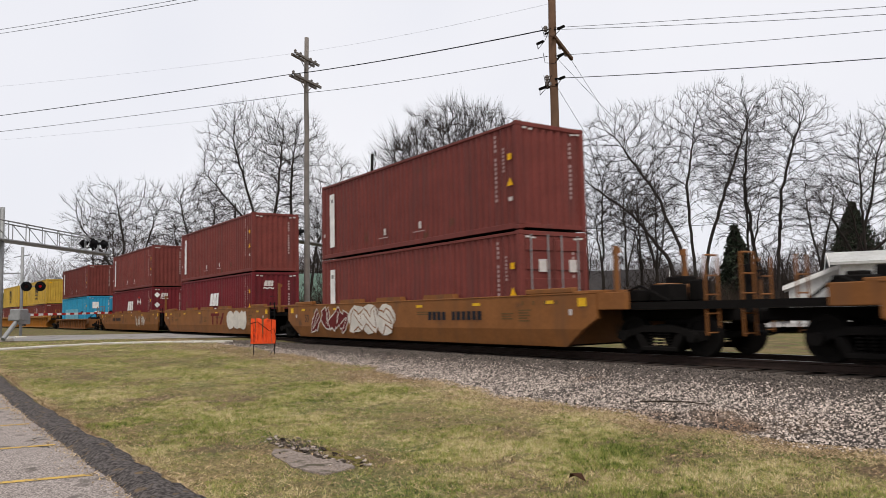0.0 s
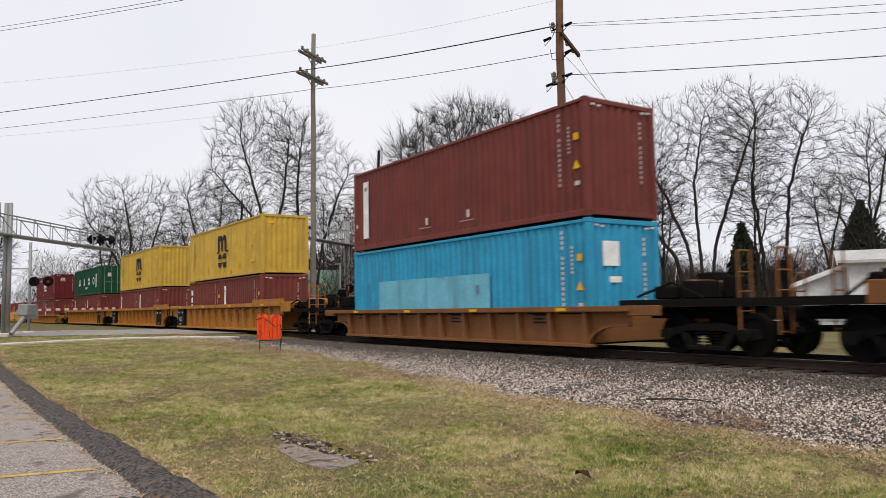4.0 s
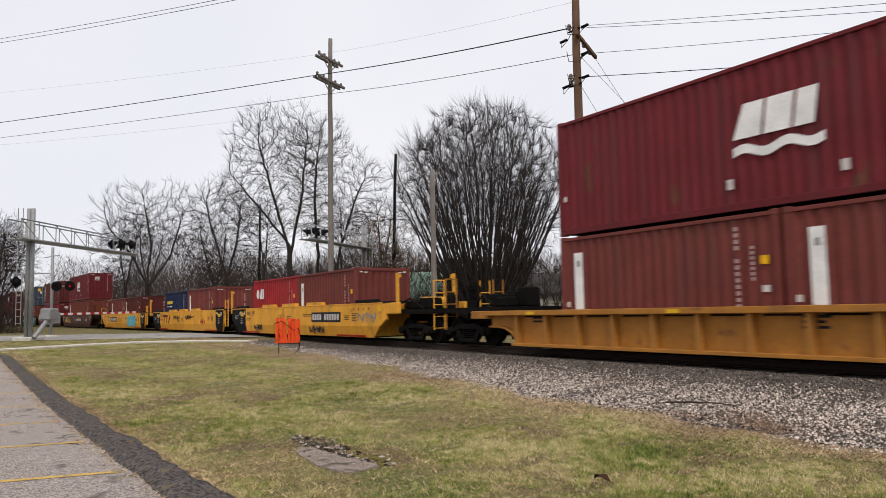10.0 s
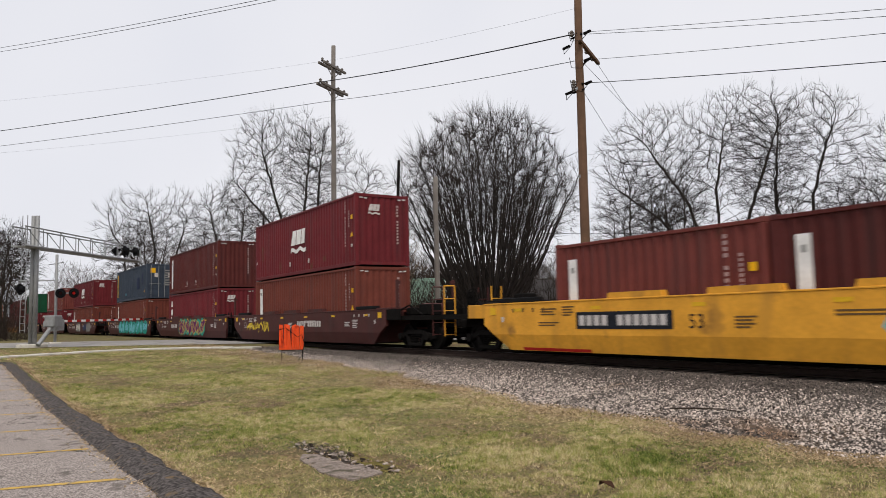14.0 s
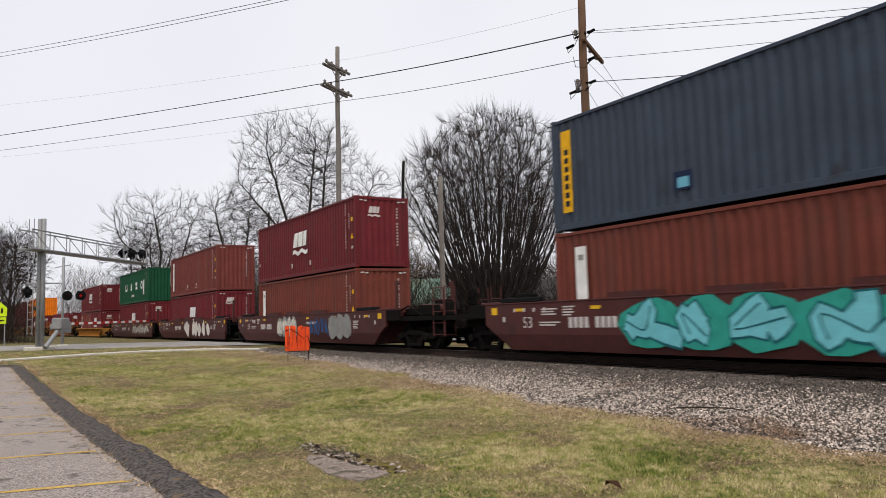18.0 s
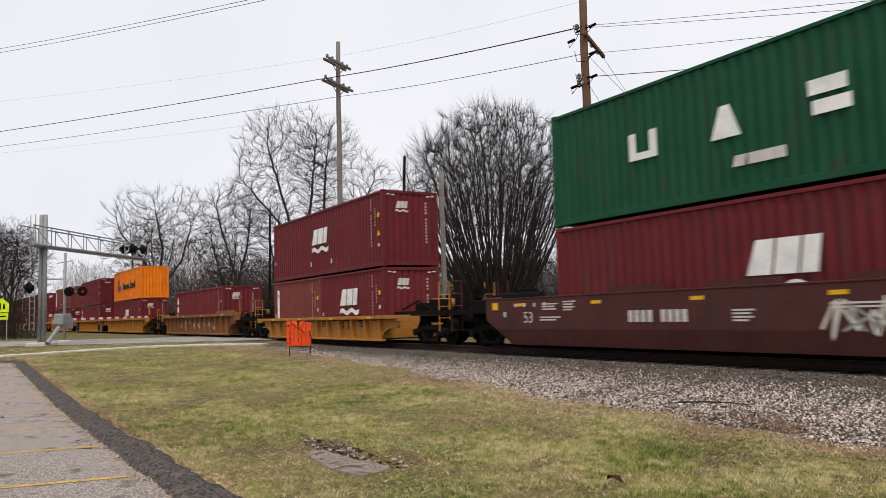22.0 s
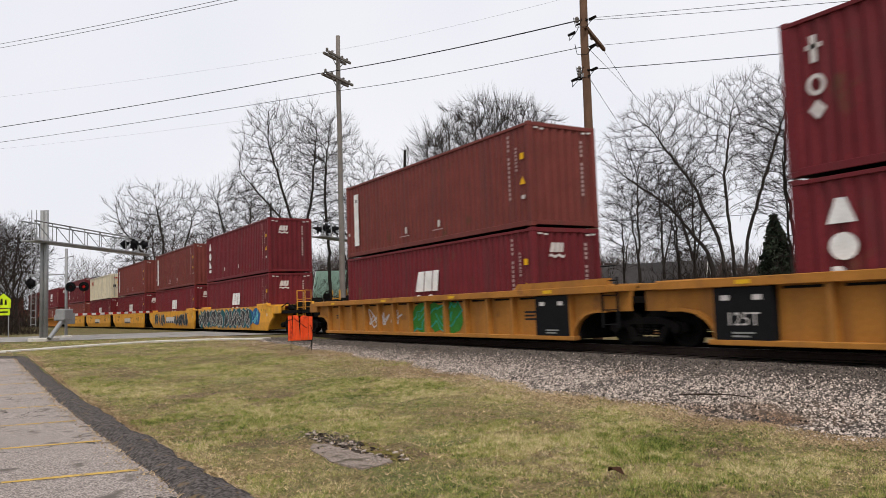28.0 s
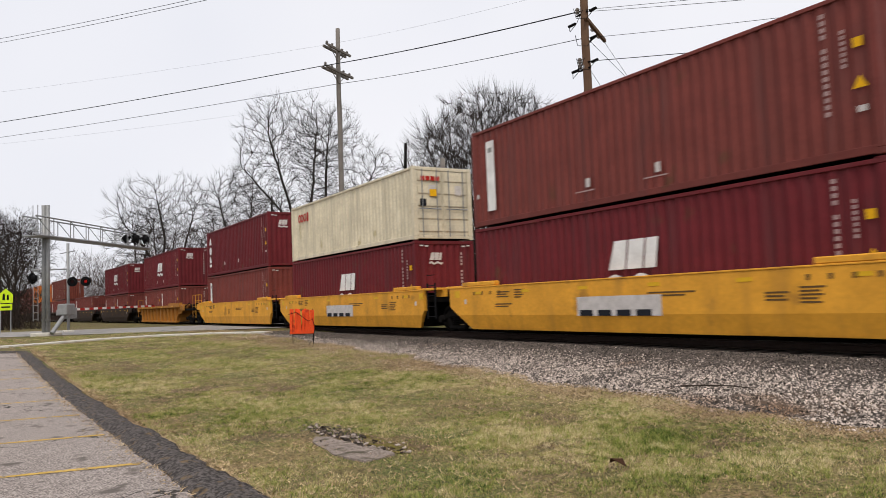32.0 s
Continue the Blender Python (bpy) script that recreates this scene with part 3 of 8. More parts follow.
# ---- the train: shapes shared by containers ----
def corrugated(length, z0, z1, depth=0.045, pitch=0.278):
    """A trapezoid-corrugated wall along x, its outer face at y = 0, facing -y."""
    m = Mesh()
    n = int(length / pitch)
    p = length / n
    xs = []
    for i in range(n):
        a = -length / 2 + i * p
        xs += [(a, 0.0), (a + 0.26 * p, 0.0), (a + 0.5 * p, depth), (a + 0.76 * p, depth)]
    xs.append((length / 2, 0.0))
    for x, y in xs:
        m.v += [(x, y, z0), (x, y, z1)]
    m.f = [(2 * i, 2 * i + 2, 2 * i + 3, 2 * i + 1) for i in range(len(xs) - 1)]
    return m


W2 = 1.219


def casting():
    return Mesh().box(-0.089, 0.089, -0.081, 0.081, 0, 0.118, 0.012)


def container(length, height, mat, label, front="wall", back="wall", group="containers on the train"):
    """A shipping container: walls, posts, rails, castings, roof, doors. Its base is at z = 0, its front at +x."""
    t = thing("shipping_container", label, "container", group=group)
    h = length / 2
    key = (round(length, 2), round(height, 2))
    zt = height
    wall = shared(("side_wall", *key), lambda: corrugated(length - 0.30, 0.16, height - 0.10), mat)
    part("side_wall", wall, mat, t, at=(0, -W2 + 0.022, 0))
    part("side_wall", wall, mat, t, at=pose(0, W2 - 0.022, 0, 0, 0, 180))
    endw = shared(("end_wall", round(height, 2)), lambda: corrugated(2.438 - 0.24, 0.16, height - 0.12, 0.045, 0.25), mat)
    for s, kind in ((1, front), (-1, back)):
        if kind == "wall":
            part("end_wall", endw, mat, t, at=pose(s * (h - 0.03), 0, 0, 0, 0, 90 * s))
        else:
            doors(t, mat, h, height, s)
    post = shared(("corner_post", round(height, 2)), lambda: Mesh().box(-0.08, 0.08, -0.075, 0.075, 0.118, height - 0.118, 0.01), mat)
    cast = shared(("corner_casting",), casting, mat)
    for sx in (-1, 1):
        for sy in (-1, 1):
            part("corner_post", post, mat, t, at=(sx * (h - 0.081), sy * (W2 - 0.076), 0))
            for z in (0, height - 0.118):
                part("corner_casting", cast, mat, t, at=(sx * (h - 0.089), sy * (W2 - 0.081), z))
    top = shared(("top_rail", *key), lambda: Mesh().box(-h + 0.17, h - 0.17, -0.03, 0.03, height - 0.11, height - 0.03, 0.008), mat)
    low = shared(("bottom_rail", *key), lambda: Mesh().box(-h + 0.17, h - 0.17, -0.025, 0.025, 0.022, 0.17, 0.008), mat)
    for sy in (-1, 1):
        part("top_rail", top, mat, t, at=(0, sy * (W2 - 0.03), 0))
        part("bottom_rail", low, mat, t, at=(0, sy * (W2 - 0.035), 0))
    et = shared(("end_rail",), lambda: Mesh().box(-0.03, 0.03, -W2 + 0.16, W2 - 0.16, -0.06, 0.06, 0.008), mat)
    for s in (-1, 1):
        part("end_rail", et, mat, t, at=(s * (h - 0.04), 0, height - 0.07))
        part("end_rail", et, mat, t, at=(s * (h - 0.04), 0, 0.10))
    part("roof", shared(("roof", *key), lambda: roof(length, height), mat), mat, t)
    part("underframe", shared(("underframe", *key), lambda: Mesh().box(-h + 0.1, h - 0.1, -W2 + 0.07, W2 - 0.07, 0.05, 0.16), BLACK), BLACK, t)
    t["half"] = h
    return t


def roof(length, height):
    m = Mesh()
    h, n = length / 2 - 0.05, int(length / 0.209)
    xs = [(-h + 2 * h * i / n, height - 0.035 - (0.02 if i % 2 else 0.0)) for i in range(n + 1)]
    for x, z in xs:
        m.v += [(x, -W2 + 0.05, z), (x, W2 - 0.05, z)]
    m.f = [(2 * i, 2 * i + 2, 2 * i + 3, 2 * i + 1) for i in range(len(xs) - 1)]
    return m


def doors(t, mat, h, height, s):
    """Two door leaves with lock bars, handles and hinges."""
    leaf = shared(("door", round(height, 2)), lambda: door_leaf(height), mat)
    bar = shared(("lock_bar", round(height, 2)), lambda: Mesh().tube([(0, 0, 0.10), (0, 0, height - 0.10)], 0.021, 6), GALV)
    hand = shared(("door_handle",), lambda: Mesh().box(-0.012, 0.012, -0.26, 0.26, -0.02, 0.02, 0.004), GALV)
    for sy in (-1, 1):
        d = part("door", leaf, mat, t, at=pose(s * (h - 0.035), sy * 0.545, 0, 0, 0, 0 if s > 0 else 180))
        for o in (-0.30, 0.30):
            part("lock_bar", bar, GALV, d, at=(0.045, o, 0))
            part("door_handle", hand, GALV, d, at=(0.075, o * 0.6, height * 0.42))
        plate = Mesh().box(0.0, 0.006, -0.25, 0.02, 0, 0.34)
        part("door_plate", plate, OFFWHITE, d, at=(0.03, 0.22, height * 0.62))


def door_leaf(height):
    m = Mesh().box(-0.02, 0.0, -0.53, 0.53, 0.17, height - 0.14)
    for i in range(5):
        z = 0.30 + i * (height - 0.62) / 4.4
        m.box(0.0, 0.028, -0.47, 0.47, z, z + (height - 0.62) / 4.4 * 0.55, 0.006)
    m.box(0.0, 0.03, -0.535, -0.49, 0.17, height - 0.14)
    m.box(0.0, 0.03, 0.49, 0.535, 0.17, height - 0.14)
    return m


# ---- markings ----
APART = ("warning_mark", "small_plate", "hazard_diamond", "repair_patch", "white_marks", "mark_lines", "block_marks", "block_mark", "faint_line", "small_emblem", "small_bar", "dark_bars", "pale_marks", "dark_plate")


def flat(t, name, outlines, mat, y=-W2 - 0.004, label="", x=0.0, z=0.0):
    """Painted shapes on the near side of a container or car."""
    if name in APART and len(outlines) > 1:
        for o in outlines:
            flat(t, name.removesuffix("s"), [o], mat, y, label, x, z)
        return None
    m = Mesh()
    for o in outlines:
        m.sheet([(a + x, b + z) for a, b in o], y)
    ob = part(name, m, mat, t, label)
    if name in ("serial_mark", "panel_mark", "lettering", "emblem"):
        ob["kind"] = "stuff"
    return ob


def on_end(t, name, outlines, mat, x):
    if name in APART and len(outlines) > 1:
        for o in outlines:
            on_end(t, name.removesuffix("s"), [o], mat, x)
        return None
    m = Mesh()
    for o in outlines:
        m.add([(x, a, b) for a, b in o], [tuple(range(len(o)))])
    ob = part(name, m, mat, t)
    if name in ("serial_mark", "emblem"):
        ob["kind"] = "stuff"
    return ob


def rect(x0, x1, z0, z1, lean=0.0):
    return [(x0, z0), (x1, z0), (x1 + lean, z1), (x0 + lean, z1)]


def wave(x0, x1, z, thick, amp, bumps):
    n = 24
    up = [(x0 + (x1 - x0) * i / n, z + thick / 2 + amp * math.sin(math.pi * 2 * bumps * i / n)) for i in range(n + 1)]
    dn = [(x0 + (x1 - x0) * i / n, z - thick / 2 + amp * math.sin(math.pi * 2 * bumps * i / n)) for i in range(n, -1, -1)]
    return up, dn


def wave_quads(x0, x1, z, thick, amp, bumps):
    up, dn = wave(x0, x1, z, thick, amp, bumps)
    dn = dn[::-1]
    return [[dn[i], dn[i + 1], up[i + 1], up[i]] for i in range(len(up) - 1)]


def arc_quads(cx, cz, rx, rz, a0, a1, w, n=14):
    """A thick arc of an ellipse, as a row of four-sided pieces."""
    out = []
    for i in range(n):
        a, b = radians(a0 + (a1 - a0) * i / n), radians(a0 + (a1 - a0) * (i + 1) / n)
        out.append([(cx + (rx - w) * math.cos(a), cz + (rz - w) * math.sin(a)), (cx + rx * math.cos(a), cz + rz * math.sin(a)),
                    (cx + rx * math.cos(b), cz + rz * math.sin(b)), (cx + (rx - w) * math.cos(b), cz + (rz - w) * math.sin(b))])
    return out


def oval(cx, cz, rx, rz, n=18):
    return [(cx + rx * math.cos(2 * math.pi * i / n), cz + rz * math.sin(2 * math.pi * i / n)) for i in range(n)]


def emblem_blocks(x, z, w, h):
    """A wedge and two slanted blocks over a waved band."""
    k, e = w / 3, 0.10 * h
    z0, z1 = z + 0.40 * h, z + h
    o = [[(x - 0.02 * k, z0), (x + 0.96 * k, z0), (x + 0.96 * k + e, z1), (x + 0.42 * k, z1)], rect(x + 1.06 * k, x + 1.96 * k, z0, z1, e), rect(x + 2.06 * k, x + 2.70 * k, z0, z1, e)]
    return o + wave_quads(x - 0.02, x + w, z + 0.17 * h, 0.16 * h, 0.055 * h, 2.0)


def codes(t, height, front=True, triangle=True, col=None):
    """Columns of small bars (numbers that cannot be read), warning marks and plates near the front end."""
    h = t["half"]
    col = col or PINKISH
    x = h - (0.97 if h > 4 else 0.97)
    rows = [rect(x, x + 0.085, height - 0.34 - i * 0.125, height - 0.26 - i * 0.125) for i in range(15) if i != 4]
    rows += [rect(x + 0.35, x + 0.42, height - 0.72 - i * 0.10, height - 0.655 - i * 0.10) for i in range(7)]
    flat(t, "serial_mark", rows, col)
    flat(t, "warning_mark", [rect(h - 0.41, h - 0.24, height - 1.02, height - 0.85)], YEL)
    if triangle and height > 2.7:
        flat(t, "warning_triangle", [[(h - 0.46, height - 1.72), (h - 0.20, height - 1.72), (h - 0.33, height - 1.50)]], YEL)
    flat(t, "data_plate", [rect(h - 0.40, h - 0.24, height - 2.13 if height > 2.7 else 1.05, height - 2.02 if height > 2.7 else 1.18)], OFFWHITE)
    on_end(t, "serial_mark", [rect(0.64, 0.72, height - 0.5 - i * 0.125, height - 0.42 - i * 0.125) for i in range(13) if i != 4], col, h - 0.02)
    on_end(t, "pale_marks", [rect(-1.02, -0.88, height - 0.20, height - 0.15), rect(-0.82, -0.68, height - 0.22, height - 0.17), rect(0.70, 0.84, height - 0.22, height - 0.17), rect(0.9, 1.04, height - 0.20, height - 0.15)], OFFWHITE, h + 0.006)


def strip(t, height):
    """The tall white panel near the rear end, with a dark mark and unreadable lines."""
    h = t["half"]
    x = -h + (0.76 if h > 4 else 0.50)
    w = 0.40 if h > 4 else 0.30
    flat(t, "white_panel", [rect(x, x + w, 0.42, height - 0.42)], WHITE)
    flat(t, "panel_mark", [rect(x + 0.10, x + w - 0.10, height - 0.76, height - 0.62)], SPRAYGREY, y=-W2 - 0.009)
    flat(t, "small_plate", [rect(-h + 0.2, -h + 0.32, 0.85, 0.98)], OFFWHITE)
    if h > 4:
        flat(t, "small_plate", [rect(-1.1, -0.95, 0.5, 0.72), rect(1.15, 1.30, 0.5, 0.72)], OFFWHITE)
        flat(t, "faint_line", [rect(-1.5, -0.8, 0.40, 0.43), rect(0.8, 1.5, 0.40, 0.43)], PINKISH)


def end_emblem(t, height, mat=None):
    h = t["half"]
    o = emblem_blocks(-0.62, height - 0.86, 0.52, 0.44)
    on_end(t, "emblem", [[(a, b) for a, b in q] for q in o], mat or OFFWHITE, h - 0.026)


def deck_box(kind, length, height, lower=False):
    """One container by its kind of paint and marks."""
    big = length > 8
    size = "forty-foot" if big else "twenty-foot"
    if kind == "brown":
        c = container(length, height, BROWN, size + " oxide-brown container with a tall white panel")
        strip(c, height), codes(c, height)
    elif kind == "umber":
        c = container(length, height, UMBER, size + " dark oxide-brown container with a white panel")
        strip(c, height), codes(c, height)
    elif kind == "browndoor":
        c = container(length, height, BROWN, size + " oxide-brown container with doors at its leading end", front="door")
        strip(c, height), codes(c, height)
    elif kind == "red":
        c = container(length, height, RUSTRED, size + " faded rust-red container with a white panel")
        strip(c, height), codes(c, height)
    elif kind == "redmark":
        c = container(length, height, RUSTRED, size + " rust-red container with white block marks at its rear")
        x = -c["half"] + 0.45
        flat(c, "block_marks", [rect(x, x + 0.34, 0.55 + i * 0.42, 0.55 + i * 0.42 + 0.30) for i in range(4)], WHITE)
        codes(c, height)
    elif kind == "maroon":
        c = container(length, height, MAROON, size + " maroon container with a white block emblem over a wave")
        if big:
            flat(c, "emblem", emblem_blocks(-0.45 if lower else -0.90, 0.90 if lower else 0.95, 1.62 if lower else 1.85, 1.12), WHITE)
            flat(c, "small_plate", [rect(-1.1, -0.95, 0.45, 0.65), rect(1.2, 1.35, 0.45, 0.65)], OFFWHITE)
        else:
            flat(c, "emblem", emblem_blocks(-0.95, 0.80, 1.80, 1.10), WHITE)
        flat(c, "small_plate", [rect(-c["half"] + 0.2, -c["half"] + 0.32, 0.85, 0.98)], OFFWHITE)
        codes(c, height), end_emblem(c, height)
    elif kind == "maroonhaz":
        c = container(length, height, MAROON, size + " maroon container with a white emblem and hazard diamonds")
        flat(c, "emblem", emblem_blocks(-0.90, 0.90, 1.85, 1.12), WHITE)
        dia = lambda x, z, r: [(x - r, z), (x, z - r), (x + r, z), (x, z + r)]
        flat(c, "hazard_diamond", [dia(2.25, 1.95, 0.24), dia(2.95, 1.95, 0.24)], WHITE)
        flat(c, "red_mark", [rect(2.4, 2.8, 2.2, 2.32)], REDPAINT)
        codes(c, height), end_emblem(c, height)
        on_end(c, "hazard_diamond", [dia(-0.85, 2.35, 0.2), dia(-0.85, 1.65, 0.2)], WHITE, c["half"] - 0.02)
    elif kind == "maroonvert":
        c = container(length, height, MAROON, size + " maroon container with white blocks stacked at its rear")
        x = -c["half"] + 0.66
        o = [[(x, 2.02), (x + 0.53, 2.02), (x + 0.36, 2.46), (x + 0.18, 2.46)], oval(x + 0.27, 1.62, 0.26, 0.24)]
        o += [[(x + 0.04, 0.86), (x + 0.5, 0.86), (x + 0.5, 0.98), (x + 0.2, 1.28), (x + 0.04, 1.28)], rect(x, x + 0.52, 0.58, 0.76)]
        flat(c, "emblem", o, WHITE)
        flat(c, "small_plate", [rect(-2.0, -1.85, 0.55, 0.75), rect(0.8, 0.95, 0.55, 0.75)], OFFWHITE)
        codes(c, height), end_emblem(c, height)
    elif kind == "maroonplain":
        c = container(length, height, MAROON, size + " maroon container with small pale marks at its rear")
        x = -c["half"] + 0.5
        o = [rect(x + 0.08, x + 0.2, 2.0, 2.5), rect(x, x + 0.3, 2.25, 2.34)] + arc_quads(x + 0.15, 1.6, 0.18, 0.2, 0, 360, 0.08) + [[(x - 0.02, 1.15), (x + 0.15, 0.97), (x + 0.32, 1.15), (x + 0.15, 1.33)]]
        flat(c, "emblem", o, OFFWHITE)
        codes(c, height)
        on_end(c, "emblem", [rect(-0.72 + i * 0.2, -0.58 + i * 0.2, height - 0.55, height - 0.40) for i in range(3)], OFFWHITE, c["half"] - 0.026)
    elif kind == "yellow":
        c = container(length, height, YELLOW_BOX, size + " mustard-yellow container with a large dark emblem")
        x, z = -0.62, 1.50
        o = [rect(x, x + 0.30, z, z + 0.86), rect(x + 0.56, x + 0.86, z, z + 0.62), rect(x + 1.12, x + 1.42, z - 0.02, z + 0.62)]
        o += arc_quads(x + 0.56, z + 0.56, 0.30, 0.30, 0, 180, 0.28, 10) + arc_quads(x + 1.12, z + 0.56, 0.30, 0.30, 0, 180, 0.28, 10)
        o += [rect(x - 0.22, x + 0.22, z - 0.10, z - 0.02, 0.06), rect(x + 1.3, x + 1.78, z - 0.10, z + 0.0, 0.06)]
        for cx in (x + 0.36, x + 1.12):      # two split discs
            o += [[p for p in oval(cx, z - 0.53, 0.36, 0.39, n=24) if p[1] > z - 0.47] , [p for p in oval(cx, z - 0.53, 0.36, 0.39, n=24) if p[1] < z - 0.59]]
        flat(c, "emblem", o, INK)
        xs = -c["half"] + 0.78
        flat(c, "serial_mark", [rect(xs, xs + 0.10, 2.2 - i * 0.15, 2.3 - i * 0.15) for i in range(11)] + [rect(xs + 0.26, xs + 0.36, 2.15 - i * 0.15, 2.25 - i * 0.15) for i in range(8)], SPRAYGREY)
        flat(c, "warning_triangle", [[(4.6, 1.45), (4.86, 1.45), (4.73, 1.66)]], YEL)
        flat(c, "warning_mark", [rect(4.65, 5.2, 0.62, 0.76), rect(5.2, 5.36, 2.0, 2.16)], YEL)
        on_end(c, "warning_mark", [rect(-0.85, -0.55, height - 0.45, height - 0.33)], YEL, c["half"] - 0.02)
    elif kind in ("green", "greenwall"):
        c = container(length, height, GREEN_BOX, size + " dark green container with widely spaced white shapes", front="door" if kind == "green" else "wall")
        z = 0.98 if kind == "green" else 1.20
        dx = 0.0 if kind == "green" else 0.35
        o = [rect(-3.72, -3.50, z, z + 0.62), rect(-3.10, -2.88, z, z + 0.62), rect(-3.50, -3.10, z, z + 0.16)]
        o += [[(-1.45, z), (-0.73, z), (-0.98, z + 0.66), (-1.20, z + 0.66)]]
        o += [rect(0.70, 1.42, z + 0.36, z + 0.64), rect(0.76, 1.48, z, z + 0.26)]
        o += arc_quads(3.20, z + 0.32, 0.42, 0.35, 0, 360, 0.16, 16)
        flat(c, "emblem", o, WHITE, x=dx)
        flat(c, "white_marks", [rect(4.09, 4.57, 0.66 + i * 0.32, 0.66 + i * 0.32 + 0.295) for i in range(4)], WHITE)
        flat(c, "mark_lines", [rect(4.16, 4.50, 0.80 + i * 0.32, 0.83 + i * 0.32) for i in range(4)], REDPAINT, y=-W2 - 0.009)
        flat(c, "small_emblem", [rect(-0.62, -0.34, 0.58, 0.80, 0.06), rect(-0.26, 0.55, 0.58, 0.80)], OFFWHITE)
        hh = c["half"]
        flat(c, "serial_mark", [rect(hh - 0.95, hh - 0.84, height - 0.4 - i * 0.16, height - 0.3 - i * 0.16) for i in range(8)] + [rect(hh - 0.66, hh - 0.56, height - 0.4 - i * 0.16, height - 0.3 - i * 0.16) for i in range(4)], SPRAYGREY)
        on_end(c, "serial_mark", [rect(0.6, 0.74, height - 0.55 - i * 0.2, height - 0.44 - i * 0.2) for i in range(6)], OFFWHITE, hh + 0.02)
    elif kind == "navy":
        c = container(length, height, NAVY_BOX, size + " faded navy container with an orange panel and doors in front", front="door")
        x = -c["half"] + 0.40
        flat(c, "orange_panel", [rect(x, x + 0.36, 0.45, height - 0.35)], YEL)
        flat(c, "panel_mark", [rect(x + 0.1, x + 0.26, 0.6 + i * 0.22, 0.74 + i * 0.22) for i in range(7)], INK, y=-W2 - 0.009)
        flat(c, "repair_patch", [rect(-2.1, -1.6, 0.45, 0.85), rect(2.6, 3.6, 0.9, 1.9), rect(4.4, 4.9, 1.3, 2.2)], BLUE_NAVY)
        flat(c, "pale_patch", [rect(-2.0, -1.7, 0.5, 0.72)], PALE_BLUE, y=-W2 - 0.008)
        flat(c, "warning_triangle", [[(5.2, 0.55), (5.5, 0.55), (5.35, 0.8)]], YEL)
        on_end(c, "yellow_plate", [rect(-0.9, -0.5, height - 0.75, height - 0.35)], YEL, c["half"] + 0.012)
        on_end(c, "serial_mark", [rect(0.25, 0.9, height - 0.6 - i * 0.2, height - 0.5 - i * 0.2) for i in range(7)], SPRAYGREY, c["half"] + 0.012)
    elif kind == "bluesmall":
        c = container(length, height, BLUE_NAVY, size + " deep blue container with a small yellow emblem")
        x = -c["half"] + 0.55
        flat(c, "emblem", [rect(x + i * 0.31, x + i * 0.31 + 0.27, 1.72, 1.93, 0.05) for i in range(5)], SPRAYYEL)
        flat(c, "small_bar", [rect(x + 0.1, x + 0.35, 1.5, 1.56), rect(x + 0.75, x + 1.4, 1.5, 1.56)], WHITE)
        flat(c, "red_mark", [rect(x + 0.4, x + 0.7, 1.49, 1.57)], REDPAINT)
        flat(c, "serial_mark", [rect(2.0, 2.1, height - 0.4 - i * 0.15, height - 0.3 - i * 0.15) for i in range(8)] + [rect(2.35, 2.45, height - 0.4 - i * 0.15, height - 0.3 - i * 0.15) for i in range(8)], SPRAYGREY)
    elif kind == "brightred":
        c = container(length, height, BRIGHTRED, size + " bright red container with a bold white emblem")
        x = -c["half"] + 0.5
        z = 1.61
        o = [[(x + 0.02 + 0.20 + 0.22 * math.cos(k * math.pi / 4 + 0.39), z + 0.25 + 0.25 * math.sin(k * math.pi / 4 + 0.39)) for k in range(8)]]
        o += [[(x + 0.48, z), (x + 0.92, z), (x + 0.92, z + 0.5), (x + 0.68, z + 0.5)], rect(x + 0.98, x + 1.12, z, z + 0.5)]
        flat(c, "emblem", o, WHITE)
        codes(c, height)
    elif kind == "blue":
        c = container(length, height, BLUE_BOX, size + " light blue container with a paler repainted panel")
        flat(c, "repainted_panel", [rect(-4.2, 2.2, 0.5, 1.75)], PALE_BLUE)
        codes(c, height, col=OFFWHITE)
        on_end(c, "white_panel", [rect(-0.75, -0.2, 1.75, 2.35), rect(-0.55, -0.15, 1.35, 1.5)], WHITE, c["half"] - 0.02)
    elif kind == "orange":
        c = container(length, height, ORANGE_BOX, size + " bright orange container with a blue emblem and dark bars")
        x, z = -4.30, 0.98
        flat(c, "emblem", [[(x, z), (x + 0.35, z), (x + 0.6, z + 0.55), (x + 0.25, z + 0.55)], [(x + 0.2, z + 0.6), (x + 0.8, z + 0.6), (x + 1.05, z + 1.1), (x + 0.45, z + 1.1)], rect(x + 0.62, x + 1.4, z, z + 0.5, 0.22)], INKBLUE)
        o = [rect(x + 2.55 + a, x + 2.55 + a + w, z + 0.1, z + 0.1 + h) for a, w, h in ((0.0, 0.5, 0.66), (0.62, 1.2, 0.44), (1.94, 1.0, 0.44), (3.06, 0.28, 0.16), (3.46, 0.4, 0.66), (3.98, 1.1, 0.44), (5.2, 0.4, 0.64))]
        flat(c, "lettering", o, INK)
        flat(c, "warning_mark", [rect(4.3, 4.5, height - 0.6, height - 0.45), rect(4.9, 5.1, height - 0.6, height - 0.45)], YEL)
    elif kind == "cream":
        c = container(length, height, CREAM_BOX, size + " cream-white container with a small red emblem and doors in front", front="door")
        x = -c["half"] + 0.95
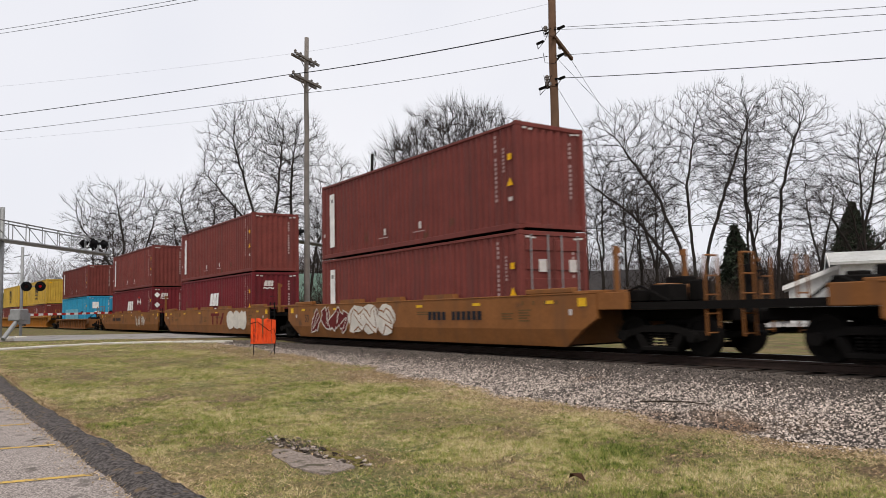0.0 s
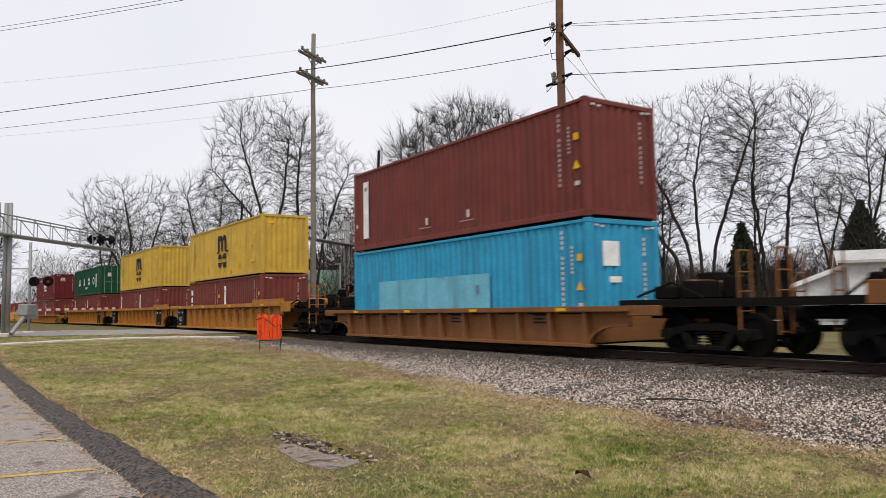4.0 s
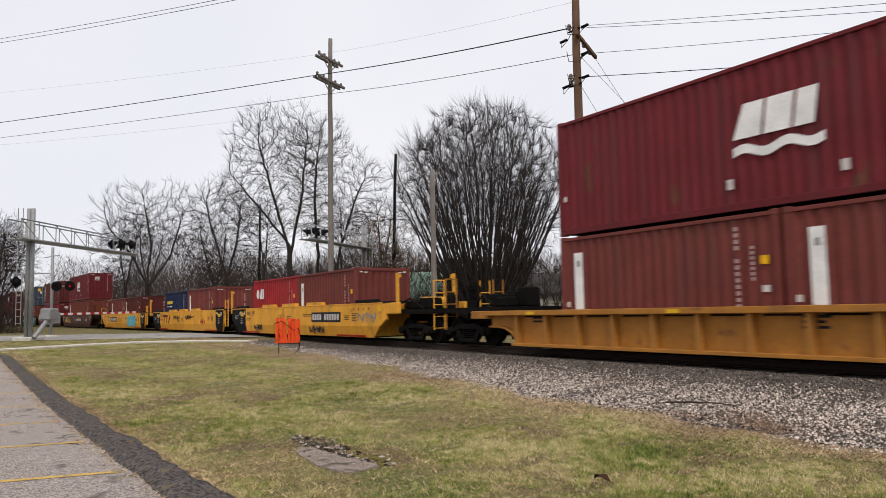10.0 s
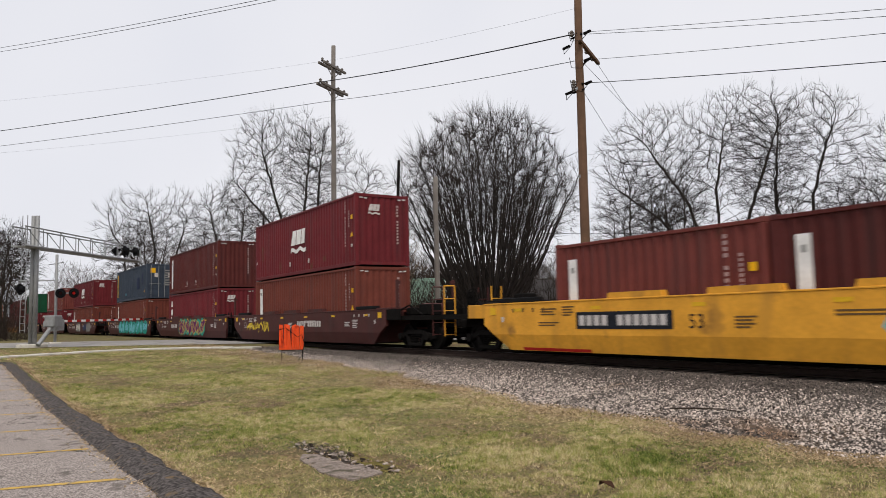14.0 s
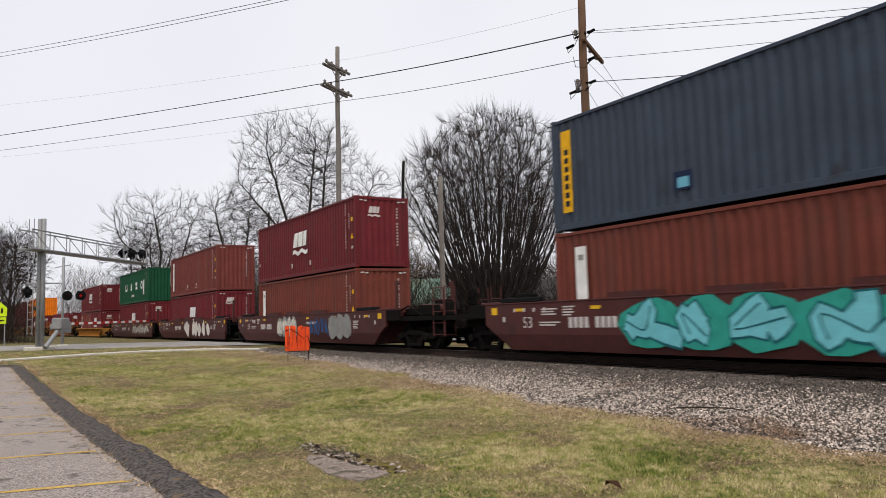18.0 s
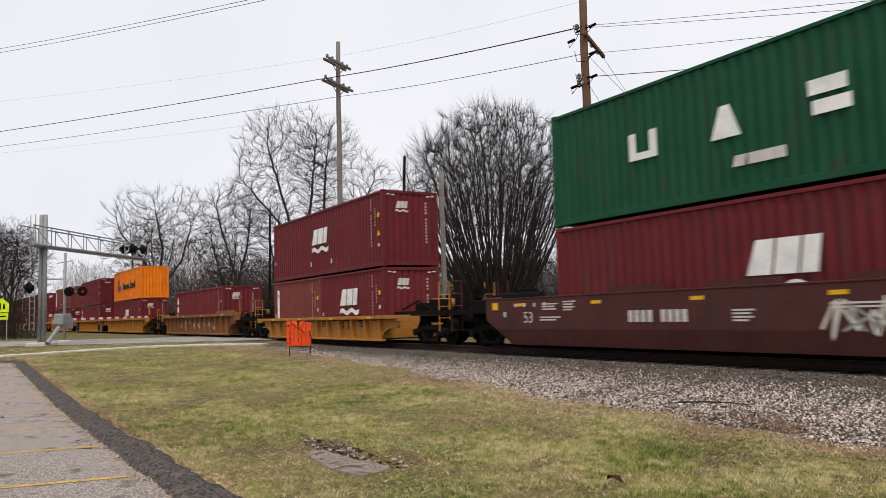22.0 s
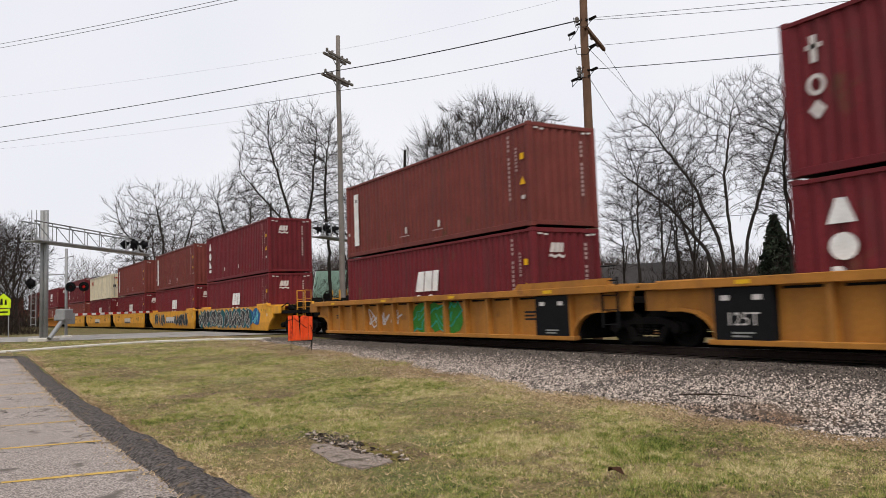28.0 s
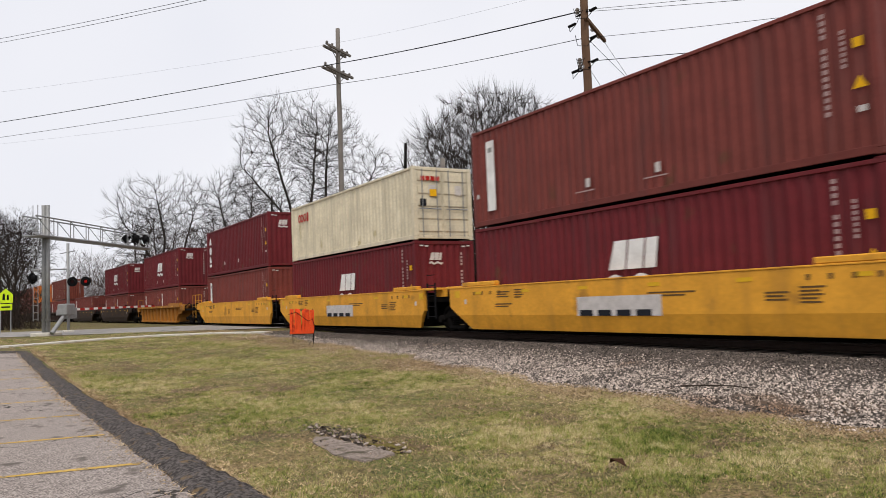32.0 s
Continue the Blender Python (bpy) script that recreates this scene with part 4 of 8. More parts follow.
        o = arc_quads(x + 0.18, 1.95, 0.18, 0.2, 0, 360, 0.09, 12) + arc_quads(x + 0.50, 1.95, 0.18, 0.2, 0, 360, 0.09, 12) + arc_quads(x + 0.86, 1.95, 0.18, 0.2, 0, 360, 0.09, 10) + [rect(x + 1.10, x + 1.30, 1.75, 2.15)]
        flat(c, "emblem", o, REDPAINT)
        on_end(c, "emblem", [rect(-0.9 + i * 0.2, -0.74 + i * 0.2, height - 0.5, height - 0.34) for i in range(4)], REDPAINT, c["half"] + 0.02)
        on_end(c, "yellow_plate", [rect(-0.55, -0.25, height - 1.05, height - 0.80)], YEL, c["half"] + 0.02)
        on_end(c, "dark_plate", [rect(-0.95, -0.7, height - 1.4, height - 1.15)], INK, c["half"] + 0.02)
    else:
        c = container(length, height, GREY_BOX, size + " grey container")
    return c


# ---- well cars ----
def text_data(words, size, mat):
    """Mesh data of a few plain characters, standing in the x-z plane and facing -y."""
    k = ("text", words, size, mat.name)
    if k not in SHARED:
        cu = bpy.data.curves.new("letters", "FONT")
        cu.body, cu.size, cu.align_x, cu.resolution_u = words, size, "CENTER", 3
        ob = new("letters", cu)
        bpy.context.view_layer.update()
        me = bpy.data.meshes.new_from_object(ob.evaluated_get(bpy.context.evaluated_depsgraph_get()))
        bpy.data.objects.remove(ob)
        me.transform(Matrix.Rotation(radians(90), 4, "X"))
        me.materials.clear()
        me.materials.append(mat)
        SHARED[k] = me
    return SHARED[k]


def blob(rnd, cx, cz, rx, rz, n=14):
    return [(cx + rx * rnd.uniform(0.8, 1.1) * math.cos(2 * math.pi * i / n), cz + rz * rnd.uniform(0.82, 1.1) * math.sin(2 * math.pi * i / n)) for i in range(n)]


def strip_mesh(points, w, y, z0, z1):
    """One unbroken band of paint along a rounded line, kept between z0 and z1."""
    pts = [Vector((a, b)) for a, b in points]
    fine = []
    for i in range(len(pts) - 1):
        p0, p1, p2, p3 = pts[max(i - 1, 0)], pts[i], pts[i + 1], pts[min(i + 2, len(pts) - 1)]
        for j in range(4):
            u = j / 4
            fine.append(0.5 * (2 * p1 + (p2 - p0) * u + (2 * p0 - 5 * p1 + 4 * p2 - p3) * u * u + (3 * p1 - p0 - 3 * p2 + p3) * u ** 3))
    fine.append(pts[-1])
    m = Mesh()
    n = len(fine)
    for i, p in enumerate(fine):
        d = fine[min(i + 1, n - 1)] - fine[max(i - 1, 0)]
        d = d.normalized() if d.length > 1e-6 else Vector((1, 0))
        e = p + d * (w * 0.4 if i == n - 1 else (-w * 0.4 if i == 0 else 0))
        ww = w * (0.5 + 0.07 * math.sin(i * 1.7))
        for sgn in (-1, 1):
            m.v.append((e.x - sgn * d.y * ww, y - 0.00003 * i, min(max(e.y + sgn * d.x * ww, z0), z1)))
    m.f = [(2 * i, 2 * i + 2, 2 * i + 3, 2 * i + 1) for i in range(n - 1)]
    return m


def graffiti(car, x0, x1, z0, z1, y, fill, line, seed, glow=None, count=5, solid=True):
    """Sprayed swinging shapes, broad with outlines or quick thin strokes: wild paint, no words."""
    rnd = random.Random(seed)
    step_x = (x1 - x0) / count
    mid, hz = (z0 + z1) / 2, (z1 - z0) / 2
    if glow:
        for i in range(count):
            o = [(a, min(max(b, z0 - 0.02), z1 + 0.03)) for a, b in blob(rnd, x0 + step_x * (i + 0.5), mid, step_x * 0.72, hz * 1.04)]
            part("spray_cloud", Mesh().sheet(o, y - 0.004 - 0.0004 * i), glow, car, "sprayed background cloud")
    for i in range(count):
        up = rnd.random() < 0.5
        swing = [(rnd.uniform(-0.15, 1.15), rnd.uniform(0.0, 0.35) if (k % 2 == 0) == up else rnd.uniform(0.6, 1.0)) for k in range(5 if solid else 7)]
        cx, lean = x0 + step_x * (i + 0.5), rnd.uniform(0.02, 0.2)
        w = (min(0.46, 0.56 * hz, 0.46 * step_x) if solid else 0.055)
        rx, rz = step_x * 0.52 - w * 0.4, hz - (w * 0.55 if solid else 0.03)
        tall = rnd.uniform(0.85, 1.0)
        pts = [(cx + (2 * u - 1) * rx + lean * (2 * v - 1) * rx + rnd.gauss(0, 0.02), mid + (2 * v - 1) * rz * tall + rnd.gauss(0, 0.02)) for u, v in swing]
        if solid:
            part("spray_outline", strip_mesh(pts, w + 0.12, y - 0.008 - 0.0016 * i, z0 - 0.03, z1 + 0.03), line, car, "sprayed outline")
            part("spray_shape", strip_mesh(pts, w + 0.02, y - 0.0095 - 0.0016 * i, z0, z1), fill, car, "sprayed broad shape")
            part("spray_seam", strip_mesh(pts[1:-1], 0.04, y - 0.0105 - 0.0016 * i, z0, z1), line, car, "thin sprayed seam")
        else:
            part("spray_outline", strip_mesh(pts, w, y - 0.008 - 0.0012 * i, z0 - 0.03, z1 + 0.03), line, car, "sprayed line")


def side_smooth(hb, f, r, s=1):
    """A sill whose ends are cut back far over a truck (f, r true) and stand nearly upright beside a ladder (false)."""
    if s < 0:
        f, r = r, f
    e0, e1 = -(hb if r else hb - 0.30), (hb if f else hb - 0.30)
    a, b = (0.45 if r else 0.12), (0.45 if f else 0.12)
    a2, b2 = (1.10 if r else 0.42), (1.10 if f else 0.42)
    m = Mesh()
    m.slab([(e0, 0.80 if r else 0.70), (e0 + a, 0.55), (e1 - b, 0.55), (e1, 0.80 if f else 0.70), (e1, 1.36), (e0, 1.36)], -1.46, -1.34)
    m.add([(e0 + a, -1.46, 0.55), (e1 - b, -1.46, 0.55), (e1 - b2, -1.37, 0.13), (e0 + a2, -1.37, 0.13),
           (e0 + a, -1.34, 0.55), (e1 - b, -1.34, 0.55), (e1 - b2, -1.30, 0.13), (e0 + a2, -1.30, 0.13)],
          [(3, 2, 1, 0), (4, 5, 6, 7), (0, 4, 7, 3), (1, 2, 6, 5), (2, 3, 7, 6)])
    return m


ARCH = [(0.0, 0.80), (0.42, 0.80), (0.72, 0.74), (0.96, 0.60), (1.12, 0.42), (1.22, 0.16)]     # from a sill's end inwards, and up


def side_ribbed(hb, high=1.27):
    return Mesh().slab([(-hb + u, z) for u, z in ARCH] + [(hb - u, z) for u, z in ARCH[::-1]] + [(hb, high), (-hb, high)], -1.30, -1.26)


def arch_lip():
    """The flange round the arch over a truck, from the sill's end at x = 0 inwards along -x."""
    m = Mesh()
    for u, z in ARCH:
        m.v += [(-u - 0.02, -1.40, z - 0.02), (-u - 0.02, -1.26, z - 0.02), (-u - 0.07 * min(1, u), -1.40, z + 0.05), (-u - 0.07 * min(1, u), -1.26, z + 0.05)]
    for i in range(len(ARCH) - 1):
        k = 4 * i
        m.f += [(k, k + 4, k + 6, k + 2), (k + 2, k + 6, k + 7, k + 3), (k + 1, k + 3, k + 7, k + 5), (k, k + 1, k + 5, k + 4)]
    return m


def flipped(mesh):
    """The mirror image of a mesh across x = 0."""
    mesh.v = [(-x, y, z) for x, y, z in mesh.v]
    mesh.f = [f[::-1] for f in mesh.f]
    return mesh


def chord(hb, y0, y1, z0, z1):
    return Mesh().box(-hb, hb, y0, y1, z0, z1, 0.012)


def side_frame():
    """A truck's cast side frame, a bow over two axles with windows."""
    m = Mesh()
    m.slab([(-1.16, 0.36), (-1.12, 0.52), (-0.72, 0.56), (-0.40, 0.64), (0.40, 0.64), (0.72, 0.56), (1.12, 0.52), (1.16, 0.36), (0.98, 0.30), (0.66, 0.44), (0.42, 0.50), (-0.42, 0.50), (-0.66, 0.44), (-0.98, 0.30)], -0.07, 0.07)
    m.slab([(-0.66, 0.46), (-0.46, 0.46), (-0.28, 0.16), (-0.46, 0.14)], -0.06, 0.06)
    m.slab([(0.66, 0.46), (0.46, 0.46), (0.28, 0.16), (0.46, 0.14)], -0.06, 0.06)
    m.box(-0.46, 0.46, -0.09, 0.09, 0.10, 0.20, 0.02)
    for x in (-0.22, 0.0, 0.22):
        for z in (0.21, 0.27, 0.33, 0.39, 0.45):
            m.disc((x, 0, z), "z", 0.075, 0.03, 8)
    for x in (-0.9, 0.9):
        m.disc((x, -0.09, 0.42), "y", 0.12, 0.14, 10)
    return m


def wheelset():
    m = Mesh()
    for y in (-0.75, 0.75):
        m.disc((0, y, 0), "y", 0.42, 0.13, 24, hole=0.33)
        m.disc((0, y, 0), "y", 0.335, 0.045, 24)
        m.disc((0, y, 0), "y", 0.12, 0.18, 12)
        m.disc((0, y * 0.93, 0), "y", 0.45, 0.03, 24, hole=0.36)
        for i in range(5):
            a = 2 * math.pi * i / 5
            m.disc((0.22 * math.sin(a), y * 1.035, 0.22 * math.cos(a)), "y", 0.035, 0.02, 6)
    m.tube([(0, -1.05, 0), (0, 1.05, 0)], 0.075, 8)
    return m


WHEELS = {-1: [], 1: []}


def truck(car, x):
    """A four-wheel truck under a car's end."""
    t = part("truck", shared(("truck",), lambda: Mesh().box(-0.22, 0.22, -0.95, 0.95, 0.42, 0.66, 0.03).box(-0.5, 0.5, -0.3, 0.3, 0.62, 0.80, 0.04), GRIME), GRIME, car, "grimy four-wheel truck", at=(x, 0, 0))
    fr = shared(("side_frame",), side_frame, GRIME)
    for y in (-1.02, 1.02):
        part("side_frame", fr, GRIME, t, at=pose(0, y, 0, 0, 0, 0 if y < 0 else 180))
    w = shared(("wheelset",), wheelset, GRIME)
    for s in (-1, 1):
        WHEELS[s].append(part("wheelset", w, GRIME, t, at=(0.9 * s, 0, 0.42)))
    return t


def car_end(car, s, hb, joint, mat, coupled, posts, panel=None, low=False):
    """The platform over a truck, its sill, ladder, posts and coupler. s: 1 front, -1 rear; joint: metres from the centre to the joint."""
    dark = GRIME
    inner = mat if coupled else GRIME
    ext = joint - 0.35 if coupled else joint - 0.05
    m = Mesh()
    a, b = sorted((s * (hb - 0.35), s * ext))
    w0, w1 = 1.30, (1.15 if coupled else 0.60)
    n0, n1 = (w1, w0) if s < 0 else (w0, w1)
    m.add([(a, -n0, 0.98), (b, -n1, 0.98), (b, n1, 0.98), (a, n0, 0.98), (a, -n0, 1.14), (b, -n1, 1.14), (b, n1, 1.14), (a, n0, 1.14)],
          [(3, 2, 1, 0), (4, 5, 6, 7), (0, 1, 5, 4), (1, 2, 6, 5), (2, 3, 7, 6), (3, 0, 4, 7)])
    part("end_platform", m, GRIME, car)
    part("centre_sill", Mesh().box(a, b, -0.28, 0.28, 0.72, 0.97, 0.02), dark, car, "grimy centre sill")
    # bulkhead that closes the well
    xb = s * (hb - 1.15)
    part("bulkhead", Mesh().box(min(xb, xb + s * 0.08), max(xb, xb + s * 0.08), -1.255, 1.255, 0.18, 1.0 if low else 1.30, 0.01), inner, car)
    if not low:
        hood = Mesh()
        hood.box(min(s * (hb - 1.1), s * (hb + 0.25)), max(s * (hb - 1.1), s * (hb + 0.25)), -1.44, 1.44, 1.36, 1.44, 0.015)
        part("end_hood", hood, BLACK if panel else mat, car)
        for y in (-1.0, 1.0):
            part("gusset", Mesh().box(min(s * (hb - 0.3), s * (hb + 0.45)), max(s * (hb - 0.3), s * (hb + 0.45)), y - 0.03, y + 0.03, 1.14, 1.37, 0.005), mat, car)
    if coupled:
        x0, x1 = sorted((s * hb, s * (hb + 0.85)))
        for y in (-1, 1):
            ya, yb = sorted((y * 1.44, y * 1.30))
            part("end_sill", Mesh().box(x0, x1, ya, yb, 0.80 if low else 0.99, 1.02 if low else 1.38, 0.015), mat if mat is not CAR_BROWN else GRIME, car)
        for k, (dx, yy, zz, w) in enumerate(((0.35, -0.5, 1.15, 0.22), (1.0, -0.2, 1.15, 0.30), (1.3, 0.5, 1.15, 0.18), (0.7, 0.6, 1.15, 0.25))):
            part("brake_gear", Mesh().box(s * (hb + dx) - w, s * (hb + dx) + w, yy - w, yy + w, zz, zz + 0.28 + 0.1 * k, 0.03), GRIME, car, "grimy brake gear")
        part("brake_pipe", Mesh().tube([(s * (hb + 0.1), -1.2, 1.2), (s * (hb + 0.9), -1.0, 1.5), (s * (hb + 1.5), -0.8, 1.15)], 0.03, 6), GRIME, car)
        c = Mesh().box(min(s * ext, s * (joint + 0.02)), max(s * ext, s * (joint + 0.02)), -0.10, 0.10, 0.72, 0.92, 0.02)
        c.box(min(s * (joint - 0.16), s * (joint + 0.06)), max(s * (joint - 0.16), s * (joint + 0.06)), -0.17, 0.17, 0.66, 0.98, 0.04)
        part("coupler", c, dark, car, "rusty knuckle coupler")
        part("air_hose", Mesh().tube([(s * ext, 0.35, 0.85), (s * (ext + 0.1), 0.38, 0.5), (s * (joint - 0.02), 0.3, 0.42)], 0.025, 6), BLACK, car)
        e = s * (ext - 0.06)
        for y in (-1.12, -0.72, 0.72, 1.12):
            part("grab_post", Mesh().tube([(e, y, 0.45), (e, y, 2.05)], 0.022, 6), mat, car)
        for k in range(4):
            for y in (-0.92, 0.92):
                part("ladder_rung", Mesh().tube([(e, y - 0.2, 0.5 + 0.38 * k), (e, y + 0.2, 0.5 + 0.38 * k)], 0.016, 5), mat, car)
        part("cross_rail", Mesh().tube([(e, -1.12, 2.05), (e, -0.72, 2.05)], 0.022, 6), mat, car)
        if s > 0:
            part("brake_wheel", Mesh().disc((e + 0.05, 0.45, 1.75), "x", 0.26, 0.03, 18, hole=0.22).box(e + 0.03, e + 0.07, 0.20, 0.70, 1.735, 1.765).box(e + 0.03, e + 0.07, 0.435, 0.465, 1.5, 2.0).box(e - 0.1, e + 0.02, 0.3, 0.6, 1.1, 1.9, 0.02), dark, car, "round hand-brake wheel")
            part("reservoir", Mesh().tube([(s * (hb + 0.9), -0.45, 1.36), (s * (hb + 0.9), 0.75, 1.36)], [0.2, 0.2], 12), mat, car, "round air reservoir")
    if posts:
        for y in (-1.18, 1.18):
            x = s * (hb + 0.38)
            part("end_post", Mesh().box(x - 0.045, x + 0.045, y - 0.055, y + 0.055, 1.14, 2.42, 0.012).box(x - 0.04, x + 0.04, y - 0.13 if y > 0 else y, y if y > 0 else y + 0.13, 2.26, 2.38), mat, car)
    if not coupled and s > 0:
        for x in (hb - 0.14, hb + 0.36):
            part("ladder_rail", Mesh().box(x - 0.025, x + 0.025, -1.42, -1.37, 0.42, 1.95 if panel else 1.6, 0.008), mat if panel else BLACK, car)
        for k in range(5):
            part("ladder_rung", Mesh().tube([(hb - 0.14, -1.40, 0.50 + 0.34 * k), (hb + 0.36, -1.40, 0.50 + 0.34 * k)], 0.014, 5), mat if panel else BLACK, car)
    if not coupled and s < 0:
        j = -joint + 0.5
        part("articulation", Mesh().slab([(j - 0.75, 0.66), (j + 0.55, 0.66), (j + 0.35, 1.05), (j + 0.05, 1.34), (j - 0.25, 1.02)], -0.85, 0.85), GRIME, car, "grimy articulation casting")
        part("brake_pipe", Mesh().tube([(j - 0.5, -0.95, 0.9), (j - 0.1, -1.0, 1.2), (j + 0.4, -0.95, 0.95)], 0.03, 6), GRIME, car)


def stencil(mesh, mat, car):
    ob = part("stencil", mesh, mat, car)
    ob["kind"] = "stuff"


def well_car(style, hb, mat, label, front, rear, trucks, panel=None, posts=(), ribs=None, number="53", category="railcar", low=False):
    """front, rear: (metres to the joint, coupled?). trucks: places along x. Local z = 0 is the top of rail."""
    car = thing("well_car", label, category, group="well cars of the train")
    if style == "smooth":
        fc, rc = front[1], True
        cap = shared(("top_flange", hb), lambda: Mesh().box(-hb, hb - 0.30, -1.475, -1.29, 1.362, 1.40, 0.008), mat)
        for turn in (0, 180):
            sd = 1 if turn == 0 else -1
            part("side_sill", shared(("side_sill", hb, fc, rc, sd), lambda: side_smooth(hb, fc, rc, sd), mat), mat, car, at=pose(0, 0, 0, 0, 0, turn))
            part("top_flange", cap, mat, car, at=pose(0, 0, 0, 0, 0, turn))
        if panel:
            for s in (-1, 1):
                if (front if s > 0 else rear)[1]:
                    continue
                cutback = fc if s > 0 else rc
                end, deep = (hb + 0.012, 2.35) if s < 0 else ((hb + 0.012, 1.75) if fc else (hb - 0.288, 1.52))
                x0, x1 = sorted((s * (end - deep), s * end))
                cut, zc = (0.45, 0.79) if cutback else (0.11, 0.69)
                o = [(x0, 0.55), (x1 - cut, 0.55), (x1, zc), (x1, 1.362), (x0, 1.362)] if s > 0 else [(x0 + cut, 0.55), (x1, 0.55), (x1, 1.362), (x0, 1.362), (x0, zc)]
                part("end_panel", Mesh().sheet(o, -1.465), panel, car, "black end panel")
                e2 = 1.09 if cutback else 0.41
                xa, xb, xc = s * (end - deep), s * (end - cut), s * (end - e2)
                q = [(xa, -1.465, 0.55), (xb, -1.465, 0.55), (xc, -1.375, 0.122), (xa, -1.375, 0.122)]
                part("end_panel", Mesh().add(q, [(0, 1, 2, 3) if s > 0 else (3, 2, 1, 0)]), panel, car, "black end panel")
                mid = end - (1.78 if s < 0 else 0.78)
                if s < 0:
                    part("load_mark", text_data("125T", 0.32, OFFWHITE), OFFWHITE, car, "white painted load figure", at=(-hb + 0.80, -1.470, 0.83))
                part("reflector", Mesh().box(s * mid - 0.21, s * mid + 0.21, -1.474, -1.467, 0.98, 1.16), REFLECT, car, "yellow square")
                for dx in (-0.36, 0.36):
                    part("pale_mark", Mesh().sheet([(s * mid + dx - 0.08, 1.06), (s * mid + dx + 0.05, 1.06), (s * mid + dx + 0.09, 1.24), (s * mid + dx - 0.08, 1.24)], -1.470), OFFWHITE, car)
                stencil(Mesh().add(*bars(s * mid - 0.1, -1.47, 0.84, 0.34, 3)), SPRAYGREY, car)
                stencil(Mesh().add(*bars(s * mid - 0.1, -1.47, 0.60, 0.34, 1)), SPRAYGREY, car)
        for s in (-1, 1):
            x0, x1 = sorted((s * (hb - 2.45), s * (hb - 0.75)))
            part("end_cover", Mesh().box(x0, x1, -1.47, -1.28, 1.402, 1.53, 0.02), BLACK if panel or mat is CAR_BROWN else mat, car, "raised cover over the end")
            if not panel or (front if s > 0 else rear)[1]:
                xr = s * (hb - 0.45)
                part("reflector", Mesh().box(xr - 0.13, xr + 0.13, -1.472, -1.464, 1.08, 1.28), REFLECT, car, "orange-yellow square")
                part("pale_plate", Mesh().box(xr - 0.02 - s * 0.42, xr + 0.08 - s * 0.42, -1.470, -1.464, 0.88, 1.02), OFFWHITE, car)
                for k in range(4):
                    part("pale_mark", Mesh().sheet([(xr - s * (0.9 + 0.42 * k), 1.14), (xr - s * (0.9 + 0.42 * k) + 0.07, 1.14), (xr - s * (0.9 + 0.42 * k) + 0.09, 1.24), (xr - s * (0.9 + 0.42 * k), 1.24)], -1.468), OFFWHITE if mat is CAR_BROWN else STENCIL, car)
        # yellow reflectors and unreadable stencils along the sill
        for i in range(6):
            x = -hb + 1.6 + i * (2 * hb - 3.2) / 5
            part("reflector", shared(("reflector",), lambda: Mesh().box(-0.17, 0.17, -0.006, 0, -0.04, 0.04), REFLECT), REFLECT, car, at=(x, -1.462, 1.20))
        for x, z, w, k in ((-hb + 2.85, 1.18, 0.62, 3), (-hb + 2.85, 0.84, 0.8, 2), (-hb + 3.6, 1.22, 0.45, 4), (-0.4, 0.92, 0.5, 4), (hb * 0.22, 1.0, 1.3, 2), (hb - 3.2, 0.92, 0.5, 3), (hb - 2.5, 1.0, 0.5, 5)):
            stencil(Mesh().add(*bars(x, -1.466, z, w, k, 0.035)), OFFWHITE if mat is CAR_BROWN else STENCIL, car)
    else:
        squat = Matrix.Diagonal((1, 1, 0.72 if low else 1.0, 1))
        side = shared(("side_sill", hb, "r"), lambda: side_ribbed(hb), mat)
        ch = shared(("top_chord", hb), lambda: chord(hb + 0.1, -1.53, -1.27, 1.24, 1.42), mat)
        lo = shared(("bottom_chord", hb), lambda: chord(hb - 1.1, -1.49, -1.27, 0.11, 0.22), mat)
        n = ribs or int(round((2 * hb - 2.6) / 1.22))
        rib = shared(("rib",), lambda: Mesh().slab([(-0.075, 0.20), (0.075, 0.20), (0.05, 1.24), (-0.05, 1.24)], -1.475, -1.30), mat)
        for turn in (0, 180):
            part("side_sill", side, mat, car, at=pose(0, 0, 0, 0, 0, turn) @ squat)
            part("top_chord", ch, mat, car, at=pose(0, 0, 0, 0, 0, turn) @ squat)
            part("bottom_chord", lo, mat, car, at=pose(0, 0, 0, 0, 0, turn) @ squat)
            for i in range(n + 1):
                part("rib", rib, mat, car, at=pose(0, 0, 0, 0, 0, turn) @ squat @ Matrix.Translation((-hb + 1.3 + i * (2 * hb - 2.6) / n, 0, 0)))
        gap = shared(("slot",), lambda: Mesh().box(-0.40, 0.40, -1.308, -1.301, 1.165, 1.215), BLACK)
        for i in range(n):
            part("slot", gap, BLACK, car, "dark slot under the top chord", at=squat @ Matrix.Translation((-hb + 1.3 + (i + 0.5) * (2 * hb - 2.6) / n, 0, 0)))
        for s in (-1, 1):
            if panel and not (front if s > 0 else rear)[1]:
                part("end_panel", Mesh().box(s * (hb - 1.92) - 0.66, s * (hb - 1.92) + 0.66, -1.482, -1.303, 0.20, 1.235, 0.01), panel, car, "black end panel")
                for dx in (-0.4, 0.32):
                    part("pale_mark", Mesh().sheet(rect(s * (hb - 1.92) + dx - 0.08, s * (hb - 1.92) + dx + 0.12, 0.98, 1.08), -1.486), OFFWHITE, car)
                stencil(Mesh().add(*bars(s * (hb - 1.92), -1.486, 0.34, 0.5, 2, 0.035)), SPRAYGREY, car)
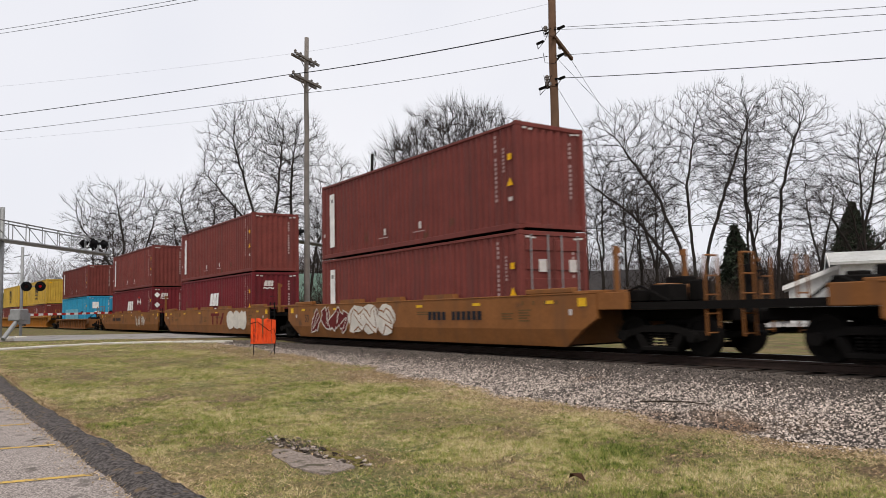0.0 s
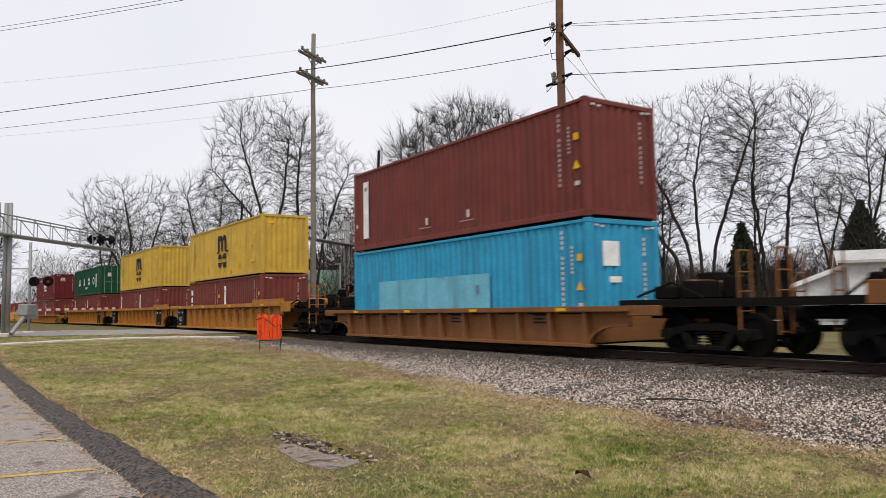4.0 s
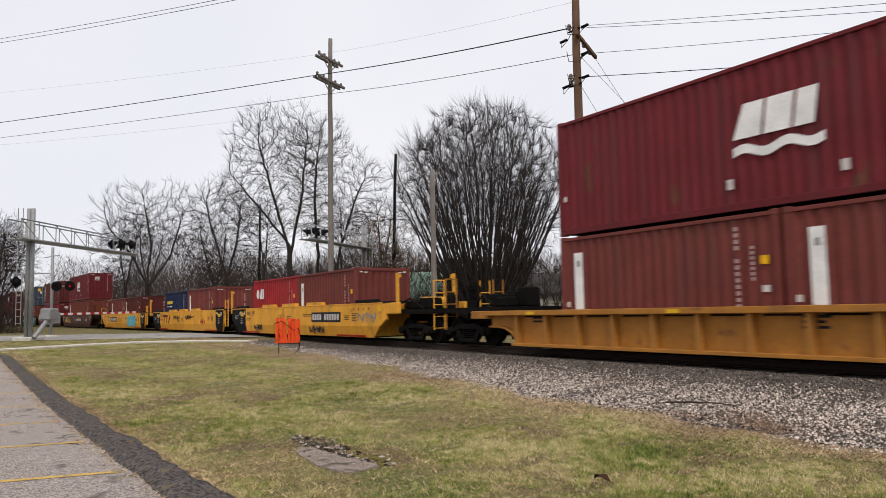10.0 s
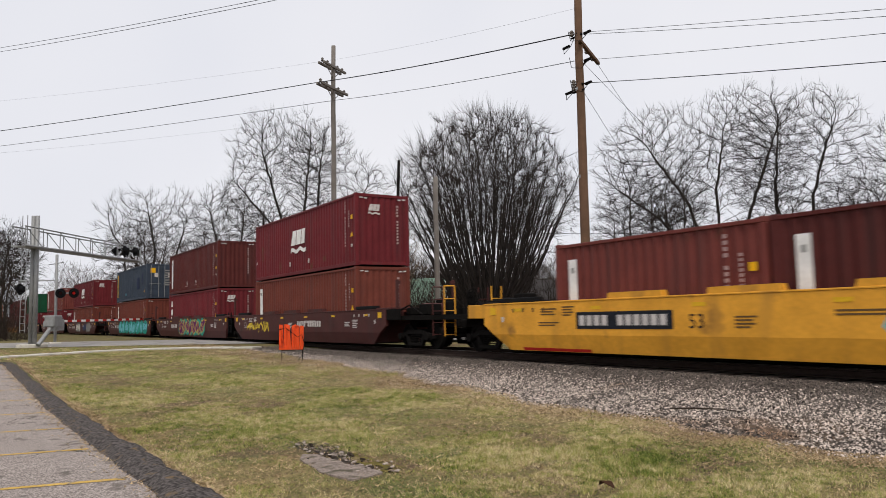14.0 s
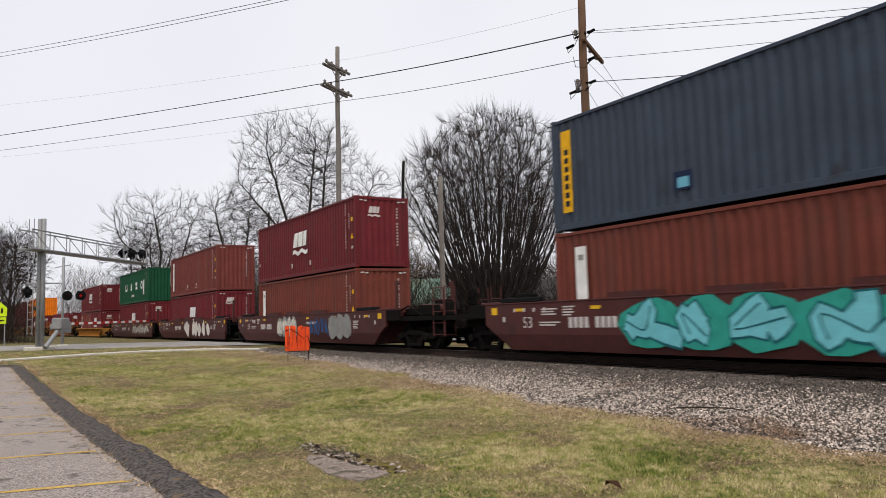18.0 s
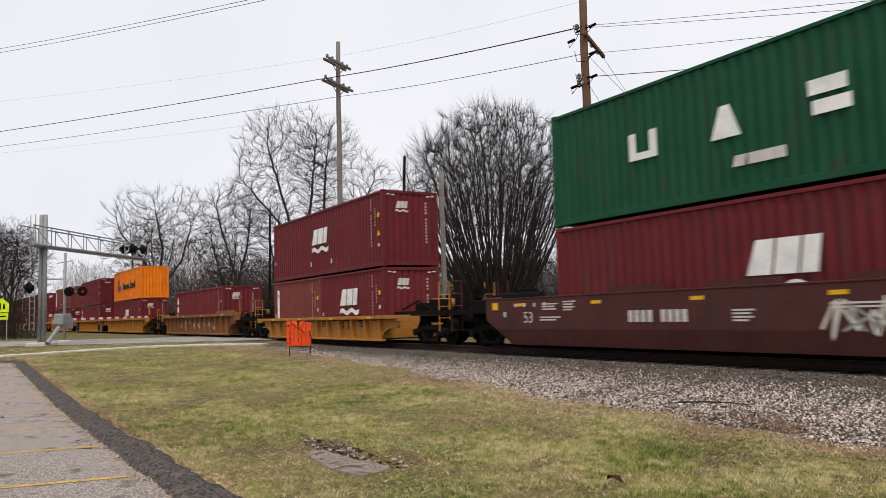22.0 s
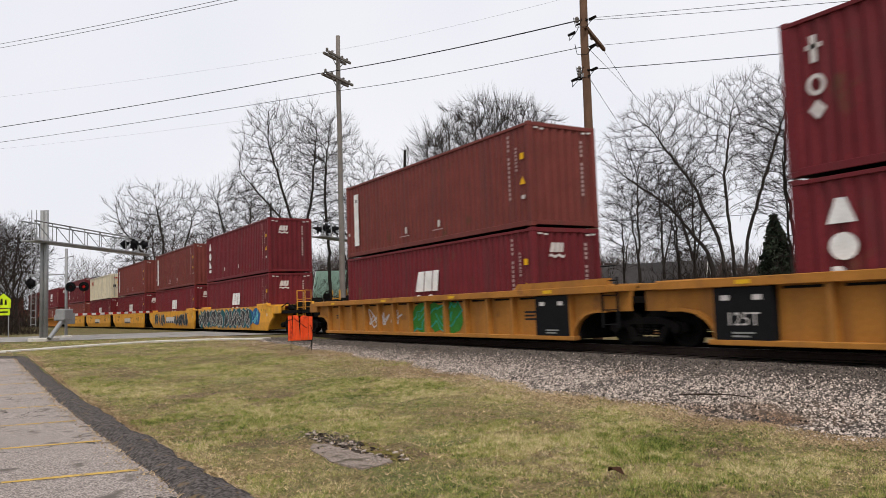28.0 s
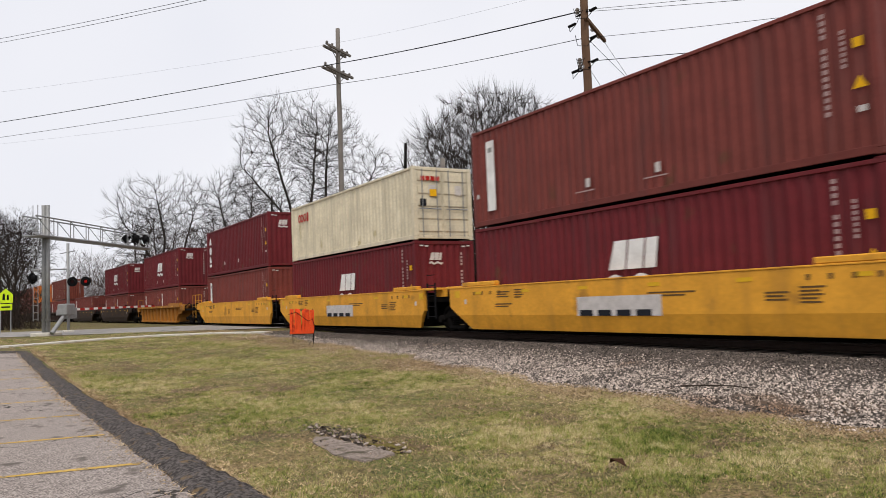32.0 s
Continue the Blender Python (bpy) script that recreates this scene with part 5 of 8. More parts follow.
                if s < 0:
                    part("load_mark", text_data("125T", 0.36, OFFWHITE), OFFWHITE, car, "white painted load figure", at=(-hb + 1.92, -1.486, 0.50))
        for s in (-1, 1):
            for turn in (0, 180):
                lip = shared(("arch_lip", s), lambda: arch_lip() if s > 0 else flipped(arch_lip()), mat)
                part("arch_lip", lip, mat, car, at=pose(0, 0, 0, 0, 0, turn) @ squat @ Matrix.Translation((s * hb, 0, 0)))
            joint, coupled = front if s > 0 else rear
            if not coupled:
                x0, x1 = sorted((s * (hb + 0.002), s * (joint - 0.22)))
                part("end_wing", Mesh().box(x0, x1, -1.30, -1.26, 0.80, 1.25, 0.006), mat, car)
                part("end_wing", Mesh().box(x0, x1, 1.26, 1.30, 0.80, 1.25, 0.006), mat, car)
                part("wing_cap", Mesh().box(x0, x1, -1.50, -1.10, 1.252, 1.40, 0.012), mat, car)
        for x, k in ((-hb + 2.1, 2), (0.65, 3), (hb - 3.0, 3)):
            stencil(Mesh().add(*bars(x, -1.304, 0.8, 0.55, k)), INK if mat is not CAR_BLACK else OFFWHITE, car)
        for i in range(4):
            x = -hb + 2 + i * (2 * hb - 4) / 3
            part("reflector", shared(("reflector",), lambda: Mesh().box(-0.17, 0.17, -0.006, 0, -0.04, 0.04), REFLECT), REFLECT, car, at=(x, -1.532, 0.95 if low else 1.33))
    if style == "smooth":
        for x in () if hb < 8 else (-hb * 0.36, -hb * 0.05, hb * 0.28):
            part("guide_hood", shared(("guide_hood",), lambda: Mesh().slab([(-0.82, 1.40), (0.82, 1.40), (0.78, 1.53), (-0.78, 1.53)], -1.46, -1.27), mat), mat, car, at=(x, 0, 0))
        for s in (-1, 1):
            x0, x1 = sorted((s * (hb - 1.7), s * (hb - 4.3)))
            part("lower_stripe", Mesh().add([(x0, -1.379, 0.14), (x1, -1.379, 0.14), (x1, -1.399, 0.215), (x0, -1.399, 0.215)], [(0, 1, 2, 3)]), REDPAINT if mat is CAR_YELLOW and hb > 8 else mat, car)
    elif not low:
        part("raised_chord", Mesh().slab([(hb - 3.5, 1.422), (hb + 0.1, 1.422), (hb + 0.1, 1.58), (hb - 3.3, 1.58)], -1.49, -1.30), mat, car)
    part("well_floor", shared(("well_floor", hb), lambda: Mesh().box(-hb + 1.1, hb - 1.1, -1.255, 1.255, 0.14, 0.19), GRIME), GRIME, car)
    if number:
        part("car_number", text_data(number, 0.42, OFFWHITE if mat in (CAR_BROWN,) else INK), OFFWHITE, car, "painted numerals", at=((-1.55 if panel else -hb + 1.95) if style == "smooth" else hb - 1.78, -1.464 if style == "smooth" else -1.306, 0.72))
    for s, (joint, coupled) in ((1, front), (-1, rear)):
        car_end(car, s, hb, joint, mat, coupled, s in posts, panel if style == "smooth" else None, low)
    for x in trucks:
        truck(car, x)
    return car


def bars(x, y, z, w, k, h=0.05):
    """k unreadable lines of lettering, as plain bars."""
    v, f = [], []
    for i in range(k):
        a = len(v)
        ww = w * (1.0, 0.8, 0.92, 0.7, 0.85)[i % 5]
        zz = z - i * h * 1.9
        v += [(x - w / 2, y, zz), (x - w / 2 + ww, y, zz), (x - w / 2 + ww, y, zz + h), (x - w / 2, y, zz + h)]
        f.append((a, a + 1, a + 2, a + 3))
    return v, f


# ---- the train, car by car: place along it, style, half length of the sill, paint, joint behind, boxes below and above, text marks ----
HC, ST = 2.896, 2.591
SM, RB = "smooth", "ribbed"
ART, CPL = False, True
TRAIN = [
    # rear of the boxes, style, half, paint, panel, coupled behind, lower, upper
    (252.30, SM, 9.0, CAR_OCHRE, None, CPL, (), None),
    (228.15, SM, 9.0, CAR_OCHRE, None, ART, ("browndoor40",), "brown"),
    (207.99, SM, 9.0, CAR_OCHRE, None, ART, ("maroon40",), "brown"),
    (188.80, SM, 9.0, CAR_OCHRE, None, CPL, ("maroonhaz40",), "brown"),
    (166.44, RB, 7.4, CAR_RUST, None, CPL, ("blue40",), "brown"),
    (144.41, RB, 9.0, CAR_AMBER, BLACK, ART, ("redmark20", "brown20"), "yellow"),
    (124.95, RB, 9.0, CAR_AMBER, BLACK, ART, ("brown20", "brown20"), "yellow"),
    (104.82, RB, 9.0, CAR_AMBER, BLACK, CPL, ("red20", "brown20"), "greenST"),
    (81.20, RB, 9.0, CAR_AMBER, None, CPL, ("brown20", "brown20"), "maroon"),
    (56.98, SM, 9.0, CAR_YELLOW, BLACK, ART, ("brightred20", "brown20"), None),
    (37.58, SM, 9.0, CAR_YELLOW, BLACK, ART, ("bluesmall20", "brown20"), None),
    (17.05, SM, 9.0, CAR_YELLOW, BLACK, CPL, ("brown20", "umber20"), None),
    (-7.10, SM, 9.0, CAR_BROWN, None, ART, ("red40",), "maroon"),
    (-26.33, SM, 9.0, CAR_BROWN, None, ART, ("maroonvert40",), "umber"),
    (-46.19, SM, 9.0, CAR_BROWN, None, CPL, ("red40",), "navy"),
    (-70.60, SM, 9.0, CAR_BROWN, None, ART, ("red40",), "maroon"),
    (-90.84, SM, 9.0, CAR_BROWN, None, ART, ("maroon40",), "brown"),
    (-110.88, SM, 9.0, CAR_BROWN, None, CPL, ("maroon40",), "greenwall"),
    (-132.99, RB, 7.4, CAR_AMBER, None, CPL, ("brown20", "maroon20"), "maroon"),
    (-154.55, RB, 9.0, CAR_RUST, None, CPL, ("maroonvert40",), None),
    (-179.24, RB, 9.0, CAR_AMBER, None, ART, ("maroon40",), "orange"),
    (-199.23, RB, 9.0, CAR_AMBER, BLACK, ART, ("maroonvert40",), "maroonplain"),
    (-219.05, RB, 9.0, CAR_AMBER, BLACK, CPL, ("maroon40",), "brown"),
    (-241.23, SM, 7.3, CAR_YELLOW, None, ART, ("maroon40",), "maroonvert"),
    (-256.62, SM, 7.3, CAR_YELLOW, None, ART, ("maroon40",), "brown"),
    (-273.11, SM, 7.3, CAR_YELLOW, None, ART, ("maroon40",), "brown"),
    (-289.11, SM, 7.3, CAR_YELLOW, None, ART, ("maroon40",), "creamST"),
    (-304.88, SM, 7.3, CAR_YELLOW, None, CPL, ("brown40",), "maroonvert"),
    (-325.05, RB, 7.3, CAR_AMBER, None, CPL, ("brown20", "brown20"), "maroon"),
    (-344.49, SM, 7.3, CAR_BLACK, None, CPL, ("brown20", "brown20"), "maroon"),
    (-364.20, SM, 7.3, CAR_BLACK, None, CPL, ("brown40",), None),
    (-384.40, RB, 7.3, CAR_BLACK, None, CPL, ("brown40",), "red"),
    (-404.60, RB, 7.3, CAR_BLACK, None, ART, ("red40",), "orange"),
    (-421.00, RB, 7.3, CAR_BLACK, None, ART, ("brown40",), "brown"),
    (-437.40, RB, 7.3, CAR_BLACK, None, CPL, ("maroon40",), "brown"),
    (-457.60, RB, 7.3, CAR_BLACK, None, CPL, ("brown40",), "red"),
]
PAINTS = {"dirty_ochre_paint": "dirty ochre", "yellow_car_paint": "bright yellow", "weathered_amber_paint": "weathered amber-yellow", "rusty_orange_paint": "rusty orange",
          "dark_brown_paint": "dark brown", "grimy_black_paint": "grimy black"}
MOVING = []      # (object, distance along the train, height)


def build_train():
    cars = []
    n = len(TRAIN)
    for i, (cx, style, hb, mat, panel, cpl, lower, upper) in enumerate(TRAIN):
        mid = cx + 6.096
        f_cpl = True if i == 0 else TRAIN[i - 1][5]
        f_joint = 12.1 if i == 0 else (TRAIN[i - 1][0] - cx) / 2
        if i and f_cpl:
            f_joint = hb + (TRAIN[i - 1][0] - cx - hb - TRAIN[i - 1][2]) / 2
        r_joint = hb + 3.0
        if i + 1 < n:
            d = cx - TRAIN[i + 1][0]
            r_joint = hb + (d - hb - TRAIN[i + 1][2]) / 2 if cpl else d / 2
        trucks = []
        if f_cpl:
            trucks.append((hb + 1.4 if style == SM else hb + 1.75) if f_joint - hb > 2.6 else hb + 1.1)
        trucks.append(-(hb + 0.35 if style == SM and hb > 8 else (hb + 1.6 if r_joint - hb > 2.6 else hb + 1.1)) if cpl else -r_joint + (0.5 if style == SM else 0.0))
        look_of = PAINTS[mat.name]
        load = "with stacked containers" if upper else ("with one layer of containers" if lower else "with an empty well")
        extra = {1: ", red graffiti", 2: ", white graffiti", 3: ", pale graffiti", 11: ", blue graffiti", 13: ", purple graffiti", 14: ", cyan graffiti",
                 15: ", pale graffiti", 16: ", white graffiti", 17: ", scribbled graffiti", 19: ", faded graffiti", 22: ", green graffiti", 23: ", tangled graffiti", 24: ", black graffiti"}.get(i, "")
        car = well_car(style, hb, mat, look_of + (" smooth-sided" if style == SM else (" low ribbed" if i in (4, 8, 18) else " ribbed")) + " well car " + load + extra,
                       (f_joint, f_cpl), (r_joint, cpl), trucks, panel, posts=(1,) if (style == SM and hb > 8) or i in (19, 20) else (), number="53" if hb > 8 else "", low=i in (4, 8, 18))
        MOVING.append((car, mid, RAIL_Z))
        z = RAIL_Z + 0.23
        low_h = 0
        for k, spec in enumerate(lower):
            kind, size = spec[:-2], spec[-2:]
            big = size == "40"
            low_h = HC if big else ST
            box = deck_box(kind, 12.192 if big else 6.058, low_h, lower=True)
            MOVING.append((box, mid if big else mid + (-3.067, 3.067)[k], z))
        if upper:
            h = ST if upper.endswith("ST") else HC
            box = deck_box(upper.removesuffix("ST"), 12.192, h)
            MOVING.append((box, mid, z + low_h + 0.03))
        cars.append(car)
    return cars


CARS = build_train()

# painted extras on single cars
Y_SM, Y_RB = -1.466, -1.306
graffiti(CARS[1], -6.5, -3.4, 0.30, 1.30, Y_SM, SPRAYRED, SPRAYWHITE, 3, count=4)
graffiti(CARS[1], -3.2, -0.2, 0.30, 1.30, Y_SM, SPRAYWHITE, CAR_OCHRE, 5, glow=SPRAYWHITE, count=3)
graffiti(CARS[2], 3.3, 5.9, 0.35, 1.25, Y_SM, SPRAYWHITE, SPRAYWHITE, 6, glow=SPRAYWHITE, count=3)
graffiti(CARS[3], 2.8, 5.4, 0.35, 1.32, Y_SM, PINKISH, SPRAYWHITE, 7, count=4, solid=False)
graffiti(CARS[9], -5.3, -4.0, 0.25, 0.62, Y_SM, INK, INK, 8, count=3, solid=False)
graffiti(CARS[9], 2.0, 3.6, 0.18, 0.60, Y_SM, INK, INK, 9, count=4, solid=False)
graffiti(CARS[9], 6.7, 8.2, 0.62, 1.15, Y_SM, SPRAYGREY, SPRAYGREY, 29, count=3, solid=False)
graffiti(CARS[10], -2.7, -1.1, 0.80, 1.18, Y_SM, INK, INK, 10, count=4, solid=False)
graffiti(CARS[10], 0.3, 1.9, 0.80, 1.20, Y_SM, INK, INK, 11, count=4, solid=False)
graffiti(CARS[10], 4.0, 5.1, 0.55, 0.90, Y_SM, REDPAINT, REDPAINT, 12, count=3, solid=False)
graffiti(CARS[11], 2.3, 5.4, 0.26, 1.25, Y_SM, CYAN, INKBLUE, 13, glow=CYAN, count=4)
graffiti(CARS[12], -6.8, -3.2, 0.45, 1.2, Y_SM, SPRAYRED, SPRAYYEL, 14, count=5, solid=False)
graffiti(CARS[13], -2.0, 4.1, 0.24, 1.34, Y_SM, PURPLE, SPRAYYEL, 15, glow=TEAL, count=7)
graffiti(CARS[14], -3.4, 7.6, 0.24, 1.35, Y_SM, CYAN, DARKTEAL, 16, glow=TEAL, count=8)
graffiti(CARS[15], -2.4, 0.1, 0.35, 1.30, Y_SM, SPRAYWHITE, SPRAYGREY, 17, glow=SPRAYGREY, count=4)
graffiti(CARS[15], 1.7, 3.8, 0.35, 1.30, Y_SM, CYAN, SPRAYBLUE, 18, count=4, solid=False)
graffiti(CARS[15], 3.9, 6.0, 0.30, 1.32, Y_SM, SPRAYGREY, SPRAYGREY, 19, glow=SPRAYGREY, count=3, solid=False)
graffiti(CARS[16], -0.9, 5.5, 0.24, 1.34, Y_SM, SPRAYWHITE, OFFWHITE, 20, count=7)
graffiti(CARS[17], 1.2, 7.6, 0.28, 1.30, Y_SM, SPRAYWHITE, SPRAYWHITE, 21, count=9, solid=False)
graffiti(CARS[17], 1.6, 7.2, 0.40, 1.20, Y_SM, SPRAYGREY, SPRAYGREY, 31, count=7, solid=False)
graffiti(CARS[19], -4.4, -1.0, 0.28, 1.15, Y_RB, SPRAYBLUE, SPRAYWHITE, 22, count=3, solid=False)
graffiti(CARS[19], -0.6, 4.8, 0.40, 1.05, Y_RB, SPRAYGREY, OFFWHITE, 23, count=5, solid=False)
graffiti(CARS[22], -0.4, 2.5, 0.24, 1.18, Y_RB, LEAFGREEN, TEAL, 24, glow=LEAFGREEN, count=3)
graffiti(CARS[22], -4.2, -1.2, 0.30, 1.10, Y_RB, OFFWHITE, OFFWHITE, 25, count=3, solid=False)
graffiti(CARS[23], -7.0, 3.8, 0.22, 1.36, Y_SM, INK, SPRAYWHITE, 26, glow=DARKTEAL, count=13)
graffiti(CARS[23], 1.0, 5.2, 0.40, 1.30, Y_SM + 0.003, CYAN, CYAN, 36, glow=SPRAYBLUE, count=4, solid=False)
graffiti(CARS[24], -5.3, -1.6, 0.32, 1.22, Y_SM, INK, SPRAYGREY, 27, count=5)
graffiti(CARS[24], 1.4, 5.1, 0.30, 1.28, Y_SM, INK, SPRAYGREY, 28, count=5)
for k in (24, 25, 26):
    flat(CARS[k], "white_patch", [rect(-1.36, 1.34, 0.52, 0.98)], OFFWHITE, y=-1.47, label="painted-out white patch")
    flat(CARS[k], "dark_bars", [rect(-1.26 + i * 0.62, -0.81 + i * 0.62, 0.52, 0.66) for i in range(4)], INK, y=-1.474)
for k, x in ((2, 0.8), (10, -5.5)):
    flat(CARS[k], "faded_mark", [rect(x - 0.22, x + 1.13, 1.03, 1.17)] + [rect(u, u + 0.20, 0.58, 1.03) for u in (x, x + 0.72)], SPRAYRED, y=-1.468, label="faded red bar on two posts")
    flat(CARS[k], "faded_mark", [[(x + 1.24, 0.58), (x + 1.50, 0.58), (x + 1.94, 1.17), (x + 1.68, 1.17)]], SPRAYRED, y=-1.468, label="faded red slanted bar")
for k, x in ((1, 2.0), (3, -4.7), (9, 2.4), (11, -5.0), (12, 0.5)):
    flat(CARS[k], "serial_mark", [rect(x + i * 0.25, x + i * 0.25 + 0.18, 0.78, 1.02) for i in range(11) if i != 4], INK if k in (1, 3) else OFFWHITE, y=-1.474)
    if k not in (1, 3, 12):
        flat(CARS[k], "number_panel", [rect(x - 0.12, x + 2.85, 0.70, 1.10)], INK, y=-1.468)
for k, x in ((15, -5.0), (16, -3.6), (17, -3.4), (13, -4.3), (14, -5.4)):
    flat(CARS[k], "serial_mark", [rect(x + i * 0.19, x + i * 0.19 + 0.13, 0.72, 0.98) for i in range(9) if i != 4], OFFWHITE, y=-1.469)
for k in (5, 6, 8, 18, 21):
    flat(CARS[k], "block_mark", [rect(2.0 + i * 0.5, 2.12 + i * 0.5, 0.5, 0.95) for i in range(3)], SPRAYRED if k != 8 else CAR_RUST, y=-1.304)


# ---- poles and wires ----
def pole(name, label, x, y, z0, z1, r0, r1, mat, lean=(0.0, 0.0), category="utility pole"):
    t = thing(name, label, category, (x, y, z0), group="poles by the track")
    n = 9
    h = z1 - z0
    pts = [(lean[0] * i / n + 0.02 * math.sin(i * 1.7), lean[1] * i / n + 0.02 * math.cos(i * 2.1), -0.3 + (h + 0.3) * i / n) for i in range(n + 1)]
    part("shaft", Mesh().tube(pts, [r0 + (r1 - r0) * i / n for i in range(n + 1)], 12), mat, t, smooth=True)
    return t, pts


def insulator(t, x, y, z, mat=None):
    m = Mesh()
    for i, r in enumerate((0.05, 0.085, 0.06, 0.085, 0.05)):
        m.disc((x, y, z + 0.045 * i), "z", r, 0.04, 8)
    part("insulator", m, mat or GREYWOOD, t, "grey insulator")


pa, _ = pole("utility_pole", "tall grey pole with two crossarms behind the train", -38.5, 3.05, 0.0, 16.75, 0.17, 0.12, GREYWOOD, (0.0, 0.05))
for z, half in ((15.45, 1.15), (14.2, 1.35)):
    for dx in (-0.16, 0.16):
        part("crossarm", Mesh().box(dx - 0.06, dx + 0.06, -half, half, z - 0.07, z + 0.07, 0.015), GREYWOOD, pa, at=pose(0, 0, 0, 0, 0, 34))
    for y in (-half + 0.12, half - 0.12, half * 0.45, -half * 0.45):
        insulator(pa, -0.56 * y, 0.83 * y, z + 0.08)
    for s in (-1, 1):
        part("brace", Mesh().tube([(0.1 - 0.42 * s, s * 0.62, z - 0.05), (0.1, 0.0, z - 0.65)], 0.025, 5), GREYWOOD, pa)
pb, _ = pole("utility_pole", "brown weathered wooden pole close behind the train", -19.9, 4.58, -0.3, 13.6, 0.185, 0.135, WOOD, (0.12, 0.02))
part("crossarm", Mesh().box(0.13, 0.25, -0.35, 2.5, 11.02, 11.16, 0.015), WOOD, pb, at=pose(0, 0, 0.2, 0, 0, 33))
part("brace", Mesh().tube([(0.1, 0.0, 10.4), (-0.75, 1.35, 11.2)], 0.03, 5), GRIME, pb)
for y in (0.3, 1.4, 2.3):
    insulator(pb, -0.54 * y, 0.84 * y, 11.38)
for z in (9.55, 9.75, 11.6):
    insulator(pb, -0.12, -0.12, z)
    part("bracket", Mesh().box(-0.3, 0.3, -0.04, 0.04, z - 0.05, z, 0.01), GRIME, pb)
for z, dx in ((11.55, 0.55), (11.35, -0.6), (9.7, 0.5), (9.6, -0.55), (10.55, 0.5)):
    m = Mesh()
    for i in range(4):
        m.disc((dx * (0.75 + 0.16 * i), 0.02, z), "x", 0.055, 0.05, 8)
    part("strain_insulator", m, GRIME, pb, "dark strain insulator")
    part("jumper_wire", Mesh().tube([(dx * 1.2, 0.0, z), (dx * 0.8, -0.2, z - 0.32), (0.0, -0.3, z - 0.2), (-dx * 0.4, -0.2, z + 0.25)], 0.012, 5), BLACK, pb)
for i in range(6):
    z = 1.5 + i * 1.6
    part("pole_tag", Mesh().box(0.02 * i, 0.02 * i + 0.07, -0.2, -0.185, z, z + 0.12), GALV if i % 2 else WOOD, pb)
pole("utility_pole", "dark leaning pole among far trees", -52.9, 14.6, 0.0, 13.9, 0.16, 0.11, GRIME, (0.35, 0.3))
pole("utility_pole", "short pale grey pole without arms", -31.5, 5.48, 0.0, 8.16, 0.14, 0.12, GREYWOOD)
pole("utility_pole", "thin dark pole among far trees", -75.0, 11.0, 0.0, 12.5, 0.16, 0.1, GRIME, (0.1, 0.1))


def wire(a, b, sag, r, label="thin black overhead wire", mat=None, twist=False):
    a, b = Vector(a), Vector(b)
    n = 18
    pts = []
    for i in range(n + 1):
        u = i / n
        p = a.lerp(b, u)
        p.z -= sag * 4 * u * (1 - u)
        pts.append(p[:])
    ob = new("overhead_wire", Mesh().tube(pts, r, 5).data("overhead_wire", mat or BLACK, True))
    tagged(ob, label, "wire", group="overhead wires")


A1, A2, A3 = (-38.5, 2.0, 15.6), (-38.5, 1.85, 14.38), (-38.5, 3.05, 13.55)
B1, B2, B3 = (-19.9, 4.5, 11.35), (-19.85, 4.55, 10.35), (-19.9, 4.5, 9.5)
wire((-62, -14.8, 14.74), A2, 0.10, 0.022, "heavy black overhead cable between poles")
wire(A2, B1, 0.12, 0.024, "heavy black overhead cable between poles")
wire((-62, -14.76, 13.69), A3, 0.10, 0.014)
wire(A3, B2, 0.12, 0.013)
wire((-62, -14.86, 17.0), A1, 0.15, 0.0035, "faint far overhead wire")
wire(A1, (-19.9, 4.5, 12.3), 0.15, 0.0035, "faint far overhead wire")
wire((-62, -14.7, 13.3), (-38.5, 3.05, 12.6), 0.15, 0.0035, "faint far overhead wire")
wire((-19.9, 4.5, 11.40), (-7.34, 6.99, 8.40), 0.03, 0.008)
wire((-19.8, 4.6, 11.32), (-7.36, 6.98, 8.18), 0.05, 0.008)
wire(B2, (-7.38, 6.98, 7.88), 0.06, 0.008)
wire(B3, (-7.42, 6.96, 7.15), 0.06, 0.013)
for a, b in (((-7.34, 6.99, 8.40), (6, 9.2, 6.6)), ((-7.36, 6.98, 8.18), (6, 9.1, 6.3)), ((-7.38, 6.98, 7.88), (6, 9.0, 6.0)), ((-7.42, 6.96, 7.15), (6, 8.9, 5.4))):
    wire(a, b, 0.05, 0.009)
wire((-45, -14.64, 15.35), (-23.4, -4.95, 12.23), 0.10, 0.010, "pair of thin service wires overhead")
wire((-45, -14.63, 15.14), (-23.4, -4.95, 12.10), 0.10, 0.010, "pair of thin service wires overhead")
wire((-88.4, 3.4, 12.2), (-52.6, 14.9, 8.6), 0.5, 0.02)
wire((-52.6, 14.9, 8.6), (-27.5, 39.6, 7.4), 0.9, 0.018)
wire((-38.4, 9.7, 8.6), (-19.9, 4.7, 7.1), 0.4, 0.008)
wire((-19.9, 4.6, 9.5), (-30.0, 22.0, 5.0), 0.2, 0.008, "thin guy wire to the pole")
wire((-19.8, 4.6, 11.3), (-26.6, 16.2, 9.25), 0.05, 0.008, "thin guy wire to the pole")
wire((-19.8, 4.6, 10.4), (-25.8, 16.8, 8.95), 0.05, 0.008, "thin guy wire to the pole")


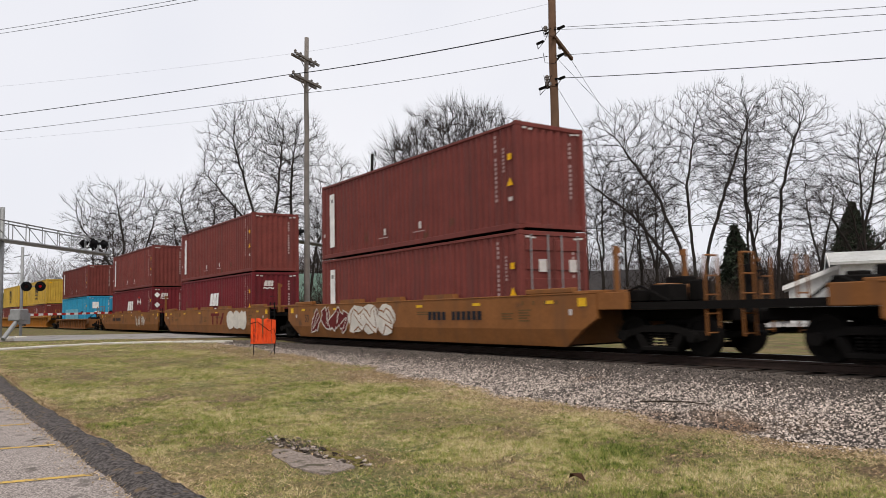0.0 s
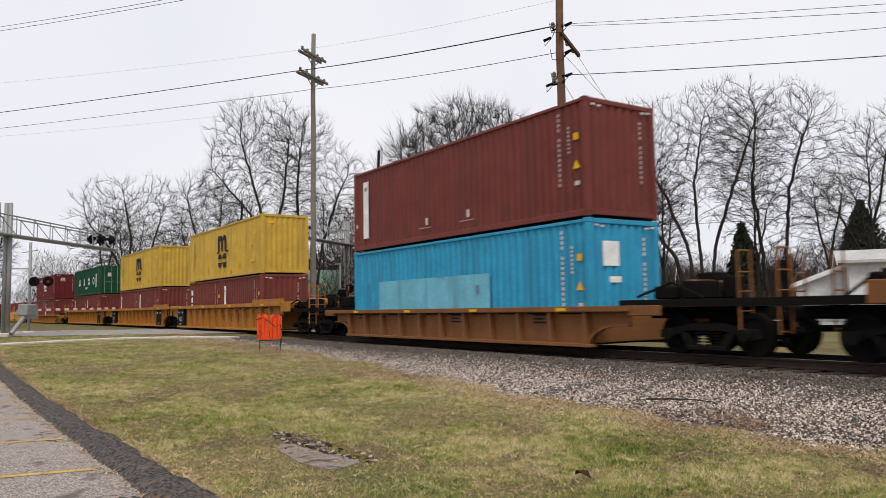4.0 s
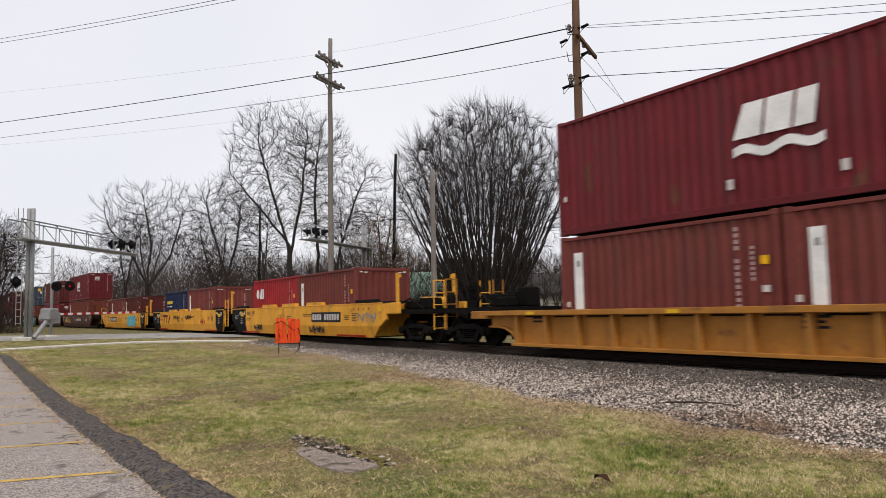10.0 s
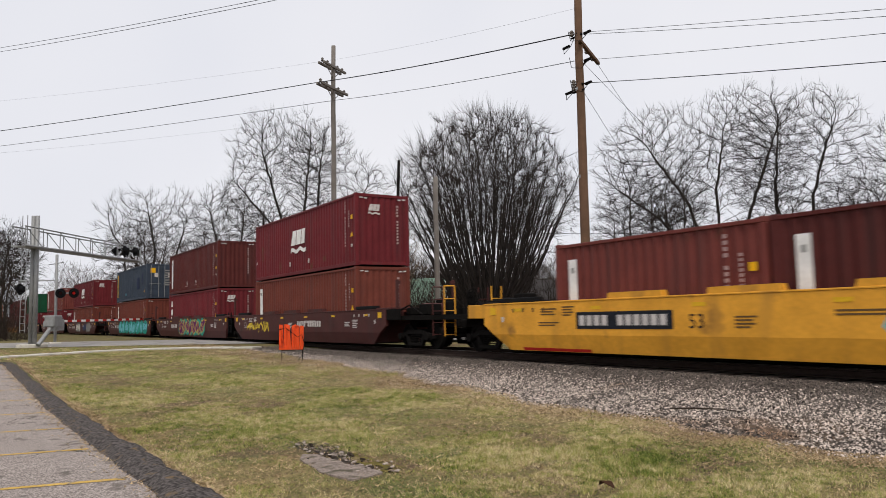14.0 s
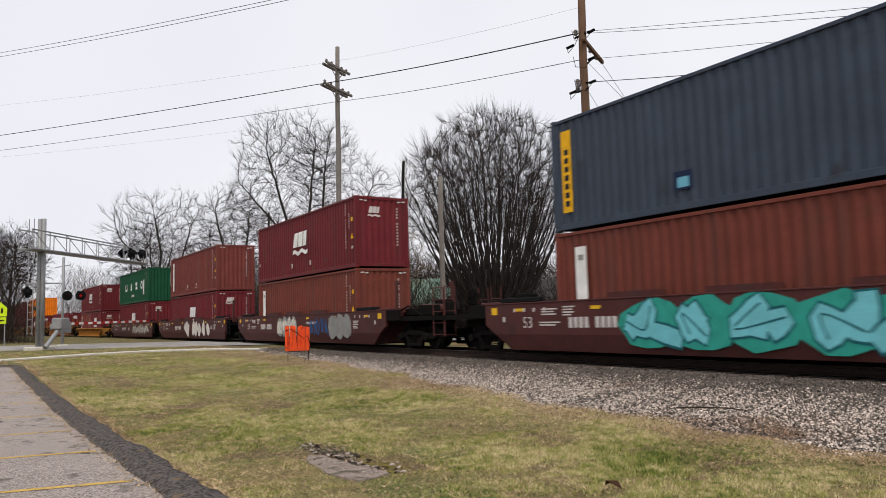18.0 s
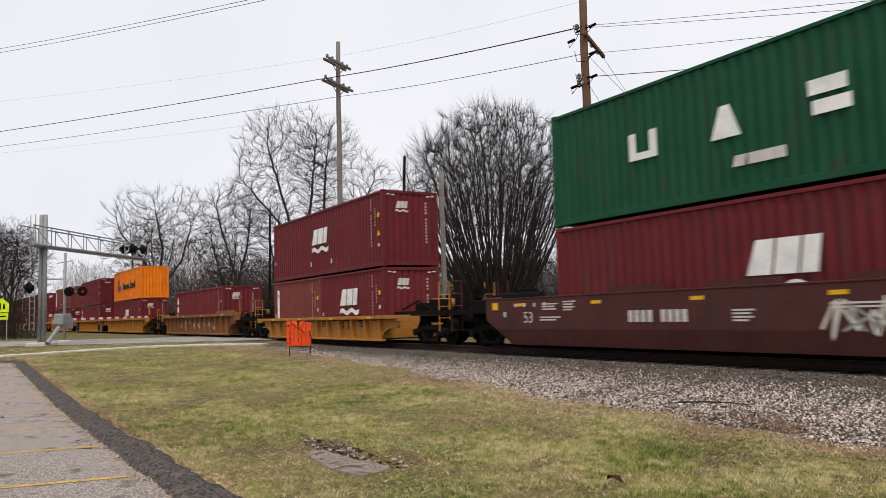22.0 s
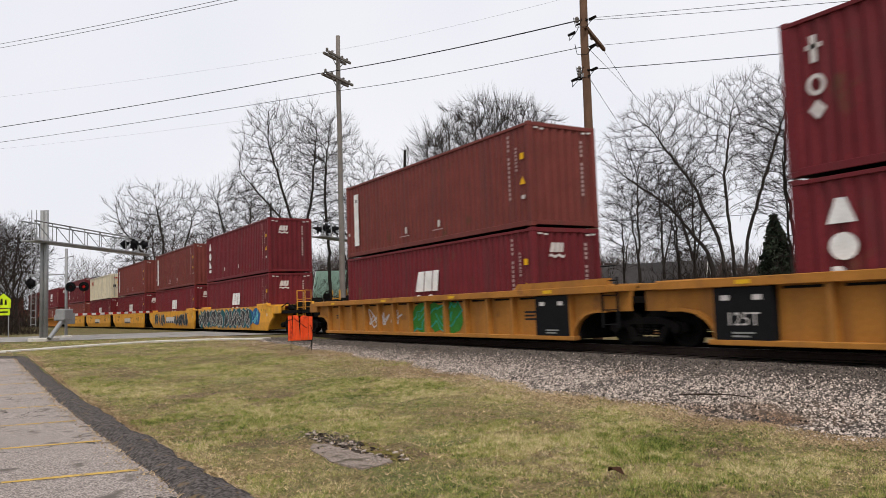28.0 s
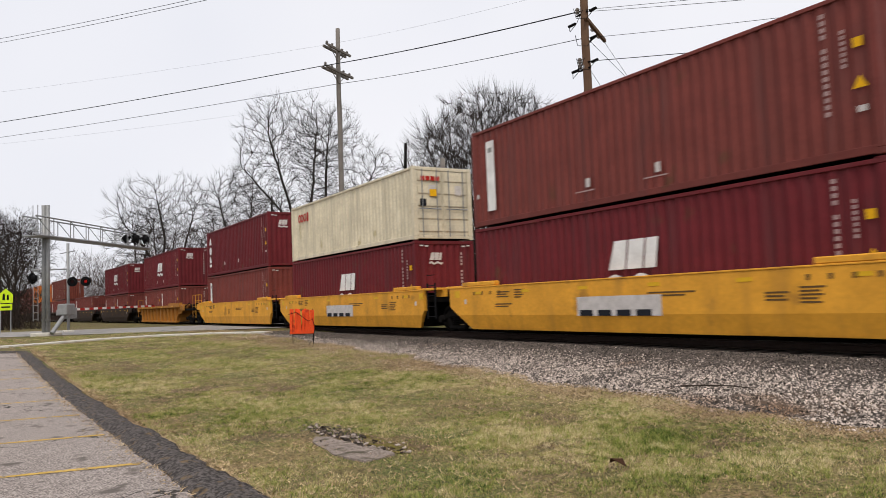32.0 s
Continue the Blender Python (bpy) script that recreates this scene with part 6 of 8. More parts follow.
# ---- crossing signals ----
def signal_head(t, x, y, z, yaw, lit=False):
    """A round black backing with a hooded red lens."""
    m = pose(x, y, z, 0, 0, yaw)
    part("backing", Mesh().disc((0, 0.0, 0), "y", 0.30, 0.02, 24), BLACK, t, "round black signal backing", at=m)
    part("lamp_housing", Mesh().disc((0, 0.12, 0), "y", 0.17, 0.22, 16), BLACK, t, at=m)
    part("lens", Mesh().disc((0, -0.02, 0), "y", 0.10 if not lit else 0.085, 0.03, 20), LAMPRED if lit else LENSDARK, t, "lit red lens" if lit else "dark red lens", at=m)
    hood = Mesh()
    n = 10
    for i in range(n + 1):
        a = radians(-20 + 220 * i / n)
        hood.v += [(0.165 * math.cos(a), -0.02, 0.165 * math.sin(a)), (0.165 * math.cos(a), -0.27 * (0.6 + 0.4 * math.sin(a)) - 0.03, 0.165 * math.sin(a))]
    hood.f = [(2 * i, 2 * i + 1, 2 * i + 3, 2 * i + 2) for i in range(n)]
    part("hood", hood, BLACK, t, at=m)


def gantry(label, base, tip, z_ground, z_low, z_high, mast_top, face, lit, back=1.3):
    """A cantilevered walkway truss on a double mast, with signal heads near its tip."""
    b, e = Vector((*base, 0)), Vector((*tip, 0))
    d = e - b
    length = d.length
    ang = math.degrees(math.atan2(d.y, d.x))
    t = thing("crossing_gantry", label, "crossing signal", (b.x, b.y, z_ground), group="crossing signals", turn=ang)
    lo, hi = z_low - z_ground, z_high - z_ground
    part("foundation", Mesh().box(-0.55, 0.55, -0.55, 0.55, -0.3, 0.18, 0.04), CONCRETE, t, "concrete footing")
    for y in (-0.112, 0.112):
        part("mast", Mesh().tube([(0, y, 0.1), (0, y, mast_top - z_ground)], [0.115, 0.11], 12), GALV, t, smooth=True)
    for i in range(7):
        z = 0.8 + i * (lo - 0.8) / 6.5
        part("mast_tie", Mesh().box(-0.06, 0.06, -0.22, 0.22, z, z + 0.08), GALV, t)
    for y in (0.28, 0.56):
        part("ladder_rail", Mesh().tube([(-0.25, y, 0.8), (-0.25, y, hi + 0.7)], 0.022, 6), GALV, t)
    for i in range(15):
        z = 0.9 + i * 0.36
        part("ladder_rung", Mesh().tube([(-0.25, 0.28, z), (-0.25, 0.56, z)], 0.013, 5), GALV, t)
    for y in (-0.38, 0.38):
        part("top_chord", Mesh().tube([(-back, y, hi), (length, y, hi - 0.12)], 0.040, 7), GALV, t)
        part("bottom_chord", Mesh().tube([(-back, y, lo), (length, y, lo)], 0.055, 7), GALV, t)
        n = 8
        for i in range(n + 1):
            x = -back + (length + back) * i / n
            zt = hi - 0.12 * i / n
            part("truss_post", Mesh().tube([(x, y, lo), (x, y, zt)], 0.026, 5), GALV, t)
            if i < n and i % 2 == 0:
                x1 = -back + (length + back) * (i + 1) / n
                part("truss_brace", Mesh().tube([(x, y, zt), (x1, y, lo)], 0.022, 5), GALV, t)
    part("walkway", Mesh().box(-back, length + 0.3, -0.40, 0.40, lo - 0.06, lo - 0.02, 0.01), GALV, t, "grated walkway")
    fz = math.degrees(face) - ang
    k = 0
    for x in (length - 0.6, length - 1.8):
        for dy in (-0.75, 0.75):
            signal_head(t, x + (0.25 if dy > 0 else -0.25), dy * 0.6, (lo + hi) / 2 + 0.05, fz + (180 if dy > 0 else 0), lit and k in (0, 2))
            k += 1
    for dy in ((-1, 1) if lit else (1,)):
        signal_head(t, -0.3, dy * 0.55, 3.05, fz + (0 if dy > 0 else 180), False)
        part("signal_arm", Mesh().tube([(0, 0, 3.05), (-0.3, dy * 0.5, 3.05)], 0.035, 6), GALV, t)
    return t, ang


ROAD_ANG = math.atan2(ROAD_DIR.y, ROAD_DIR.x)
g1, g1_ang = gantry("galvanised cantilever gantry with dark crossing lights over the road", (-44.93, -11.25), (-52.8, -4.95), 0.05, 5.3, 6.3, 7.0, ROAD_ANG - math.pi / 2, False)
g2, _ = gantry("galvanised cantilever gantry beyond the track with one lit red light", (-50.3, 10.9), (-45.2, 4.3), 0.05, 5.95, 6.95, 7.7, radians(-35), True)

# gate: cabinet, counterweight and the lowered striped arm
gate = thing("crossing_gate", "lowered red-and-white gate arm on a grey mechanism box", "crossing gate", (-44.1, -10.35, 0.05), turn=g1_ang)
part("mechanism", Mesh().box(-0.38, 0.38, -0.28, 0.28, 1.05, 1.65, 0.05), GALV, gate, "grey mechanism box")
part("support", Mesh().tube([(-1.2, 0, 0.15), (-0.1, 0, 1.1)], 0.11, 10), GALV, gate)
part("counterweight", Mesh().box(-0.2, 1.3, 0.36, 0.46, 1.05, 1.35, 0.02).box(0.6, 1.4, 0.30, 0.52, 0.85, 1.45, 0.03), GALV, gate)
for i in range(22):
    x = 0.5 + i * 0.42
    part("arm_band", Mesh().box(x, x + 0.42, 0.38, 0.42, 1.28 + 0.004 * i, 1.40 + 0.004 * i), REDPAINT if i % 2 else WHITE, gate, "red band" if i % 2 else "white band")
for x in (6.4, 9.5):
    part("arm_lamp", Mesh().disc((x, 0.40, 1.48), "y", 0.045, 0.1, 12), LENSDARK, gate, "small red lamp")

sp = thing("signal_post", "grey signal post with one lit red crossing light", "crossing signal", (-51.85, -9.65, 0.05), group="crossing signals")
part("post", Mesh().tube([(0, 0, 0), (0, 0, 5.5)], 0.085, 10), GALV, sp, smooth=True)
part("post_arm", Mesh().tube([(-1.3, -0.35, 4.95), (1.1, 0.3, 4.95)], 0.03, 6), GALV, sp)
part("post_arm", Mesh().tube([(-0.1, 0, 3.9), (-0.6, -2.0, 3.9)], 0.05, 6), GALV, sp)
for dx in (0.25, 1.05):
    signal_head(sp, dx * 0.35 + 0.1, dx * 0.9, 3.1, 75, dx > 1)
part("light_arm", Mesh().tube([(0, 0, 3.1), (0.5, 1.2, 3.1)], 0.04, 6), GALV, sp)
part("footing", Mesh().box(-0.3, 0.3, -0.3, 0.3, -0.2, 0.12, 0.03), CONCRETE, sp)

mast3 = thing("signal_post", "low grey signal mast beyond the track", "crossing signal", (-47.5, 9.0, 0.0), group="crossing signals")
part("post", Mesh().tube([(0, 0, 0), (0, 0, 4.4)], 0.07, 8), GALV, mast3)
part("post_arm", Mesh().tube([(-0.9, 0, 4.35), (0.2, 0, 4.35)], 0.035, 6), GALV, mast3)
for dy in (-0.5, 0.5):
    signal_head(mast3, 0.1, dy + 1.2, 2.6, 80, False)
part("light_arm", Mesh().tube([(0, 0, 2.6), (0, 1.7, 2.6)], 0.04, 6), GALV, mast3)

sign = thing("warning_sign", "fluorescent yellow-green pentagon sign on two posts", "road sign", (-58.6, -12.9, 0.02), turn=88)
part("sign_face", Mesh().slab([(-0.42, 2.05), (0.42, 2.05), (0.42, 2.62), (0, 3.02), (-0.42, 2.62)], -0.02, 0.0), SIGNGREEN, sign, "pentagon with dark shapes")
part("sign_shapes", Mesh().slab([(-0.2, 2.25), (-0.04, 2.25), (-0.06, 2.68), (-0.17, 2.68)], -0.026, -0.022).slab([(0.05, 2.25), (0.2, 2.25), (0.17, 2.6), (0.08, 2.6)], -0.026, -0.022), BLACK, sign, "plain dark bars")
part("lower_plate", Mesh().box(-0.38, 0.38, -0.02, 0.0, 1.55, 1.98, 0.006), SIGNGREEN, sign)
part("plate_bars", Mesh().box(-0.26, 0.26, -0.026, -0.022, 1.72, 1.82), BLACK, sign)
for x in (-0.3, 0.3):
    part("post", Mesh().box(x - 0.03, x + 0.03, 0.002, 0.05, 0, 2.3), GALV, sign)


# ---- orange panels on a stand beside the ballast ----
def panel_stand():
    t = thing("barricade_stand", "stack of faded orange plastic panels on a wire stand", "barricade", (-24.6, -4.6, land(-24.6, -4.6)), turn=68)
    rnd = random.Random(5)
    for i in range(6):
        x = -0.36 + i * 0.138
        w = 0.066
        lean = rnd.uniform(-0.05, 0.05)
        m = Mesh()
        m.slab([(x - w, 0.38), (x + w, 0.38), (x + w + lean, 1.20 + rnd.uniform(-0.03, 0.05)), (x - w + lean, 1.20 + rnd.uniform(-0.03, 0.05))], -0.10 - 0.03 * (i % 3), -0.02 - 0.03 * (i % 3))
        part("panel", m, CONE, t, "orange panel")
        part("panel_ridge", Mesh().slab([(x - 0.012, 0.42), (x + 0.012, 0.42), (x + 0.012 + lean, 1.14), (x - 0.012 + lean, 1.14)], -0.20, -0.11), CONE, t)
    for x in (-0.33, 0.36):
        part("leg", Mesh().tube([(x, -0.05, -0.1), (x, -0.03, 1.22)], 0.014, 6), GRIME, t)
    part("cross_wire", Mesh().tube([(-0.33, -0.05, 0.36), (0.36, -0.05, 0.36)], 0.012, 6), GRIME, t)
    pts = [(-0.45, -0.23, 1.05), (-0.2, -0.25, 1.12), (0.02, -0.25, 0.95), (0.2, -0.25, 0.80), (0.34, -0.24, 0.88), (0.42, -0.22, 0.6), (0.36, -0.2, 0.2), (0.2, -0.25, 0.0)]
    part("cord", Mesh().tube(pts, 0.012, 5), BLACK, t, "loose black cord")


panel_stand()


# ---- small things on the turf and the ballast ----
def old_slab():
    t = thing("stone_slab", "broken grey concrete slab sunk in the turf", "slab", (-7.75, -10.38, land(-7.75, -10.38) - 0.012), turn=4)
    rnd = random.Random(2)
    m = Mesh()
    o = [(-0.92, 0.02), (-0.62, -0.10), (-0.40, -0.19), (-0.02, -0.22), (0.24, -0.30), (0.62, -0.25), (0.80, -0.22), (0.74, -0.02), (0.68, 0.18), (0.34, 0.22), (0.05, 0.13), (-0.20, 0.16), (-0.45, 0.10), (-0.70, 0.15)]
    o = [(x + rnd.uniform(-0.025, 0.025), y + rnd.uniform(-0.02, 0.02)) for x, y in o]
    n = len(o)
    m.v = [(x, y, 0.026 + rnd.uniform(-0.008, 0.01)) for x, y in o] + [(x * 1.03, y * 1.05, -0.06) for x, y in o]
    m.v.append((0.0, -0.03, 0.034))
    m.f = [(i, (i + 1) % n, 2 * n) for i in range(n)] + [(i, n + i, n + (i + 1) % n, (i + 1) % n) for i in range(n)]
    part("slab", m, SLABSTONE, t)
    for i in range(85):
        u = rnd.uniform(-1.75, 0.75)
        x, y, s = u, 0.17 - 0.06 * u + rnd.gauss(0.10 if u < -0.3 else 0.06, 0.13 if u < -0.3 else 0.13), rnd.uniform(0.008, 0.030)
        part("chip", Mesh().box(-s, s, -s * 0.7, s * 0.7, -s * 0.3, s * 0.4, s * 0.15), rnd.choice([SLABSTONE, RUBBLE, STONE]), t, at=pose(x, y, 0.03, rnd.uniform(-20, 20), rnd.uniform(-20, 20), rnd.uniform(0, 180)))
    spots = [(-1.0, 0.36, 0.75, 0.20, RUBBLE, "soil", 0.016), (-0.1, 0.24, 0.6, 0.09, RUBBLE, "soil", 0.017)]
    spots += [(rnd.uniform(-0.5, 0.7), rnd.uniform(0.26, 0.50), rnd.uniform(0.05, 0.16), rnd.uniform(0.02, 0.06), MOSS, "moss", 0.020 + 0.0006 * k) for k in range(14)]
    for cx, cy, rx, ry, mat, name, zz in spots:
        dirt = blob(rnd, cx, cy, rx, ry, 22)
        part(name, Mesh().add([(x, y, zz) for x, y in dirt], [tuple(range(22))]), mat, t, "dark bare soil" if name == "soil" else "yellow moss")


old_slab()
leaf = thing("dead_leaf", "curled brown dead leaf on the grass", "leaf", (-5.1, -8.92, land(-5.1, -8.92) + 0.03))
part("blade", Mesh().add([(-0.09, 0, 0.02), (-0.02, -0.05, 0.08), (0.07, -0.02, 0.05), (0.10, 0.03, 0.01), (0.02, 0.06, 0.07), (-0.06, 0.05, 0.05)], [(0, 1, 4, 5), (1, 2, 3, 4)]), DEADLEAF, leaf)
stick = thing("fallen_branch", "dark dead branch lying on the ballast", "branch", (-7.6, -4.6, ballast_z(-7.6, -4.6) + 0.05), turn=22)
part("wood", Mesh().tube([(-0.45, 0, 0), (-0.1, 0.03, 0.02), (0.3, 0.0, 0.03), (0.62, 0.05, 0.0)], [0.015, 0.014, 0.011, 0.006], 6), RUBBLE, stick)


def ballast_stones():
    """Crushed stones lying on the ballast before the viewer."""
    rng = np.random.default_rng(3)
    n = 150000
    x = -34 + 38 * rng.random(n) ** 0.72
    edge = np.array([ballast_edge(a) for a in x])
    foot = 0.35 + 1.1 * np.clip((-x - 8) / 14, 0, 1)
    d = edge - foot + (-1.35 - edge + foot) * rng.random(n) ** 0.9
    keep = np.ones(n, bool)
    stray = d < edge + 0.1
    keep[stray] = rng.random(stray.sum()) < 0.30 * np.exp((d[stray] - edge[stray]) * 1.2)
    x, d = x[keep], d[keep]
    n = len(x)
    z = np.array([ballast_z(a, max(b, ballast_edge(a))) for a, b in zip(x, d)])
    s = rng.uniform(0.008, 0.021, n) * (1 + 0.025 * np.clip(-x - 4, 0, 30))
    octa = np.array([(1, 0, 0), (-1, 0, 0), (0, 1, 0), (0, -1, 0), (0.35, 0.3, 0.9), (-0.35, -0.3, 0.9)], float)
    tri = np.array([(0, 2, 4), (3, 0, 5), (0, 4, 5), (2, 1, 4), (1, 5, 4), (1, 3, 5)])
    v = octa[None] * (s[:, None, None] * rng.uniform(0.55, 1.35, (n, 6, 1)))
    v = v + rng.normal(0, 1, (n, 6, 3)) * (s * 0.28)[:, None, None]
    v[:, :, 2] *= 0.95
    a = rng.uniform(0, 6.28, n)
    c, sn = np.cos(a)[:, None], np.sin(a)[:, None]
    vx, vy = v[:, :, 0] * c - v[:, :, 1] * sn, v[:, :, 0] * sn + v[:, :, 1] * c
    v[:, :, 0], v[:, :, 1] = vx + x[:, None], vy + d[:, None]
    v[:, :, 2] += (z - 0.002 + s * 0.25 * rng.random(n))[:, None]
    # Dark stones: oil, and the train's shade put into the colour near the rails.
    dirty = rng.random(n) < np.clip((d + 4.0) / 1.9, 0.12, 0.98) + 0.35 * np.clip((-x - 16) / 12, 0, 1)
    for mask, mat, label in ((~dirty, STONE, "loose grey and tan crushed stones beside the track"), (dirty, GRIM_SHADE_STONE, "crushed stones close to the rails, dark with oil and painted shade")):
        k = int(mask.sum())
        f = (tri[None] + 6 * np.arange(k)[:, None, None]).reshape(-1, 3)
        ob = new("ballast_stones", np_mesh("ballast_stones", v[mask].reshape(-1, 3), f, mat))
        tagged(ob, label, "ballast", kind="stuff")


ballast_stones()


def grass_blades():
    """Short winter grass before the viewer, thicker and greener in patches."""
    rng = np.random.default_rng(8)
    n = 1700000
    x = -46 + 47 * rng.random(n) ** 0.42
    lo = np.array([lot_edge(a) + 0.5 - (0.14 * (-30 - a) if a < -30 else 0.0) for a in x])
    hi = np.array([ballast_edge(a) + 0.15 for a in x])
    y = lo + (hi - lo) * rng.random(n)
    patch = np.sin(x * 0.9 + 1.3 * np.sin(y * 0.7)) + np.sin(y * 1.7 - x * 0.5) + 0.8 * np.sin(x * 2.3 + y * 2.9)
    keep = rng.random(n) < np.clip(0.62 + 0.20 * patch, 0.2, 1.0)
    keep &= ~((np.abs(x + 7.8) < 0.85) & (np.abs(y + 10.38) < 0.22))
    keep &= ~((np.abs(x + 8.7) < 0.8) & (np.abs(y + 10.02) < 0.2) & (rng.random(n) < 0.75))
    wx = np.interp(y, (-16, -13.2, -10.2, -7.9, -5.2, -3.2), (-33.0, -33.3, -34.8, -35.6, -34.6, -32.6))
    keep &= np.abs(x - wx) > 0.75
    bare = (np.floor(x / 0.28 + 0.5 * np.sin(y * 5)).astype(np.int64) * 313 + np.floor(y / 0.22 + 0.5 * np.sin(x * 4)).astype(np.int64) * 7177) % 97
    keep &= ~((bare < 26) & (rng.random(n) < 0.75))
    keep &= ~((hi - y < 0.7 + 1.1 * np.clip((-x - 8) / 14, 0, 1)) & (rng.random(n) < 0.62))
    x, y, patch = x[keep], y[keep], patch[keep]
    n = len(x)
    z = np.array([land(a, b) for a, b in zip(x, y)])
    h = rng.uniform(0.010, 0.036, n) * (1 + 0.34 * np.clip(patch, -1, 2)) * (1 + 0.004 * np.abs(x))
    table = rng.uniform(0.0, 1.0, 4096)
    cell = (np.floor(x / 0.11 + 0.4 * np.sin(y * 9)).astype(np.int64) * 7919 + np.floor(y / 0.11 + 0.4 * np.sin(x * 8)).astype(np.int64) * 104729) % 4096
    big_cell = (np.floor(x / 0.45 + 0.5 * np.sin(y * 3)).astype(np.int64) * 613 + np.floor(y / 0.35 + 0.5 * np.sin(x * 2)).astype(np.int64) * 9173) % 4096
    h *= (0.45 + 1.15 * table[cell] ** 1.5) * (0.7 + 0.6 * table[big_cell])
    w = rng.uniform(0.0014, 0.0030, n) * (1 + 0.038 * np.abs(x))
    a, lean = rng.uniform(0, 6.28, n), rng.uniform(0.1, 1.5, n)
    b = rng.uniform(0, 6.28, n)
    v = np.empty((n, 3, 3))
    v[:, 0] = np.stack([x - w * np.cos(a), y - w * np.sin(a), z - 0.005], 1)
    v[:, 1] = np.stack([x + w * np.cos(a), y + w * np.sin(a), z - 0.005], 1)
    v[:, 2] = np.stack([x + lean * h * np.cos(b), y + lean * h * np.sin(b), z + h], 1)
    f = np.arange(3 * n).reshape(-1, 3)
    ob = new("grass", np_mesh("grass", v.reshape(-1, 3), f, GRASSBLADE))
    tagged(ob, "short green and straw-coloured winter grass blades", "grass", kind="stuff")


grass_blades()


def straw():
    """Dead straw and litter where the turf meets the ballast and the kerb."""
    rng = np.random.default_rng(18)
    n = 150000
    x = -42 + 43 * rng.random(n) ** 0.48
    edge = np.array([ballast_edge(a) for a in x])
    wide = 0.5 + 1.3 * np.clip((-x - 6) / 20, 0, 1)
    y = edge + 0.25 - np.abs(rng.normal(0, 1, n)) * wide * 0.7
    over = rng.random(n) < 0.40
    low = np.array([lot_edge(a) + 0.55 - (0.14 * (-30 - a) if a < -30 else 0.0) for a in x])
    y[over] = low[over] + (edge[over] - low[over]) * rng.random(over.sum())
    m = ~over & (rng.random(n) < 0.16)
    y[m] = np.array([lot_edge(a) + 0.42 for a in x[m]]) + np.abs(rng.normal(0, 0.12, m.sum()))
    lit = rng.random(n) < 0.018
    y[lit] = np.array([lot_edge(a) for a in x[lit]]) - np.abs(rng.normal(0, 0.12, lit.sum())) + 0.05
    z = np.array([max(land(a, b) + (0.012 if b < lot_edge(a) else 0.0), ballast_z(a, b) if b > ballast_edge(a) else -9) for a, b in zip(x, y)])
    h, w = rng.uniform(0.008, 0.026, n) * (1 + 0.02 * np.abs(x)), rng.uniform(0.003, 0.007, n) * (1 + 0.05 * np.abs(x))
    a, b, lean = rng.uniform(0, 6.28, n), rng.uniform(0, 6.28, n), rng.uniform(0.8, 3.0, n)
    v = np.empty((n, 3, 3))
    v[:, 0] = np.stack([x - w * np.cos(a), y - w * np.sin(a), z], 1)
    v[:, 1] = np.stack([x + w * np.cos(a), y + w * np.sin(a), z + 0.004], 1)
    v[:, 2] = np.stack([x + lean * h * np.cos(b), y + lean * h * np.sin(b), z + h], 1)
    ob = new("straw", np_mesh("straw", v.reshape(-1, 3), np.arange(3 * n).reshape(-1, 3), STRAW))
    tagged(ob, "dead tan straw along the ballast and the kerb", "straw", kind="stuff")


straw()


# ---- trees ----
def limbs_mesh(pos, par, rad, sides, name, mat):
    """Tubes from every node to its parent. The stoutest child carries its parent's ring on."""
    n = len(pos)
    d = np.zeros((n, 3))
    has = par >= 0
    d[has] = pos[has] - pos[par[has]]
    d[~has] = (0, 0, 1)
    d /= np.maximum(np.linalg.norm(d, axis=1), 1e-6)[:, None]
    ref = np.where(np.abs(d[:, 2:3]) > 0.9, (1.0, 0.0, 0.0), (0.0, 0.0, 1.0))
    a = np.cross(d, ref)
    a /= np.maximum(np.linalg.norm(a, axis=1), 1e-6)[:, None]
    b = np.cross(d, a)
    w = 2 * np.pi * np.arange(sides) / sides
    ring = a[:, None] * np.cos(w)[None, :, None] + b[:, None] * np.sin(w)[None, :, None]
    kids = np.flatnonzero(has)
    start = np.minimum(rad[par[kids]], rad[kids] * 1.25)
    low = pos[par[kids]][:, None] + ring[kids] * start[:, None, None]
    high = pos[kids][:, None] + ring[kids] * rad[kids][:, None, None]
    k = len(kids)
    v = np.concatenate([low, high], 1).reshape(-1, 3)
    j = np.arange(sides)
    quad = np.stack([j, (j + 1) % sides, (j + 1) % sides + sides, j + sides], 1)
    f = (quad[None] + (2 * sides) * np.arange(k)[:, None, None]).reshape(-1, 4)
    return np_mesh(name, v, f, mat)


